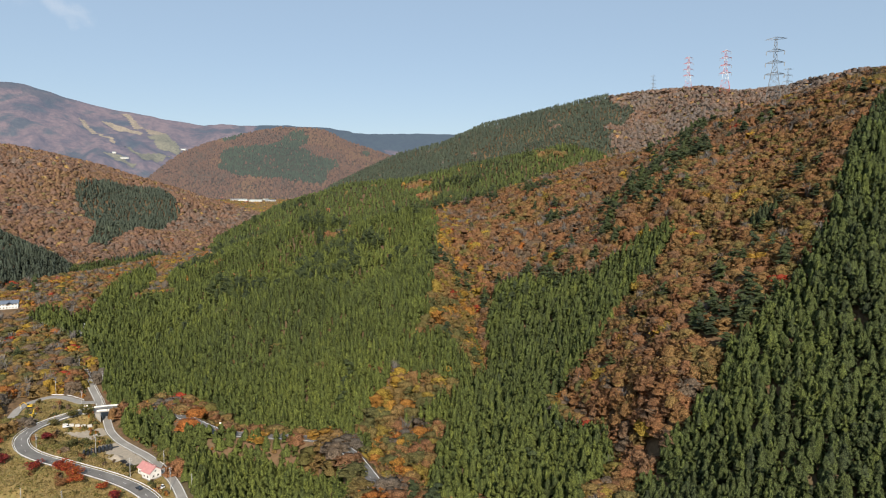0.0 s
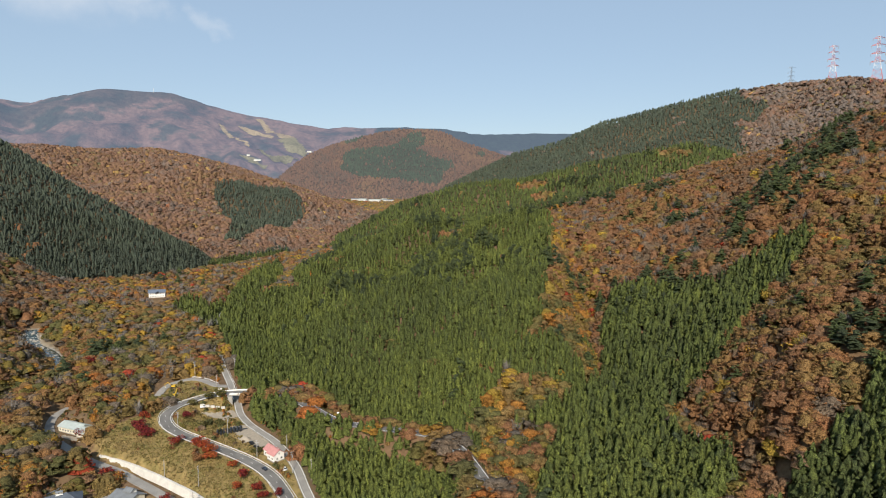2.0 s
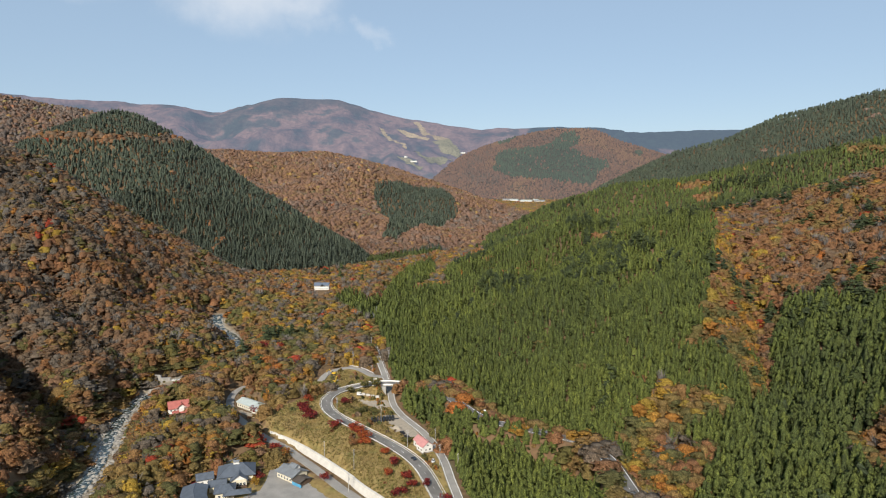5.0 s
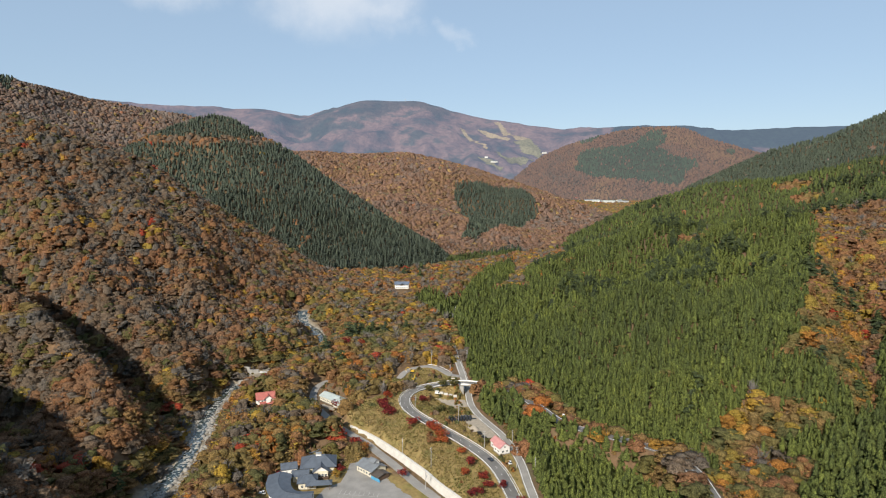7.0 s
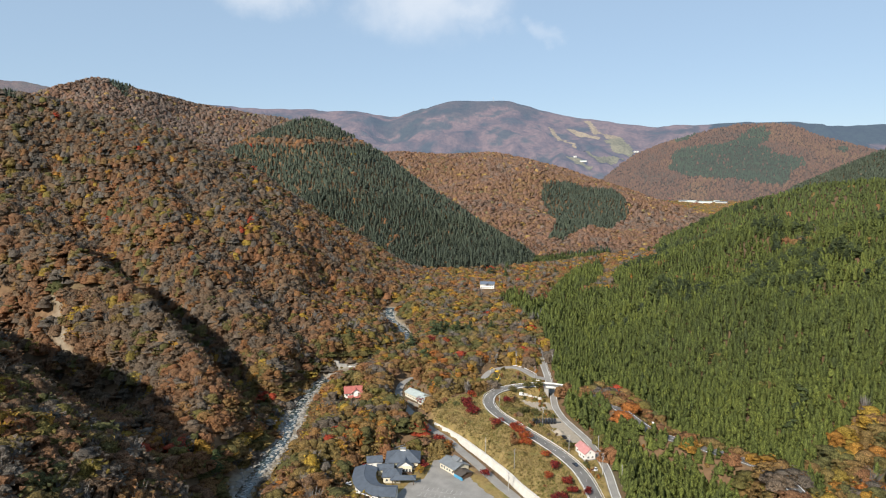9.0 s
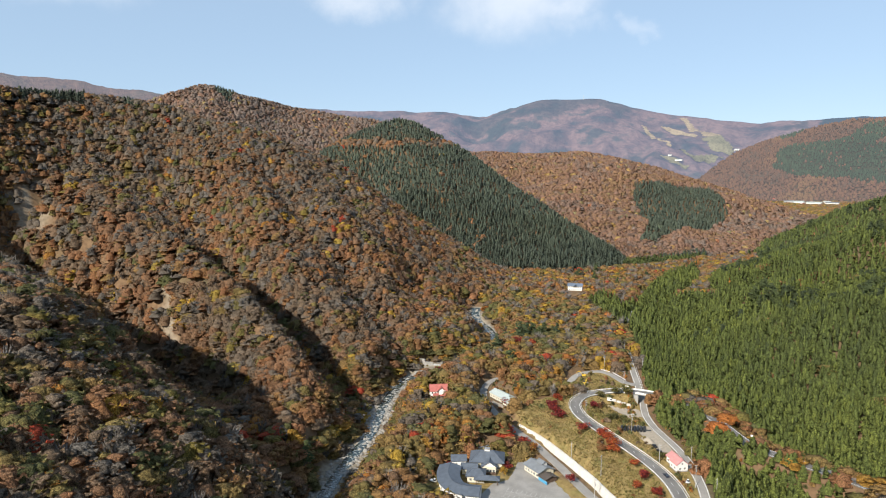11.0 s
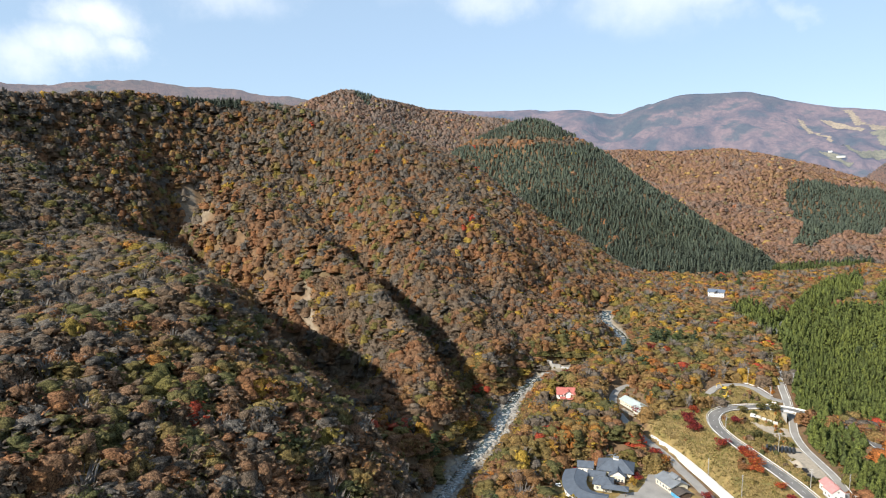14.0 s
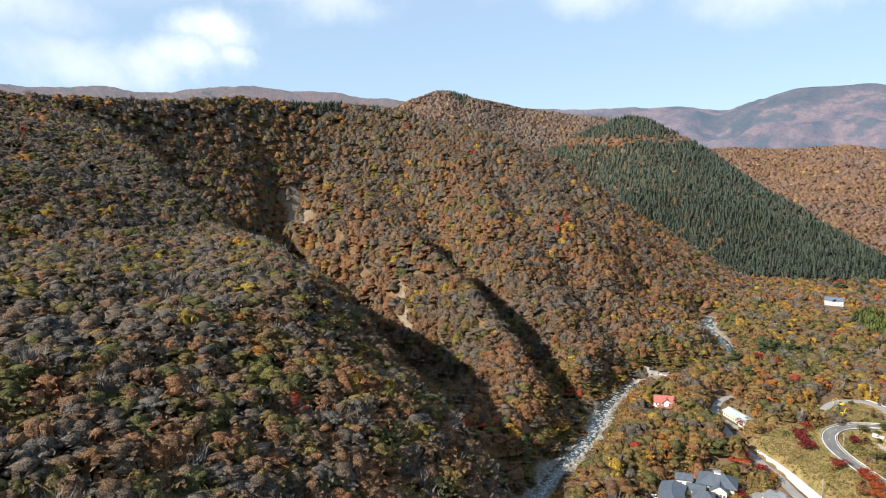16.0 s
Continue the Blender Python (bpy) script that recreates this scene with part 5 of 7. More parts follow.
# shop building with blue sheeting
h = thing("shop_building", "cream shop with a grey clerestory roof and brown side shed", "shop", pose(-210.0, 271.0, -7.45, 0, 0, -14))
walls(h, 0, 0, 0, 13, 10, 3.8, M_CREAM, 0, 2.0)
gable_roof(h, 0, 0, 3.8, 13, 10, 2.0, 0.8, M_SLATE_PALE)
walls(h, 1.0, 1.2, 4.0, 4.6, 3.6, 2.4, M_WHITE, 0, 1.0, "clerestory")
gable_roof(h, 1.0, 1.2, 6.4, 4.6, 3.6, 1.0, 0.5, M_SLATE_PALE, name="clerestory_roof")
row_of_windows(h, 5, -6, 6, -5.05, 1.0, 1.5, 1.5)
walls(h, 9.6, -1.5, 0, 6.4, 7.5, 2.6, M_TIMBER, 0, 0, "shed_wall")
gable_roof(h, 9.6, -1.5, 2.6, 6.4, 7.5, 1.0, 0.6, M_BROWN_ROOF, name="shed_roof")
part("sheeting", Geo().box(10.4, -5.45, 0.1, 7.4, .1, 1.7), M_BLUE_TARP, h, "bright blue plastic sheeting")

# house on the bench up the valley
h = thing("hillside_house", "white two-storey house with a blue-grey roof among autumn trees", "house", pose(-448.0, 645.0, 25.6, 0, 0, 28))
walls(h, 0, 0, 0, 17, 9, 6.0, M_WHITE, 0, 2.4)
gable_roof(h, 0, 0, 6.0, 17, 9, 2.4, 0.8, M_BLUE_ROOF)
row_of_windows(h, 6, -8, 8, -4.52, 3.8, 1.4, 1.3)
row_of_windows(h, 6, -8, 8, -4.52, 0.9, 1.4, 1.4)
gable_roof(h, 1, -4.6, 5.6, 5, 5, 1.8, 0.5, M_BLUE_ROOF, 90, name="cross_roof")

# small roadside shed
h = thing("small_shed", "small white shed beside the woodland lane", "shed", pose(-315, 374, ground_at(-315, 374), 0, 0, 20))
walls(h, 0, 0, 0, 5, 3.5, 2.6, M_WHITE, 0, 0.8)
gable_roof(h, 0, 0, 2.6, 5, 3.5, 0.8, 0.3, M_PALE_ROOF)
window(h, 0, -1.78, 1.0, 1.4, .9, 0)


def far_building(name, x, y, w, d, h, turn, roof, label, z=None):
    z = ground_at(x, y) if z is None else z
    b = thing(name, label, "building", pose(x, y, z - .5, 0, 0, turn), "village buildings")
    walls(b, 0, 0, 0, w, d, h, M_WHITE, 0, d * .2)
    gable_roof(b, 0, 0, h, w, d, d * .2, 1.0, roof)
    row_of_windows(b, max(2, int(w / 6)), -w / 2, w / 2, -d / 2 - .03, h * .45, 2.2, h * .3)
    return b


for x, y, w, d, hh, turn, roof in ((-905, 2392, 46, 20, 12, 5, M_PALE_ROOF), (-800, 2440, 30, 16, 8, 20, M_SLATE_PALE), (-706, 2400, 46, 16, 9, 2, M_PALE_ROOF), (-760, 2420, 34, 16, 9, -8, M_PALE_ROOF),
                                 (-660, 2430, 40, 14, 8, 6, M_SLATE_PALE), (-850, 2455, 18, 12, 7, 30, M_RED_ROOF), (-690, 2480, 22, 12, 7, -20, M_PALE_ROOF)):
    far_building("village_hall", x, y, w, d, hh, turn, roof, "long white village building on the far valley floor")
field = Geo()
field.loft([(-640, 2440, 90), (-520, 2440, 90), (-520, 2520, 92), (-640, 2520, 92)], [(-640, 2440, 93.4), (-520, 2440, 93.4), (-520, 2520, 95.6), (-640, 2520, 95.6)])
fo = new("harvested_field", field.mesh("harvested_field", M_MEADOW_FAR))
tagged(fo, "pale harvested field beside the far village", "field", kind="structure")

# ---- poles, towers, vehicles, yard goods ----


def utility_pole(x, y, turn=20, tall=11.0):
    z = ground_at(x, y)
    p = thing("utility_pole", "grey concrete utility pole with cross-arm and insulators", "utility pole", pose(x, y, z, 0, 0, turn), "utility poles")
    part("shaft", Geo().rod((0, 0, -.5), (0, 0, tall), .19, .12, 8), M_POLE, p)
    for zz in (tall - .5, tall - 1.7):
        arm = part("cross_arm", Geo().box(0, 0, zz, 1.9, .12, .12), M_STEEL, p)
        for k in (-.8, -.3, .3, .8):
            part("insulator", Geo().rod((k, 0, zz + .12), (k, 0, zz + .34), .06), M_WHITE, arm)
    part("transformer", Geo().rod((.34, 0, tall - 3.4), (.34, 0, tall - 2.4), .28, None, 8), M_STEEL, p)
    return p


POLES = [(-226.5, 340.5), (-193.5, 340.5), (-148.2, 323.9), (-174.5, 356.5), (-162.8, 316.8), (-136.6, 304.5), (-124, 300.0), (-223.2, 393.5 + 9), (-240, 409), (-243, 441), (-178, 283), (-205, 294.5), (-172, 268), (-268, 427), (-276, 470)]
for k, (x, y) in enumerate(POLES):
    utility_pole(x, y, 15 + 40 * (k % 4), 10 + (k * 7 % 4) * .6)


def pylon(x, y, z, tall, arms, red, label, turn=10.0):
    """Lattice tower: four tapering legs, braces, three pairs of arms with hanging insulators."""
    p = thing("power_pylon", label, "pylon", pose(x, y, z, 0, 0, turn), "power pylons")
    b, w, t = tall * .12, tall * .035, max(.15, tall * .0030)
    def half(s):
        return b + (w - b) * min(1, s / .55) if s < .55 else w * (1 - .5 * (s - .55) / .45)
    def corner(s, k):
        h = half(s)
        return Vector((h * (1, -1, -1, 1)[k], h * (1, 1, -1, -1)[k], s * tall))
    levels = [0, .14, .27, .38, .47, .55, .64, .73, .82, .91, 1.0]
    for i in range(len(levels) - 1):
        a, c = levels[i], levels[i + 1]
        g = Geo()
        for k in range(4):
            g.rod(corner(a, k), corner(c, k), t, None, 4)
            g.rod(corner(a, k), corner(c, (k + 1) % 4), t * .6, None, 3)
            g.rod(corner(a, (k + 1) % 4), corner(c, k), t * .6, None, 3)
            g.rod(corner(c, k), corner(c, (k + 1) % 4), t * .6, None, 3)
        mat = M_PYLON if not red else (M_RED_PAINT, M_WHITE_PAINT)[i % 2 if i > 4 else (i // 2) % 2]
        part("lattice_bay", g, mat, p)
    for s, reach in arms:
        for sg in (-1, 1):
            g = Geo()
            tip = Vector((sg * reach * tall, 0, s * tall + .3))
            for k in range(4):
                g.rod(corner(s if k in (0, 1, 2, 3) else s, k), tip, t * .7, None, 3)
                g.rod(corner(s + .04, k), tip, t * .6, None, 3)
            arm = part("arm", g, M_PYLON if not red else M_RED_PAINT, p)
            if s < .97:
                part("insulator", Geo().rod(tip, tip - Vector((0, 0, tall * .06)), t * 1.6, None, 6), M_CONCRETE_OLD, arm)
    return p


def on_ray(az, r):
    return -r * math.sin(radians(az)), r * math.cos(radians(az))


ARMS = [(.985, .16), (.80, .13), (.62, .135), (.44, .14)]
x, y = on_ray(-27.1, 800)
pylon(x, y, EYE[2] + 800 * math.tan(radians(6.6)), 69, ARMS, False, "tall grey steel lattice pylon on the wooded crest", -27)
x, y = on_ray(-28.05, 1500)
pylon(x, y, EYE[2] + 1500 * math.tan(radians(6.6)), 66, ARMS[:3], False, "distant grey steel lattice pylon on the ridge", -27)
x, y = on_ray(-23.55, 1850)
pylon(x, y, EYE[2] + 1850 * math.tan(radians(7.7)), 106, ARMS[1:] + [(.95, .11)], True, "red and white banded lattice pylon on the ridge", -22)
x, y = on_ray(-20.75, 1950)
pylon(x, y, EYE[2] + 1950 * math.tan(radians(7.9)), 94, ARMS[1:] + [(.95, .11)], True, "red and white banded lattice pylon on the ridge", -18)
x, y = on_ray(-18.0, 2150)
pylon(x, y, EYE[2] + 2150 * math.tan(radians(7.5)), 66, ARMS, False, "small grey lattice pylon behind the ridge", -18)


def wheel(parent, x, y, r, w):
    t = part("wheel", Geo().rod((x, y - w / 2, r), (x, y + w / 2, r), r, None, 12), M_RUBBER, parent)
    part("rim", Geo().rod((x, y - w / 2 - .02, r), (x, y + w / 2 + .02, r), r * .55, None, 10), M_STEEL, t)


def car(x, y, turn, paint, label, boxy=False, z=None):
    z = ground_at(x, y) + .35 if z is None else z
    c = thing("car", label, "car", pose(x, y, z, 0, 0, turn))
    g = Geo()
    prof = [(-2.0, .35), (-2.05, .8), (-1.9, 1.0), (1.2, 1.0), (1.95, .85), (2.05, .4)] if not boxy else [(-1.65, .35), (-1.68, 1.0), (.4, 1.02), (1.62, 1.0), (1.7, .4)]
    g.loft([(a, -.8, b) for a, b in prof], [(a, .8, b) for a, b in prof])
    part("body", g, paint, c)
    cab = [(-1.7, 1.0), (-1.2, 1.48), (.25, 1.5), (1.0, 1.0)] if not boxy else [(.35, 1.0), (.4, 1.85), (1.2, 1.85), (1.62, 1.0)]
    g = Geo()
    g.loft([(a, -.7, b) for a, b in cab], [(a, .7, b) for a, b in cab])
    part("cabin", g, M_GLASS, c)
    part("roof", Geo().box(-.45 if not boxy else .8, 0, 1.46 if not boxy else 1.83, 1.5 if not boxy else .85, 1.3, .07), paint, c)
    for xx in (-1.3, 1.3):
        for yy in (-.75, .75):
            wheel(c, xx * (1 if not boxy else .8), yy, .32, .2)
    for yy in (-.55, .55):
        part("headlight", Geo().box(2.0 if not boxy else 1.68, yy, .65, .08, .3, .16), M_WHITE, c)
    return c


car(-152.2, 303.8, 147, M_DARK_PAINT, "dark saloon car driving on the two-lane road", z=-.3)
car(-141.8, 305.6, 60, M_CAR_WHITE, "small white pickup truck parked beside the road", True)
car(-242.0, 220.8, 10, M_CAR_WHITE, "white van parked behind the inn wing", True)
car(-308.5, 376, 70, M_CAR_WHITE, "small white vehicle parked by the shed", True)
car(-229.0, 372.5, 25, M_CAR_WHITE, "small white truck at the yard's edge", True)
car(-349, 607, 115, M_CAR_WHITE, "white car on the road up the valley")


def excavator(x, y, turn):
    z = ground_at(x, y) + .3
    e = thing("excavator", "yellow tracked excavator on the roadside", "excavator", pose(x, y, z, 0, 0, turn), "excavators")
    for s in (-1, 1):
        part("track", Geo().box(0, s * 1.05, 0, 3.4, .55, .8), M_RUBBER, e)
    part("house", Geo().box(-.4, 0, .9, 2.8, 2.2, 1.2), M_YELLOW, e)
    part("cab", Geo().box(.6, .6, .9, 1.2, .95, 1.9), M_GLASS, e)
    part("boom", Geo().rod((.9, -.2, 1.6), (3.2, -.2, 4.2), .26, .2, 4).rod((3.2, -.2, 4.2), (5.4, -.2, 2.8), .2, .16, 4), M_YELLOW, e)
    part("arm", Geo().rod((5.4, -.2, 2.8), (5.0, -.2, 1.0), .17, .13, 4), M_YELLOW, e)
    part("bucket", Geo().box(4.8, -.2, .2, .9, 1.0, .9, 0, .7), M_STEEL, e)
    return e


excavator(-271.5, 404, 200)
excavator(-259, 387, 100)

# black-sheeted bundles, gravel heap, concrete blocks
BALE = Geo()
ring = [(0.78 * math.cos(a), 0.78 * math.sin(a) + .75) for a in [2 * math.pi * k / 10 for k in range(10)]]
BALE.loft([(-3.4, a, b) for a, b in ring], [(3.4, a, b) for a, b in ring])
BALE = BALE.mesh("bundle", M_BLACK_TARP)
for k in range(8):
    ob = new("wrapped_bundle", BALE)
    ob.matrix_basis = pose(-200.5 + k * 1.5, 341.0 + k * 1.22, ground_at(-200.5 + k * 1.5, 341.0 + k * 1.22) + .15, 0, 0, 118)
    tagged(ob, "long bundle wrapped in black plastic sheeting", "bundle", "wrapped bundles in the yard")
ob = new("black_mat", Geo().box(0, 0, 0, 3.4, 2.0, .25, 0, .9).mesh("black_mat", M_BLACK_TARP))
ob.matrix_basis = pose(-188.0, 351.0, 1.55, 0, 0, 40)
tagged(ob, "folded black sheet lying in the yard", "sheet")
for x, y, s in ((-173.5, 331.2, 1.0), (-168.2, 326.8, 1.0)):
    g = Geo()
    for k in range(4):
        g.box(-1.5 + k, .2 * (k % 2), 0, .9, 1.7, 1.0 + .25 * (k % 3), 6 * k, .85)
    ob = new("sheeted_pile", g.mesh("sheeted_pile", M_BLACK_TARP))
    ob.matrix_basis = pose(x, y, ground_at(x, y) + .4, 0, 0, -35)
    tagged(ob, "low pile of goods under black sheeting", "pile", "sheeted piles")


def heap(x, y, w, d, h, label):
    n = 26
    u = (np.arange(n) / (n - 1) * 2 - 1)
    U, V = np.meshgrid(u, u, indexing="ij")
    Z = np.clip(1 - (U ** 2 + V ** 2) ** .55, 0, 1) * h * (1 + .35 * fractal(U * 9 + x, V * 9 + y, 4, 3)) - .1
    i = np.arange(n * n).reshape(n, n)
    q = np.stack([i[:-1, :-1], i[1:, :-1], i[1:, 1:], i[:-1, 1:]], -1).reshape(-1, 4)
    ob = new("gravel_heap", mesh_from("gravel_heap", np.stack([U * w / 2, V * d / 2, Z], -1).reshape(-1, 3), q, M_GRAVEL, smooth=True))
    ob.matrix_basis = pose(x, y, ground_at(x, y) + .45, 0, 0, -35)
    tagged(ob, label, "gravel heap")


heap(-180.5, 336.8, 11, 6, 2.2, "pale heap of gravel in the yard")
BLOCK = Geo().box(0, 0, 0, 2.8, 1.0, 1.5, 0, .92).mesh("concrete_block", M_CONCRETE)
for k in range(5):
    ob = new("concrete_block", BLOCK)
    x, y = -230 + k * 3.1, 373.5 + k * 1.1
    ob.matrix_basis = pose(x, y, ground_at(x, y) + .1, 0, 0, 20)
    tagged(ob, "pale concrete block at the back of the yard", "concrete block", "concrete blocks")
sign = thing("road_sign", "blank white square road sign on a post by the junction", "sign", pose(-231.5, 399, ground_at(-231.5, 399), 0, 0, 25))
part("post", Geo().rod((0, 0, -.3), (0, 0, 3.2), .07), M_STEEL, sign)
part("board", Geo().box(0, -.08, 1.8, 2.4, .08, 1.6), M_WHITE, sign)
sign2 = thing("road_sign", "small white warning sign on a post beside the cedar road", "sign", pose(-128, 352.5, ground_at(-128, 352.5), 0, 0, 10))
part("post", Geo().rod((0, 0, -.3), (0, 0, 2.6), .07), M_STEEL, sign2)
part("board", Geo().box(0, -.08, 1.7, 1.3, .08, 1.3), M_WHITE, sign2)

# ---- single trees ----


def crown_cloud(rng, clumps, spread=(1, 1, 1)):
    co, tri = [], []
    lobes = [(rng.normal(0, .38), rng.normal(0, .38), rng.uniform(-.1, .55), rng.uniform(.4, .6)) for _ in range(9)]
    for k in range(clumps):
        cx, cy, cz, cr = lobes[k % 9]
        d = rng.normal(0, 1, 3)
        d /= np.linalg.norm(d)
        p = np.array([cx, cy, cz]) + d * cr * rng.uniform(.5, 1.05)
        n = d + rng.normal(0, .5, 3)
        u = np.cross(n, (.3, .2, 1.0))
        u /= np.linalg.norm(u)
        v = np.cross(n, u)
        v /= np.linalg.norm(v)
        s = rng.uniform(.08, .15)
        i0 = len(co)
        for a in (0, 2.1, 4.2):
            co.append(p + s * (math.cos(a + k) * u + math.sin(a + k) * v))
        tri.append((i0, i0 + 1, i0 + 2))
    return np.array(co), np.array(tri)


def single_tree(x, y, tall, wide, tint, label, group):
    z = ground_at(x, y)
    t = thing("tree", label, "tree", pose(x, y, z, 0, 0, RNG.uniform(0, 360)), group)
    g = Geo().rod((0, 0, -.4), (0, 0, tall * .45), tall * .03, tall * .018, 7)
    for k in range(5):
        a = k * 1.3
        g.rod((0, 0, tall * (.2 + .05 * k)), (wide * .3 * math.cos(a), wide * .3 * math.sin(a), tall * (.5 + .06 * k)), tall * .012, tall * .005, 5)
    part("trunk", g, M_BARK_, t)
    wide, tall = wide * 1.2, tall * 1.1
    co, tri = crown_cloud(RNG, 620)
    co = co * np.array([wide * .5, wide * .5, tall * .42]) + np.array([0, 0, tall * .5])
    part("crown", mesh_from("crown", co, tri, MAT_AUTUMN, {"tint": np.clip(tint + RNG.normal(0, .015, len(co) // 3).repeat(3), 0, 1)}), None, t)
    return t


M_BARK_ = MAT_BARK

DEEP_RED, SCARLET, ORANGE, YELLOW, RUST = 0.997, 0.965, 0.93, 0.885, 0.5
for x, y, tall, wide, tint, label in (
        (-247.5, 333.5, 7.5, 7.5, 1.0, "dark crimson maple on the grassy bank"), (-243.5, 328.0, 7.0, 7.0, 1.0, "dark crimson maple on the grassy bank"), (-237.5, 325.5, 6.0, 8.0, 1.0, "low dark crimson maple on the grassy bank"),
        (-255.5, 349.0, 5.5, 6.5, .97, "scarlet maple above the lane"), (-231.5, 356.5, 4.5, 5.5, 1.0, "dark red shrub maple inside the bend"),
        (-214.0, 321.0, 5.0, 7.5, .985, "dull red maple on the grassy bank"), (-201.5, 318.5, 6.5, 7.5, .97, "bright red maple below the road"), (-195.0, 316.0, 6.5, 7.0, .96, "orange-red maple below the road"),
        (-189.0, 313.0, 6.5, 7.0, .95, "orange-red maple below the road"), (-184.5, 309.0, 6.0, 7.0, .955, "orange-red maple below the road"), (-192.5, 306.0, 4.5, 6.0, .5, "russet shrub on the grassy bank"),
        (-169.0, 302.0, 4.5, 6.0, .955, "orange maple below the road"), (-158.5, 293.0, 5.5, 6.5, .99, "crimson maple on the grassy bank"), (-157.0, 283.0, 4.5, 5.0, .96, "orange-red maple on the grassy bank"),
        (-145.5, 283.5, 5.0, 6.0, .985, "dull red maple on the grassy bank"), (-139.5, 277.0, 5.0, 6.0, .985, "dull red maple on the grassy bank"), (-142.0, 267.0, 5.0, 6.5, 1.0, "dark red maple on the grassy bank"),
        (-133.5, 281.5, 4.5, 5.0, 1.0, "dark red maple beside the road"), (-118.5, 272.0, 5.0, 5.0, 1.0, "dark red maple beside the road"),
        (-189.3, 271.5, 4.8, 5.2, .995, "clipped crimson maple at the car park"), (-225.0, 260.5, 5.0, 6.0, .99, "red maple beside the inn"), (-221.0, 253.5, 5.5, 4.5, .89, "golden ginkgo beside the inn"),
        (-283.0, 328.0, 5.0, 6.0, 1.0, "dark red maple beside the long hall"), (-352.5, 327.0, 6.5, 6.0, .99, "red maple behind the red-roofed house"), (-355.0, 424.0, 9.0, 8.0, .99, "red maple on the wooded bench"),
        (-340.0, 428.0, 8.0, 9.0, .965, "scarlet maple on the wooded bench"), (-278.0, 301.0, 8.0, 6.5, .885, "bright yellow tree beside the lane"), (-246.5, 238.0, 4.5, 6.0, 1.0, "dark red maple by the annex"),
        (-236.0, 290.0, 6.0, 6.0, .985, "red maple by the retaining wall"), (-226.5, 286.0, 6.0, 7.0, .93, "orange tree by the retaining wall"), (-231, 284, 6.5, 7, .8, "olive tree behind the inn"), (-303.0, 372.0, 10.0, 11.0, .3, "large brown oak beside the lane"),
        (-229, 380.5, 6.0, 8.0, .8, "olive tree inside the bend"), (-221.5, 383.5, 6.0, 7.5, .8, "olive tree inside the bend"), (-236, 371, 4.5, 6, .75, "olive shrub tree inside the bend"), (-206, 352, 4.5, 7, .8, "olive tree beside the yard"),
        (-214, 349, 4.0, 6.5, .78, "olive tree beside the yard"), (-165, 322, 3.5, 5, .8, "olive shrub beside the roadside house"),
        (-296, 356, 9, 10, .45, "russet oak behind the long hall"), (-280, 345, 8, 9, .5, "russet oak behind the long hall")):
    single_tree(x, y, tall, wide, tint, label, "single autumn trees")

# ---- woods ----
T_CEDAR = [cedar_template(RNG, (.10, .28, .55, .95), 6, 16) for _ in range(10)]
T_CEDAR_MID = [cedar_template(RNG, (.14, .45, .95), 5, 6) for _ in range(8)]
T_CEDAR_FAR = [cedar_template(RNG, (.22, .9), 5, 0) for _ in range(8)]
T_BROAD = [broad_template(RNG, 4, 6, 52, .072) for _ in range(12)]
T_BROAD_MID = [broad_template(RNG, 3, 5, 15, .09) for _ in range(10)]
T_BROAD_FAR = [broad_template(RNG, 2, 4, 2, .12) for _ in range(10)]


def pine_template(rng, layers):
    """Unit pine: flat ragged plates of needles, one above another, with gaps between."""
    co, tri = [], []
    for k in range(layers):
        z = 0.35 + 0.62 * k / layers
        rad = 0.17 * (1.05 - 0.75 * k / layers) * rng.uniform(.8, 1.15)
        ox, oy = rng.normal(0, .03, 2)
        i0, turn = len(co), rng.uniform(0, 6)
        co.append((ox, oy, z + .07))
        for j in range(9):
            a = turn + j * 2 * math.pi / 9
            rr = rad * (rng.uniform(.9, 1.3) if j % 2 else rng.uniform(.4, .7))
            co.append((ox + rr * math.cos(a), oy + rr * math.sin(a), z + rng.uniform(-.05, .01)))
        for j in range(9):
            tri.append((i0, i0 + 1 + j, i0 + 1 + (j + 1) % 9))
    return np.array(co), np.array(tri)


T_PINE = [pine_template(RNG, 9) for _ in range(5)]
T_BROAD_CAP = [(np.array(c), np.array(t)) for c, t in (dome(RNG, 5, ((0.62, 0.05), (0.5, 0.6))) for _ in range(8))]
T_BARE = [bare_template(RNG, 46) for _ in range(5)]
LOW_SPLIT = [(p, h) for p, h in ((CUTS[6][0][:int(len(CUTS[6][0]) * .52)], 5.7), (CUTS[6][0][int(len(CUTS[6][0]) * .52):], 2.6))]
CLEAR = LOW_SPLIT + [(c[0], c[1] + (2.0 if k < 1 else 5.0 if k < 2 else 3.4 if k in (2, 3) else 1.8)) for k, c in enumerate(CUTS[:6]) if k != 5]
UPPER_MAIN = CUTS[5][0]
CLEAR += [(UPPER_MAIN, 4.4)]
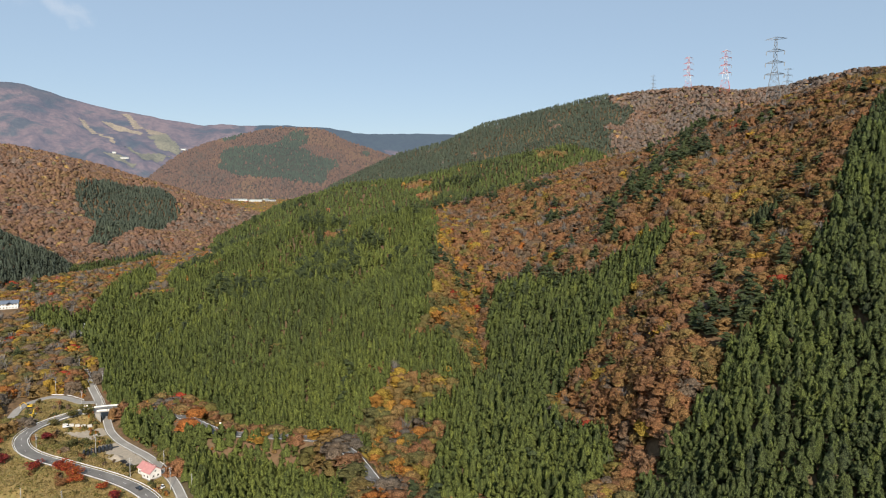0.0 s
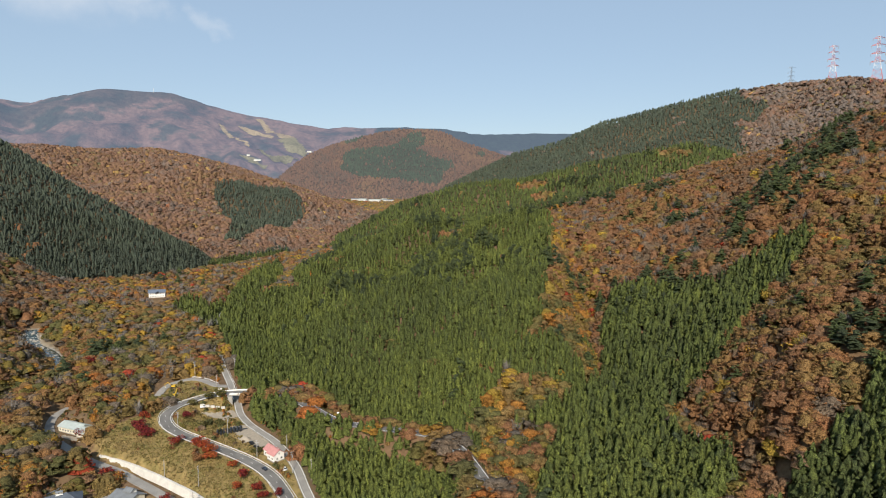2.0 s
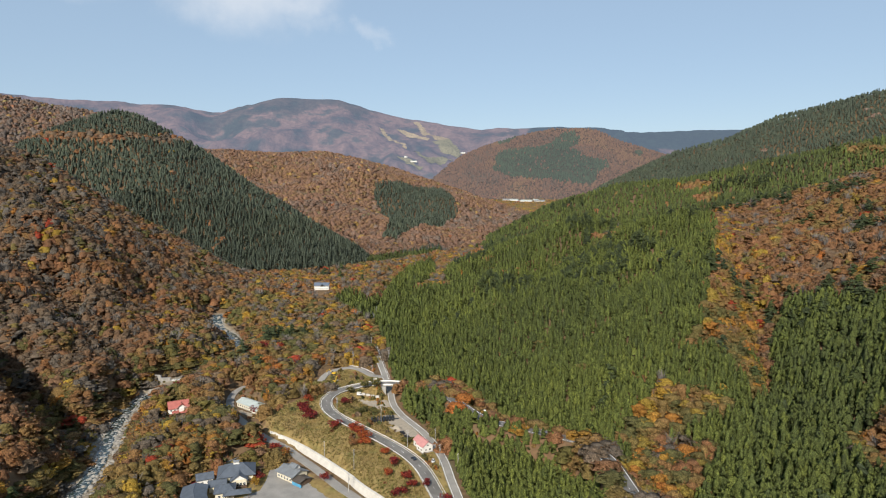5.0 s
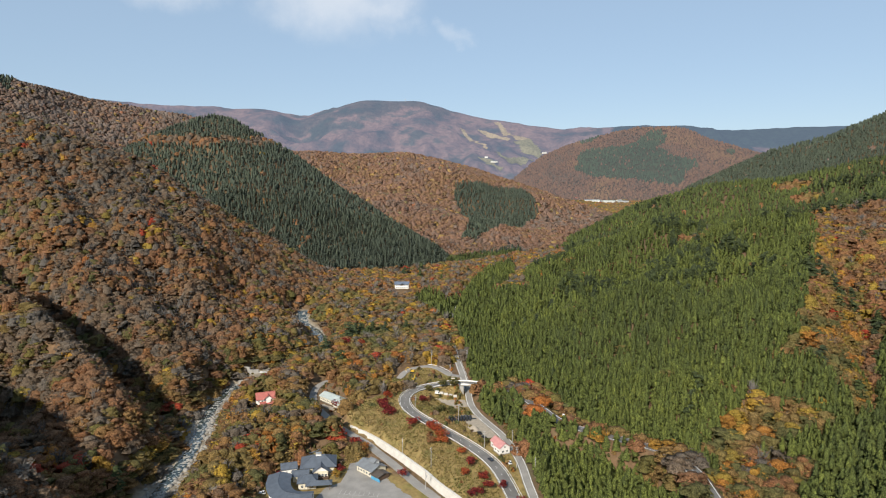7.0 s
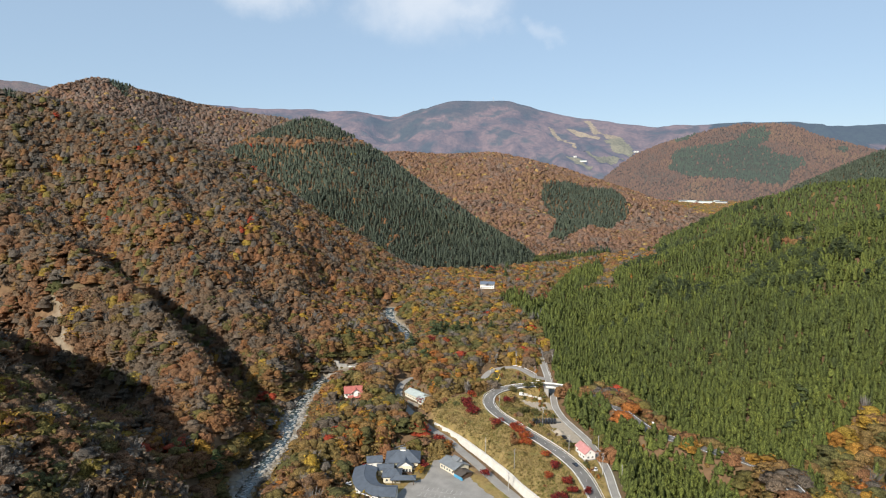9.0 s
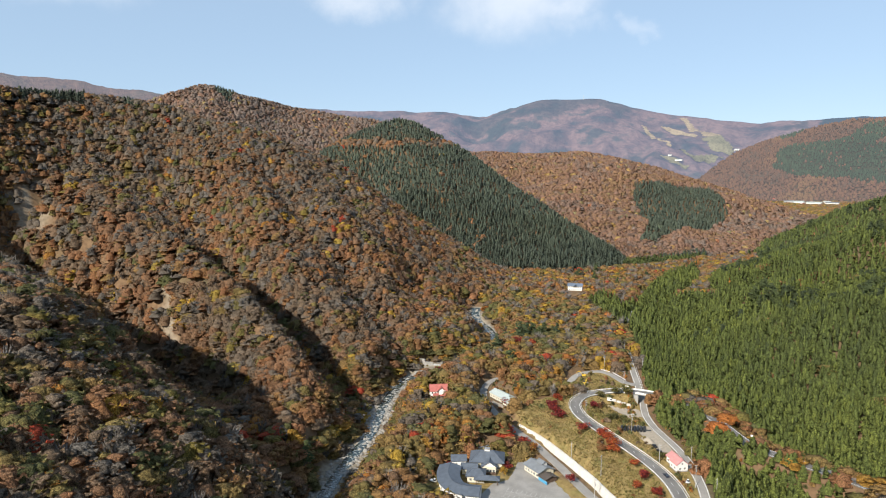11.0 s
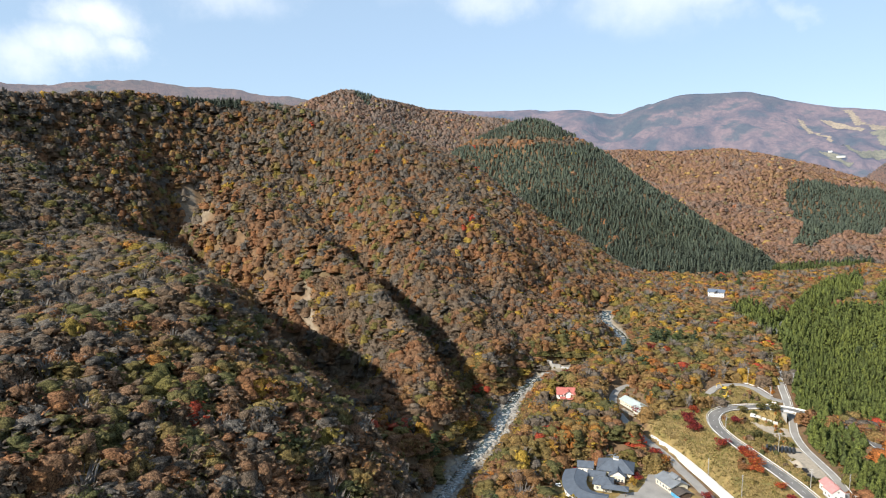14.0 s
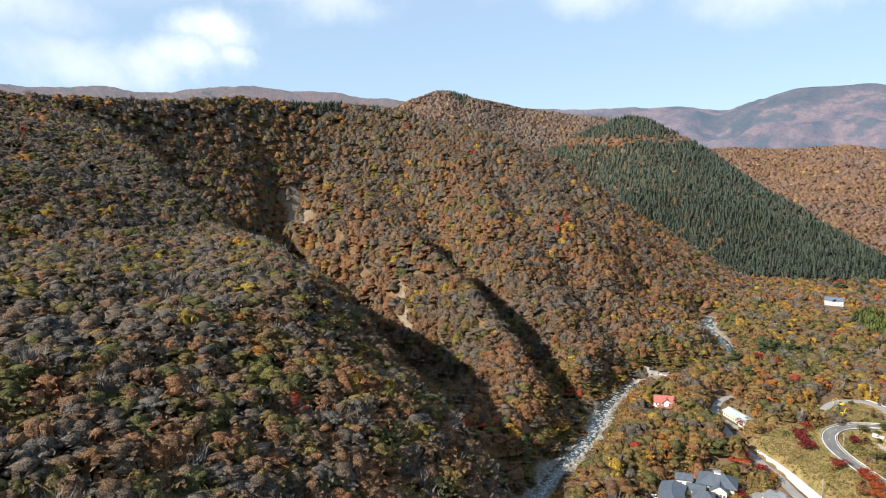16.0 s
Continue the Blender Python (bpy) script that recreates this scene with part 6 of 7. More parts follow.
ROOMS = [(-328, 302, 10), (-318, 292, 10), (-306, 281, 8), (-236, 257, 15), (-230, 228, 19), (-247, 246, 9), (-226, 242, 12), (-208, 271, 15), (-291, 333, 14), (-334, 308, 11), (-154, 319, 10), (-448, 645, 14), (-315, 374, 6), (-205, 250, 28), (-180, 258, 18), (-399, 377, 9), (-416, 372, 6),
         (-323, 298, 13), (-312, 288, 11), (-284, 325, 14), (-276, 316, 9), (-394, 368, 12), (-386, 360, 11), (-376, 350, 11), (-364, 339, 10), (-354, 329, 8), (-440, 634, 14), (-432, 623, 12), (-424, 611, 8), (-252, 268, 6), (-246, 268, 7), (-256, 277, 6), (-300, 318, 7), (-309, 329, 8), (-318, 344, 7), (-300, 345, 8), (-386, 384, 8), (-380, 394, 8), (-388, 402, 8)]


BACKDROP_RIDGES = [k for k, rg in enumerate(RIDGES) if rg.name in ("back_range", "mid_hill")]


def scatter(spacing, rmin, rmax):
    """Jittered places on the slopes that face the valley, between two distances from its middle."""
    n = int(2 * rmax / spacing)
    gx = (np.arange(n) - n / 2) * spacing
    x, y = np.meshgrid(gx, gx, indexing="ij")
    loose = 0.6
    x = (x + RNG.uniform(-loose, loose, x.shape) * spacing).ravel()
    y = (y + RNG.uniform(-loose, loose, y.shape) * spacing).ravel()
    az, r = bearing(x, y)
    k = (r > rmin) & (r < rmax) & (az > -41) & (az < 106) & ((r > 225) | (az > 58))
    x, y, r = x[k], y[k], r[k]
    h, who = land(x, y)
    k = in_sight(x, y, h) & ~np.isin(who, BACKDROP_RIDGES)
    x, y, h, who = x[k], y[k], h[k], who[k]
    # steep faces carry more trees for their plan
    steep = np.hypot(land(x + 4, y)[0] - h, land(x, y + 4)[0] - h) / 4
    more = np.where(RNG.uniform(size=len(x)) < np.clip((np.sqrt(1 + steep ** 2) - 1.06) * 1.5, 0, 0.8))[0]
    mx, my = (v[more] + spacing * RNG.uniform(-.6, .6, len(more)) for v in (x, y))
    mh, mw = land(mx, my)
    x, y, h, who = (np.concatenate(p) for p in ((x, mx), (y, my), (h, mh), (who, mw)))
    az, r = bearing(x, y)
    h2, _ = land(x * (1 + 12.0 / r), y * (1 + 12.0 / r))
    h3, _ = land(x * (1 - 40.0 / r), y * (1 - 40.0 / r))
    keep = (h2 - h > -4) | (h - h3 > 2) | (az > 55)
    near = np.where((x > -560) & (x < 40) & (y < 780))[0]
    for pts_, half_ in CLEAR:
        d, _ = near_line(x[near], y[near], pts_[::2])
        keep[near[d < half_]] = False
    d, _ = near_line(x[near], y[near], curve_points(WALL, 3))
    keep[near[d < 8]] = False
    for px, py, rad in ROOMS:
        keep &= np.hypot(x - px, y - py) > rad
    for p in ROUGH_MEADOW + [YARD, YARD_BACK]:
        keep &= ~inside(x, y, p)
    for p in SCARS:
        keep &= ~inside(x, y, p) | (RNG.uniform(size=len(x)) < 0.1)
    return x[keep], y[keep], h[keep], who[keep], r[keep]


# the sight lines from mid-valley: woods hidden behind nearer hills are left out
SIGHT_AZ, SIGHT_R = np.arange(-44, 110, 0.3), np.arange(150, 3400, 10.0)
sa, sr = np.meshgrid(np.radians(SIGHT_AZ), SIGHT_R, indexing="ij")
SIGHT = np.maximum.accumulate((land(-sr * np.sin(sa), sr * np.cos(sa))[0] + 4 - EYE[2]) / sr, axis=1)


def in_sight(x, y, z, tall=14.0):
    az, r = bearing(x, y)
    i = np.clip(((az - SIGHT_AZ[0]) / 0.3).round().astype(int), 0, len(SIGHT_AZ) - 1)
    j = np.clip(((r - 35 - SIGHT_R[0]) / 10).astype(int), 0, len(SIGHT_R) - 1)
    return (z + tall - EYE[2]) / r > SIGHT[i, j]


COVER = np.array([rg.cover for rg in RIDGES] + ["floor"])


def pick_cover(x, y, who, z):
    """1 where conifers stand, 0 where broadleaf trees do."""
    cover = COVER[who].copy()
    az, r = bearing(x, y)
    cover[(az < -18) & (r < np.interp(az + 0.25 * fractal(x, y, 25, 2), GRID_AZ, RIDGES[-1].rc))] = "cedar_young"
    patch, fine = fractal(x, y, 150, 3), fractal(x + 900, y, 45, 2)
    kind = np.isin(cover, ["cedar", "cedar_dark", "cedar_young"]).astype(int)
    kind[(cover == "orange") & (fine > 0.62)] = 1
    kind[cover == "high"] = ((az + 7 * patch + 3 * fine > -13.5) & (fine > -0.55))[cover == "high"]
    kind[(cover == "cedar") & (fine < np.where(r < 950, -0.85, -0.62))] = 0
    kind[(cover == "cedar") & (RNG.uniform(size=len(x)) < 0.02)] = 0
    kind[(cover == "red") & (fine > 0.75)] = 1
    kind[(cover == "cedar_dark") & ((fine < -0.72) | (RNG.uniform(size=len(x)) < .012))] = 0
    kind[(cover == "mid_brown") & (patch > 0.34)] = 1
    wx, wy = x + 9 * fractal(x, y + 500, 30, 2), y + 9 * fractal(x + 500, y, 30, 2)
    for p in (HILL_FOOT, PLANTED, GULLY, RED_PLOT, BAND, CLUMP):
        kind[inside(wx, wy, p)] = 1
    for px, py, rad in RUSSET_SPOTS:
        kind[np.hypot(wx - px, wy - py) < rad * (1 + .4 * fine)] = 0
    kind[inside(wx, wy, FLAME) & (fine > np.where(wy < 470, 0.12, -0.3))] = 0
    d, _ = near_line(x, y, MAIN_PTS[len(MAIN_PTS) // 2::3])
    kind[(d < 24) & (x > -190) & ~inside(x, y, PLANTED) & (fine > -0.45)] = 0
    kind[(cover == "cedar_dark") & (np.abs(z - 238 - 14 * fine) < 8) & (x < -760)] = 0
    crest = np.interp(az, GRID_AZ, LEFT_CREST)
    kind[(((az > 74.5) & (az < 80)) | ((az > 72.2) & (az < 73.4))) & (r > crest - 9) & (r < crest + 40) & (fine > -.3)] = 1
    d, _ = near_line(x, y, LOW_PTS[::3])
    kind[(d < 7) & (x > -212) & (fine > .2)] = 0
    return kind, cover


def plant(spacing, r0, r1, lod):
    x, y, z, who, r = scatter(spacing[1], r0, r1)
    kind, cover = pick_cover(x, y, who, z)
    c = kind == 1
    if lod == 0:        # old stands in the ravine and on the near slope grow wider apart
        old = inside(x, y, GULLY) | (cover == "cedar_young")
        c &= ~old | (RNG.uniform(size=len(x)) < 0.66)
    n = int(c.sum())
    if n:
        grow = (0.8, 0.95, 1.1, 1.5)[lod]
        xc, yc = x[c], y[c]
        young = inside(xc, yc, PLANTED)
        hgt = RNG.uniform(9.5, 13.5, n) * (1, 0.9, 0.85, 0.8)[lod] * (1 + 0.22 * fractal(xc, yc, 40, 2)) * max(1, grow ** 0.5) * np.where(young, 1.14, 1)
        d, _ = near_line(xc, yc, UPPER_MAIN[6::3])
        hgt = hgt * np.where(young, np.clip(d / 20, .62, 1), 1)
        old = (inside(xc, yc, GULLY) | (cover[c] == "cedar_young")) & (lod == 0)
        hgt = hgt * np.where(old, 1.2, 1)
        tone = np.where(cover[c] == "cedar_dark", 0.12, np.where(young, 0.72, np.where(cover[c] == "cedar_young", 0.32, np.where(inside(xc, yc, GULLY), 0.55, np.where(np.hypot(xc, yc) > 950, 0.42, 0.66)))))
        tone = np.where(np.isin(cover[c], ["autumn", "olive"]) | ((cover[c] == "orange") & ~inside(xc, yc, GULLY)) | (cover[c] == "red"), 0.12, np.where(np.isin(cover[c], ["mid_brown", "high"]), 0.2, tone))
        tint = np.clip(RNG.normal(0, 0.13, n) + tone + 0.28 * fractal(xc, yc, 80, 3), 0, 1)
        wid = RNG.uniform(14, 20, n) * grow * np.where(young, 1.15, np.where(old, 1.4, 1))
        # stands whose needle colour carries the painted haze
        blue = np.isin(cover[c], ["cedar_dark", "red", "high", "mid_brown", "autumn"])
        zc = z[c] - 0.5
        for w, mat, label in ((~blue, MAT_CEDAR, "dense green cedar plantation on the mountain slope"), (blue, MAT_CEDAR_HAZED, "cedar forest on the far hillsides, green lightened and blued for haze")):
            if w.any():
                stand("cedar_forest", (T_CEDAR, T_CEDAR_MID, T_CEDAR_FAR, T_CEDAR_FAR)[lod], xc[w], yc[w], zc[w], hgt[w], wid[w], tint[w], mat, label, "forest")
    x, y, z, who, r = scatter(spacing[0], r0, r1)
    kind, cover = pick_cover(x, y, who, z)
    pine = np.isin(cover, ["cedar", "orange", "floor"]) & (fractal(x + 300, y + 77, 60, 3) + RNG.normal(0, .22, len(x)) > np.where(cover == "orange", 0.52, np.where(cover == "floor", .8, 0.56)))
    for px, py, rad in PINE_SPOTS:
        pine |= np.hypot(x - px, y - py) < rad * RNG.uniform(.3, 1.1, len(x))
    pine &= ~inside(x, y, PLANTED) & (lod < 3)
    n = int(pine.sum())
    if n:
        stand("pine_trees", T_PINE, x[pine], y[pine], z[pine] - .5, RNG.uniform(12, 19, n), RNG.uniform(24, 36, n), np.clip(RNG.normal(.14, .1, n), 0, 1), MAT_CEDAR,
              "dark spreading pines scattered through the woods", "forest")
    b = (kind == 0) & ~pine
    x, y, z, cover = x[b], y[b], z[b], cover[b]
    n = len(x)
    grow = (0.98, 1.08, 1.2, 1.3)[lod]
    hgt = RNG.uniform(9, 12, n) * (1, 1.05, 0.9, 0.75)[lod]
    d, _ = near_line(x, y, rp[::2])
    hgt = np.where(d < 27, hgt * .6, hgt)
    d, _ = near_line(x, y, rp2[::2])
    hgt = np.where(d < 24, hgt * .6, hgt)
    d, _ = near_line(x, y, UPPER_MAIN[6::3])
    hgt = np.where(d < 12, hgt * .62, hgt)
    base = np.full(n, 0.36)
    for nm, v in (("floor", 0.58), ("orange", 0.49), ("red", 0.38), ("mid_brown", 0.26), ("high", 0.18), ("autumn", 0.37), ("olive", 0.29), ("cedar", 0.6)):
        base[cover == nm] = v
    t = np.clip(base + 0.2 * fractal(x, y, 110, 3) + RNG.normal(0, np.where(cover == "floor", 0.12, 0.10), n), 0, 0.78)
    t = np.where(np.isin(cover, ["autumn", "olive"]) & (RNG.uniform(size=n) < np.clip(.10 + (z - 40) / 600 + .12 * (cover == "olive"), .08, .5)), RNG.uniform(0, .16, n), t)
    t = np.where((cover == "floor") & (RNG.uniform(size=n) < .14), RNG.uniform(0.03, 0.3, n), t)
    wild = np.isin(cover, ["autumn", "olive"])
    which = RNG.uniform(size=n)
    t = np.where(wild & (which < np.where(cover == "olive", 0.24, 0.10) + 0.16 * fractal(x, y, 90, 2)), RNG.uniform(0.66, 0.82, n), t)
    rare = RNG.uniform(size=n)
    edge = inside(x, y, FLAME)
    d, _ = near_line(x, y, MAIN_PTS[len(MAIN_PTS) // 2::3])
    edge |= (d < 26) & (x > -190)
    lim = np.where(edge, 0.66, np.where(cover == "floor", 0.80, np.where(cover == "orange", 0.955, 0.965)))
    t = np.where(rare > lim, np.where(RNG.uniform(size=n) < .04, 0.97, RNG.uniform(0.80, 0.94, n)), t)
    bare = (RNG.uniform(size=n) < np.where(edge, 0.02, 0.07)) & (lod < 2)
    w = RNG.uniform(13, 20.5, n) * grow
    k = ~bare
    # far hills whose leaf colours are paled to imitate haze
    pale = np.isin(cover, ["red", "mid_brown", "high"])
    for q, mat, label in ((k & ~pale, MAT_AUTUMN, "autumn broadleaf forest in rust, orange and brown"), (k & pale, MAT_HAZED_AUTUMN, "russet broadleaf forest on the far hills, paled for haze")):
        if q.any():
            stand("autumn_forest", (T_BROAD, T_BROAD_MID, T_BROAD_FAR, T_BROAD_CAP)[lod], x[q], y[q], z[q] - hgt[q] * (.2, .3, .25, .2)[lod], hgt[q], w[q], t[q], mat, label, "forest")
    if bare.any():
        stand("bare_trees", T_BARE, x[bare], y[bare], z[bare] - .5, hgt[bare], w[bare], np.full(int(bare.sum()), .1), MAT_TWIG, "leafless grey trees among the autumn woods", "forest")


MAT_TWIG = worn("grey_twigs", (0.17, 0.155, 0.14), 0.9)
for spacing, r0, r1, lod in (((6.8, 3.45), 150, 580, 0), ((6.7, 4.4), 580, 1080, 1), ((8.8, 6.0), 1080, 1950, 2), ((10.0, 8.0), 1950, 3350, 3)):
    plant(spacing, r0, r1, lod)

# ---- grass and shrubs ----
TUFT = []
for _ in range(5):
    co, tri = [], []
    for k in range(7):
        a, l = RNG.uniform(0, 6.28), RNG.uniform(.2, .6)
        i0 = len(co)
        w = np.array([-math.sin(a), math.cos(a), 0]) * .16
        p = np.array([math.cos(a), math.sin(a), 0]) * .15
        co += [tuple(p - w), tuple(p + w), (l * math.cos(a), l * math.sin(a), RNG.uniform(.6, 1.0))]
        tri.append((i0, i0 + 1, i0 + 2))
    TUFT.append((np.array(co), np.array(tri)))
GRASS = [(0.0, (0.27, 0.195, 0.09)), (0.5, (0.21, 0.165, 0.06)), (1.0, (0.13, 0.14, 0.04))]
MAT_GRASS = foliage("dry_grass", GRASS, 0.85, 0.2)
n = 38000
x, y = RNG.uniform(-280, -100, n), RNG.uniform(200, 425, n)
ok = np.any([inside(x, y, p) for p in ROUGH_MEADOW], axis=0) & ~inside(x, y, YARD) & ~inside(x, y, YARD_BACK) & ~inside(x, y, LOT)
for pts_, half_ in CLEAR:
    d, _ = near_line(x, y, pts_[::2])
    ok &= d > half_ - 0.8
d, _ = near_line(x, y, curve_points(WALL, 2))
ok &= d > 3.2
for px, py, rad in ROOMS[3:15]:
    ok &= np.hypot(x - px, y - py) > rad * (.75 if rad < 20 else 1)
x, y = x[ok], y[ok]
z, _ = land(x, y)
n = len(x)
s = RNG.uniform(.5, 1.3, n)
stand("dry_grass", TUFT, x, y, z - .05, s, s * 1.3, np.clip(.4 + .5 * fractal(x, y, 22, 3) + RNG.normal(0, .15, n), 0, 1), MAT_GRASS, "dry golden grass on the banks", "grass")
pick = (near_line(x, y, curve_points(WALL, 2))[0] > 8) & (RNG.uniform(size=n) < np.where(inside(x, y, ISLAND) | inside(x, y, LOOP_BANK) | inside(x, y, INN_YARD), 0.035, 0.009))
x, y, z = x[pick], y[pick], z[pick]
n = len(x)
s = RNG.uniform(1.5, 4.0, n)
stand("shrubs", T_BROAD_MID, x, y, z - .4, s, s * RNG.uniform(1.0, 1.6, n), RNG.choice([.3, .5, .72, .8, .82], n), MAT_AUTUMN, "olive and russet shrubs on the banks", "shrubs")

# low growth in the clearings before the houses and the weir
n = 4200
x, y = RNG.uniform(-440, -230, n), RNG.uniform(235, 420, n)
ok = np.any([np.hypot(x - a, y - b) < c + 2 for a, b, c in ROOMS[8:] + ROOMS[:3]], axis=0)
for a, b, c in ((-291, 333, 14), (-334, 308, 8.5), (-315, 374, 4), (-400, 376, 9), (-412, 377, 8)):
    ok &= np.hypot(x - a, y - b) > c
for pts_, half_ in CLEAR:
    d, _ = near_line(x, y, pts_[::2])
    ok &= d > half_ - 1.5
x, y = x[ok], y[ok]
z, _ = land(x, y)
n = len(x)
s = RNG.uniform(1.0, 2.8, n)
stand("undergrowth", T_BROAD_MID, x, y, z - .4, s, s * RNG.uniform(1.1, 1.8, n), RNG.choice([.2, .45, .6, .72, .8], n), MAT_AUTUMN, "low russet and olive undergrowth in the clearings", "shrubs")

# growth on the steep river banks round the weir
bank = np.concatenate([rp[len(rp) // 3:], rp2[:len(rp2) // 2]])
k = RNG.randint(0, len(bank), 1500)
x, y = bank[k, 0] + RNG.uniform(-34, 34, 1500), bank[k, 1] + RNG.uniform(-34, 34, 1500)
d, _ = near_line(x, y, np.concatenate([rp, rp2]))
ok = (d > np.where(y < 372, 14.5, 10)) & (np.hypot(x + 400, y - 376) > 15) & (np.hypot(x + 334, y - 307) > 14) & (np.hypot(x + 385, y - 358) > 15)
x, y = x[ok], y[ok]
z, _ = land(x, y)
n = len(x)
s = RNG.uniform(2.2, 5.5, n)
stand("bank_shrubs", T_BROAD_MID, x, y, z - .6, s, s * RNG.uniform(1.2, 1.9, n), RNG.choice([.1, .25, .5, .65, .72, .8, .82], n), MAT_AUTUMN, "russet and olive shrubs on the river banks", "shrubs")

k = RNG.randint(0, len(LOW_PTS) // 2, 420)
off = RNG.choice([-1, 1], 420) * RNG.uniform(6.0, 10.5, 420)
x, y = LOW_PTS[k, 0] + sides(LOW_PTS)[k, 0] * off, LOW_PTS[k, 1] + sides(LOW_PTS)[k, 1] * off
ok = ~inside(x, y, YARD) & (np.hypot(x + 154, y - 319) > 10)
for pts_, half_ in CLEAR[:1] + CLEAR[4:]:
    d, _ = near_line(x, y, pts_[::2])
    ok &= d > half_ - 1.5
x, y = x[ok], y[ok]
z, _ = land(x, y)
n = len(x)
s = RNG.uniform(1.2, 3.0, n)
stand("roadside_shrubs", T_BROAD_MID, x, y, z - .4, s, s * RNG.uniform(1.0, 1.6, n), RNG.choice([.45, .6, .72, .8, .82, .93], n), MAT_AUTUMN, "olive and russet shrubs along the narrow road", "shrubs")

# growth that closes the verge of the upper road
n = 1500
x, y = RNG.uniform(-195, -15, n), RNG.uniform(250, 395, n)
d, _ = near_line(x, y, UPPER_MAIN)
d2, _ = near_line(x, y, LOW_PTS)
ok = (d > 7.5) & (d < 26) & (d2 > 6) & ~inside(x, y, YARD)
x, y = x[ok], y[ok]
z, _ = land(x, y)
n = len(x)
s = RNG.uniform(1.2, 2.6, n)
stand("verge_shrubs", T_BROAD_MID, x, y, z - .4, s, s * RNG.uniform(1.3, 2.0, n), RNG.choice([.3, .5, .6, .72, .8, .8, .82, .86, .93], n), MAT_AUTUMN, "olive and orange shrubs along the forest road", "shrubs")

# ---- distant mountains ----


def haze_glow_material(name, stops, scale, lift, dark=None):
    """Far woods and runs; an even surface emission imitates kilometres of bright air."""
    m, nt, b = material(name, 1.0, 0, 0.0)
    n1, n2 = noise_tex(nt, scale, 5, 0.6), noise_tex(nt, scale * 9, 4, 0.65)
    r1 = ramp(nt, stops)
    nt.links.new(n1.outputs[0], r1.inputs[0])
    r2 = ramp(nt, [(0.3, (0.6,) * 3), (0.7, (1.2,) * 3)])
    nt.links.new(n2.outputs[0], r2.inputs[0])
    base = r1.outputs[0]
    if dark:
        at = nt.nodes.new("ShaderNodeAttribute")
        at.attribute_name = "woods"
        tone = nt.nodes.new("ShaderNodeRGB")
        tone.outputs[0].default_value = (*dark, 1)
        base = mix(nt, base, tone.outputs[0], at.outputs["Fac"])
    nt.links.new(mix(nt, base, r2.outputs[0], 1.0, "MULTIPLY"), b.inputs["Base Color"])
    # painted haze: the slope itself glows evenly, with no lamp
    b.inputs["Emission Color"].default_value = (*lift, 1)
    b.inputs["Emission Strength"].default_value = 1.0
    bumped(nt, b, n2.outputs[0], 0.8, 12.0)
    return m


def haze_glow_leaves(name, stops, lift):
    """Crowns of the far woods, tinted tree by tree; their emission paints the haze."""
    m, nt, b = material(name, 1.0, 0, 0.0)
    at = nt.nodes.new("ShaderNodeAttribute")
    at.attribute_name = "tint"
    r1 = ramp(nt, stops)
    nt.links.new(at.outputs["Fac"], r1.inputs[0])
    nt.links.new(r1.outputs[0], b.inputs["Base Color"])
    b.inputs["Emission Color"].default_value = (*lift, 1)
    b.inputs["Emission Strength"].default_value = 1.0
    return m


M_FAR = haze_glow_material("distant_woods_haze_glow", [(0.36, (0.028, 0.034, 0.032)), (0.46, (0.07, 0.05, 0.045)), (0.56, (0.12, 0.078, 0.066)), (0.66, (0.04, 0.042, 0.036))], 0.0045, (0.076, 0.098, 0.150), (0.016, 0.026, 0.02))
M_SKI = haze_glow_material("distant_ski_run_haze_glow", [(0.3, (0.20, 0.16, 0.11)), (0.7, (0.28, 0.225, 0.155))], 0.01, (0.05, 0.065, 0.09))
M_SKI_GREEN = haze_glow_material("distant_pasture_haze_glow", [(0.3, (0.125, 0.12, 0.08)), (0.7, (0.18, 0.165, 0.11))], 0.01, (0.05, 0.065, 0.09))


def far_height(x, y):
    az, r = bearing(x, y)
    folds = 1 - 2.2 * np.abs(fractal(x * .8 + y * .25, y * .45 - x * .1, 330, 4))
    return FAR.height(az, r, x, y) + (12 * fractal(x, y, 120, 4) + 62 * folds) * np.clip((4150 - r) / 500, 0, 1) * np.clip((r - 3150) / 200, 0, 1)


az_ = np.radians(np.arange(-12, 112, 0.18))
r_ = np.arange(3050, 4760, 24.0)
A_, R_ = np.meshgrid(az_, r_, indexing="ij")
X_, Y_ = -R_ * np.sin(A_), R_ * np.cos(A_)
Z_ = far_height(X_, Y_)
i = np.arange(X_.size).reshape(X_.shape)
q = np.stack([i[:-1, :-1], i[1:, :-1], i[1:, 1:], i[:-1, 1:]], -1).reshape(-1, 4)
AZ_ = np.degrees(A_) + 0.6 * fractal(X_, Y_, 200, 3)
WOODS_ = np.where((AZ_ < 16.5) & ~((AZ_ > 2.3) & (AZ_ < 5.4) & (R_ < 4000)), 1.0, (fractal(X_ + 400, Y_, 300, 4) > 0.38) * 0.6)
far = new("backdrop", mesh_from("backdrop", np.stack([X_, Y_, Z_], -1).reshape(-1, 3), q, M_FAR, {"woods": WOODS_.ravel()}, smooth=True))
tagged(far, "hazy blue-brown mountain range at the head of the valley", "mountains", kind="structure")


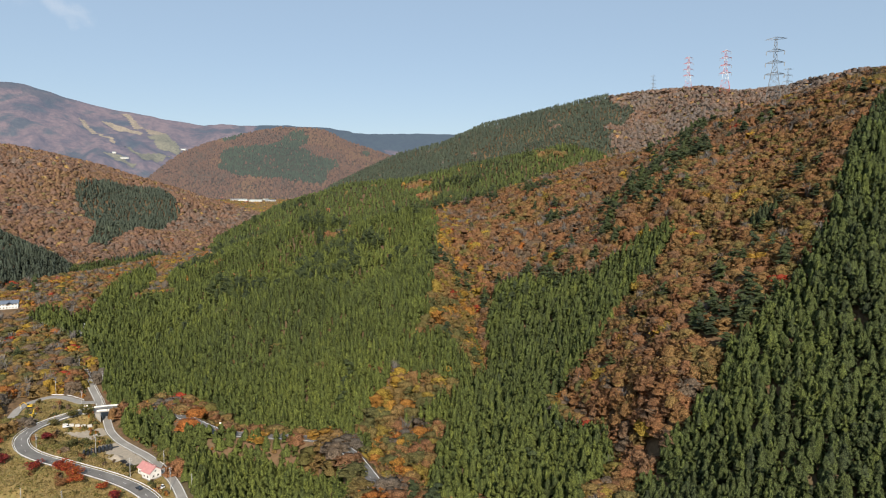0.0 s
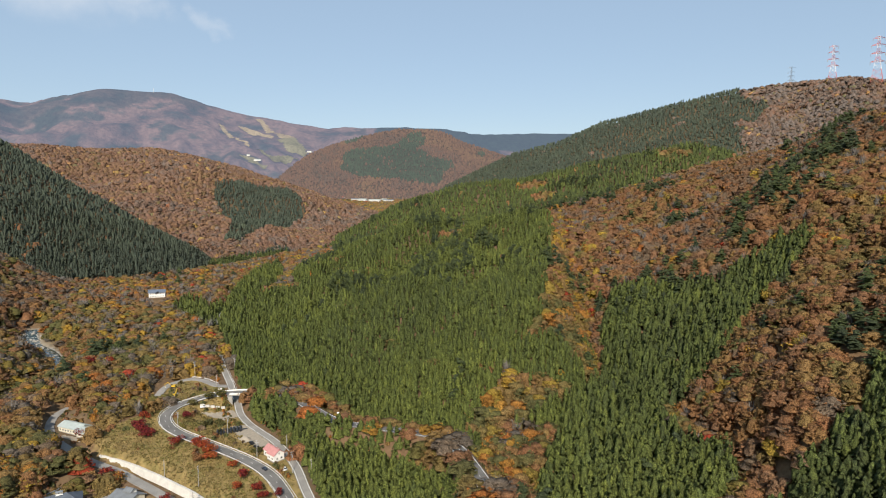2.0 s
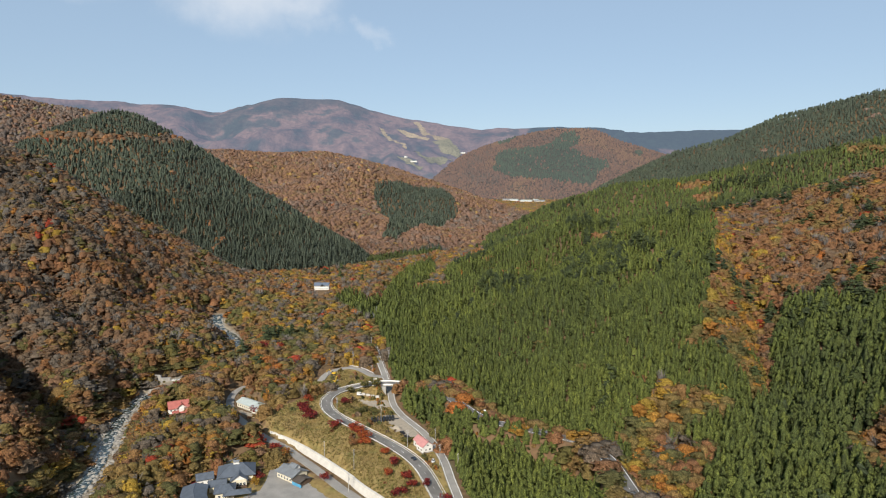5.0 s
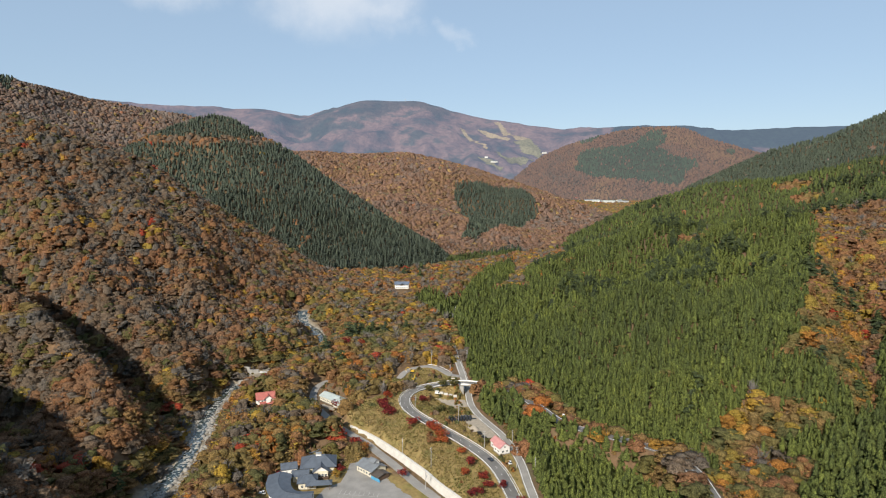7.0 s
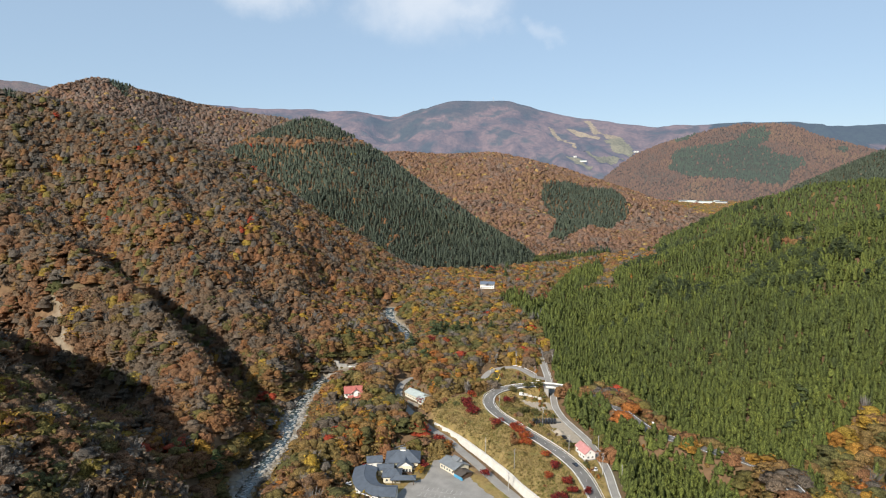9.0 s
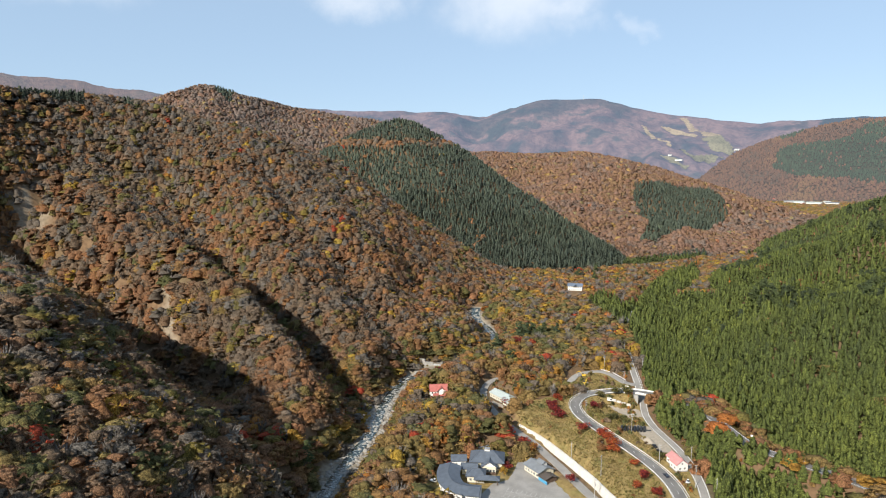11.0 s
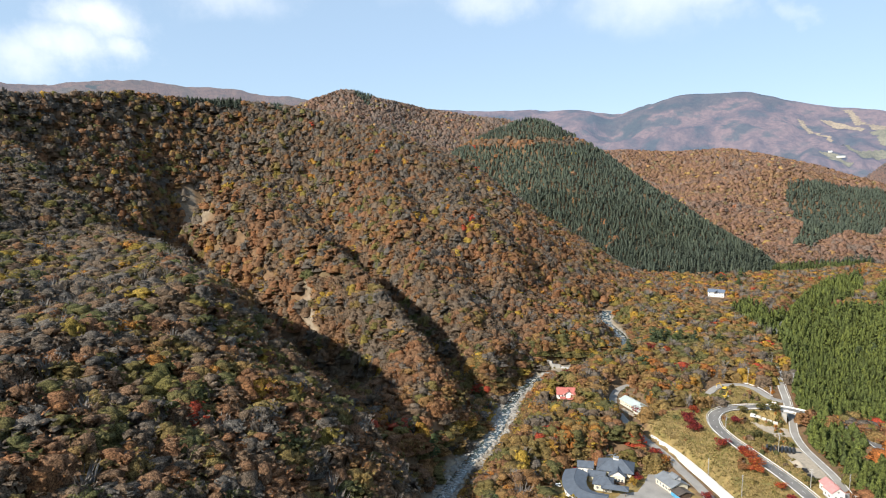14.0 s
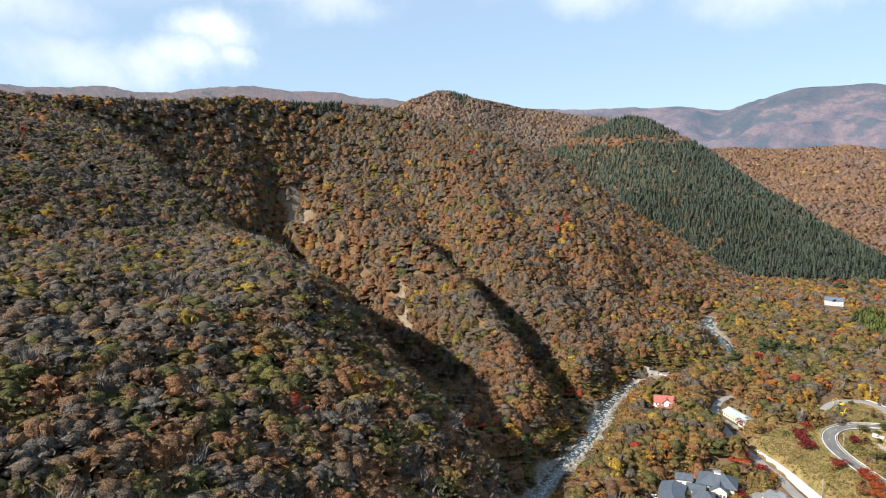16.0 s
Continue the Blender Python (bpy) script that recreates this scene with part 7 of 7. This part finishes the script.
def backdrop_hill(ridge, az0, az1, r0, r1, mat, label, plot):
    A, R = np.meshgrid(np.radians(np.arange(az0, az1, 0.13)), np.arange(r0, r1, 14.0), indexing="ij")
    X, Y = (-R * np.sin(A)).ravel(), (R * np.cos(A)).ravel()
    az, r = bearing(X, Y)
    Z = ridge.height(az, r, X, Y) + 4 + 5.0 * fractal(X, Y, 24, 3)
    wx, wy = X + 30 * fractal(X, Y, 70, 3), Y + 40 * fractal(X + 99, Y, 70, 3)
    woods = inside(wx, wy, plot).astype(float) if plot else (fractal(X, Y, 240, 4) > .55).astype(float)
    i = np.arange(X.size).reshape(A.shape)
    q = np.stack([i[:-1, :-1], i[1:, :-1], i[1:, 1:], i[:-1, 1:]], -1).reshape(-1, 4)
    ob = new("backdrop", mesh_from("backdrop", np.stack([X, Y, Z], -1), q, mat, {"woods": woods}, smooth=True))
    tagged(ob, label, "mountains", kind="structure")


HILL = {rg.name: rg for rg in RIDGES}
M_BACK = haze_glow_material("brown_woods_haze_glow", [(0.35, (0.07, 0.05, 0.036)), (0.5, (0.10, 0.062, 0.045)), (0.65, (0.065, 0.055, 0.038))], 0.006, (0.074, 0.088, 0.120), (0.02, 0.032, 0.024))
M_MID = haze_glow_material("russet_woods_haze_glow", [(0.36, (0.035, 0.032, 0.022)), (0.46, (0.06, 0.036, 0.024)), (0.55, (0.075, 0.038, 0.025)), (0.66, (0.04, 0.034, 0.022))], 0.009, (0.068, 0.066, 0.068), (0.018, 0.028, 0.018))
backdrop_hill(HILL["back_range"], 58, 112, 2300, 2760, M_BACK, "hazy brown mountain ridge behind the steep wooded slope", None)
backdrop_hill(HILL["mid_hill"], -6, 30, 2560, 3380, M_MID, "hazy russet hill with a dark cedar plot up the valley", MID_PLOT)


# woods of the far russet hill
T_FAR_CAP = [(np.array(c), np.array(t)) for c, t in (dome(RNG, 4, ((0.62, 0.05), (0.5, 0.6))) for _ in range(8))]
n = 15000
a_, r_ = np.radians(RNG.uniform(-2, 27, n)), RNG.uniform(2560, 3260, n)
x, y = -r_ * np.sin(a_), r_ * np.cos(a_)
az_, _ = bearing(x, y)
z = HILL["mid_hill"].height(az_, r_, x, y) + 4
ok = z > floor_level(az_, r_) + 4
x, y, z = x[ok], y[ok], z[ok]
dark = inside(x + 30 * fractal(x, y, 70, 3), y + 40 * fractal(x + 99, y, 70, 3), MID_PLOT) | (fractal(x + 40, y, 160, 3) > .62)
dark &= RNG.uniform(size=len(x)) < .93
n = len(x)
tone = np.clip(.5 + .55 * fractal(x, y, 130, 3) + RNG.normal(0, .16, n), 0, 1)
M_FAR_RUSSET = haze_glow_leaves("russet_leaves_haze_glow", [(0.0, (0.045, 0.036, 0.029)), (0.5, (0.078, 0.040, 0.027)), (1.0, (0.10, 0.060, 0.032))], (0.070, 0.066, 0.068))
M_FAR_CEDAR = haze_glow_leaves("cedar_needles_haze_glow", [(0.0, (0.016, 0.026, 0.018)), (1.0, (0.03, 0.042, 0.026))], (0.058, 0.068, 0.068))
tall = RNG.uniform(9, 15, n)
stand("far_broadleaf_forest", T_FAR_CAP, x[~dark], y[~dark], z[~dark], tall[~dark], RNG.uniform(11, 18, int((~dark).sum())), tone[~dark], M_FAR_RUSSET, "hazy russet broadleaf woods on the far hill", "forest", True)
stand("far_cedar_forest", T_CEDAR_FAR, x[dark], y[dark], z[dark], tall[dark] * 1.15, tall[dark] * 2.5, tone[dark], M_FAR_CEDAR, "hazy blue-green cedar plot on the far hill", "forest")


def drape(name, poly, mat, label, step=14.0):
    """A patch that lies on the far slopes."""
    p = np.array(poly, float)
    gx = np.arange(p[:, 0].min(), p[:, 0].max() + step, step)
    gy = np.arange(p[:, 1].min(), p[:, 1].max() + step, step)
    X, Y = np.meshgrid(gx, gy, indexing="ij")
    co = np.stack([X, Y, far_height(X, Y) + 5], -1).reshape(-1, 3)
    i = np.arange(X.size).reshape(X.shape)
    q = np.stack([i[:-1, :-1], i[1:, :-1], i[1:, 1:], i[:-1, 1:]], -1).reshape(-1, 4)
    c = co[q].mean(1)
    q = q[inside(c[:, 0], c[:, 1], poly)]
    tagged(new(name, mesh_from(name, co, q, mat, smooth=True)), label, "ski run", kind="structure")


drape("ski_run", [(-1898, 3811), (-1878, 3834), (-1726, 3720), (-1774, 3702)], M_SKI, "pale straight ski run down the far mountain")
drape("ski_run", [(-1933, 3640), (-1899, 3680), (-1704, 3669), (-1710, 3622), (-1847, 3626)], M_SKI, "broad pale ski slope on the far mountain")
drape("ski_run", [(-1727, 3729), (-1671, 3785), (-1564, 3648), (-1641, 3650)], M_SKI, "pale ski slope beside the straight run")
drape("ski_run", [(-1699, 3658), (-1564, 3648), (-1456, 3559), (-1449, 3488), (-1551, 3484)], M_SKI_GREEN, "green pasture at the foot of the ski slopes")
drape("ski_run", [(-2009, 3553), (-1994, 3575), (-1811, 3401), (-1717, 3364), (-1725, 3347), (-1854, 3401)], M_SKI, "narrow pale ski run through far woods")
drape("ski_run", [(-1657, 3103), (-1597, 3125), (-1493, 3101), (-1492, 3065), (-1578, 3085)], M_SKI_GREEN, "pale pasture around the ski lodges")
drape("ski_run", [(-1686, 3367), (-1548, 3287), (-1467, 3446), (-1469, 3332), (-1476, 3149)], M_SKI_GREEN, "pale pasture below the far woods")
for x, y, w in ((-1438, 3549, 26), (-1550, 3113, 34), (-1607, 3129, 16)):
    far_building("ski_lodge", x, y, w, 11, 6, 20, M_PALE_ROOF, "white lodge at the foot of the ski slopes", float(far_height(np.array([x]), np.array([y]))[0]) + 6)
x, y = on_ray(34.4, 4290)
mast = thing("summit_mast", "thin radio mast on the far summit", "mast", pose(x, y, float(far_height(np.array([x]), np.array([y]))[0]) - 3))
part("shaft", Geo().rod((0, 0, 0), (0, 0, 34), 1.3, .6, 5), M_STEEL, mast)

# grid of concrete beams on the cut slope
(ax, ay), (bx, by), (cx, cy), (dx, dy) = NET
g = Geo()
def net_point(u, v):
    px = (ax + (bx - ax) * u) * (1 - v) + (dx + (cx - dx) * u) * v
    py = (ay + (by - ay) * u) * (1 - v) + (dy + (cy - dy) * u) * v
    return Vector((px, py, ground_at(px, py) + 2.2))
for k in range(10):
    for m in range(6):
        g.rod(net_point(k / 9, m / 5), net_point(min(1, (k + 1) / 9), m / 5), .35, None, 4)
        if m < 5:
            g.rod(net_point(k / 9, m / 5), net_point(k / 9, (m + 1) / 5), .35, None, 4)
tagged(new("slope_grid", g.mesh("slope_grid", M_CONCRETE_OLD)), "grey concrete beam grid holding the cut slope", "slope works", kind="structure")
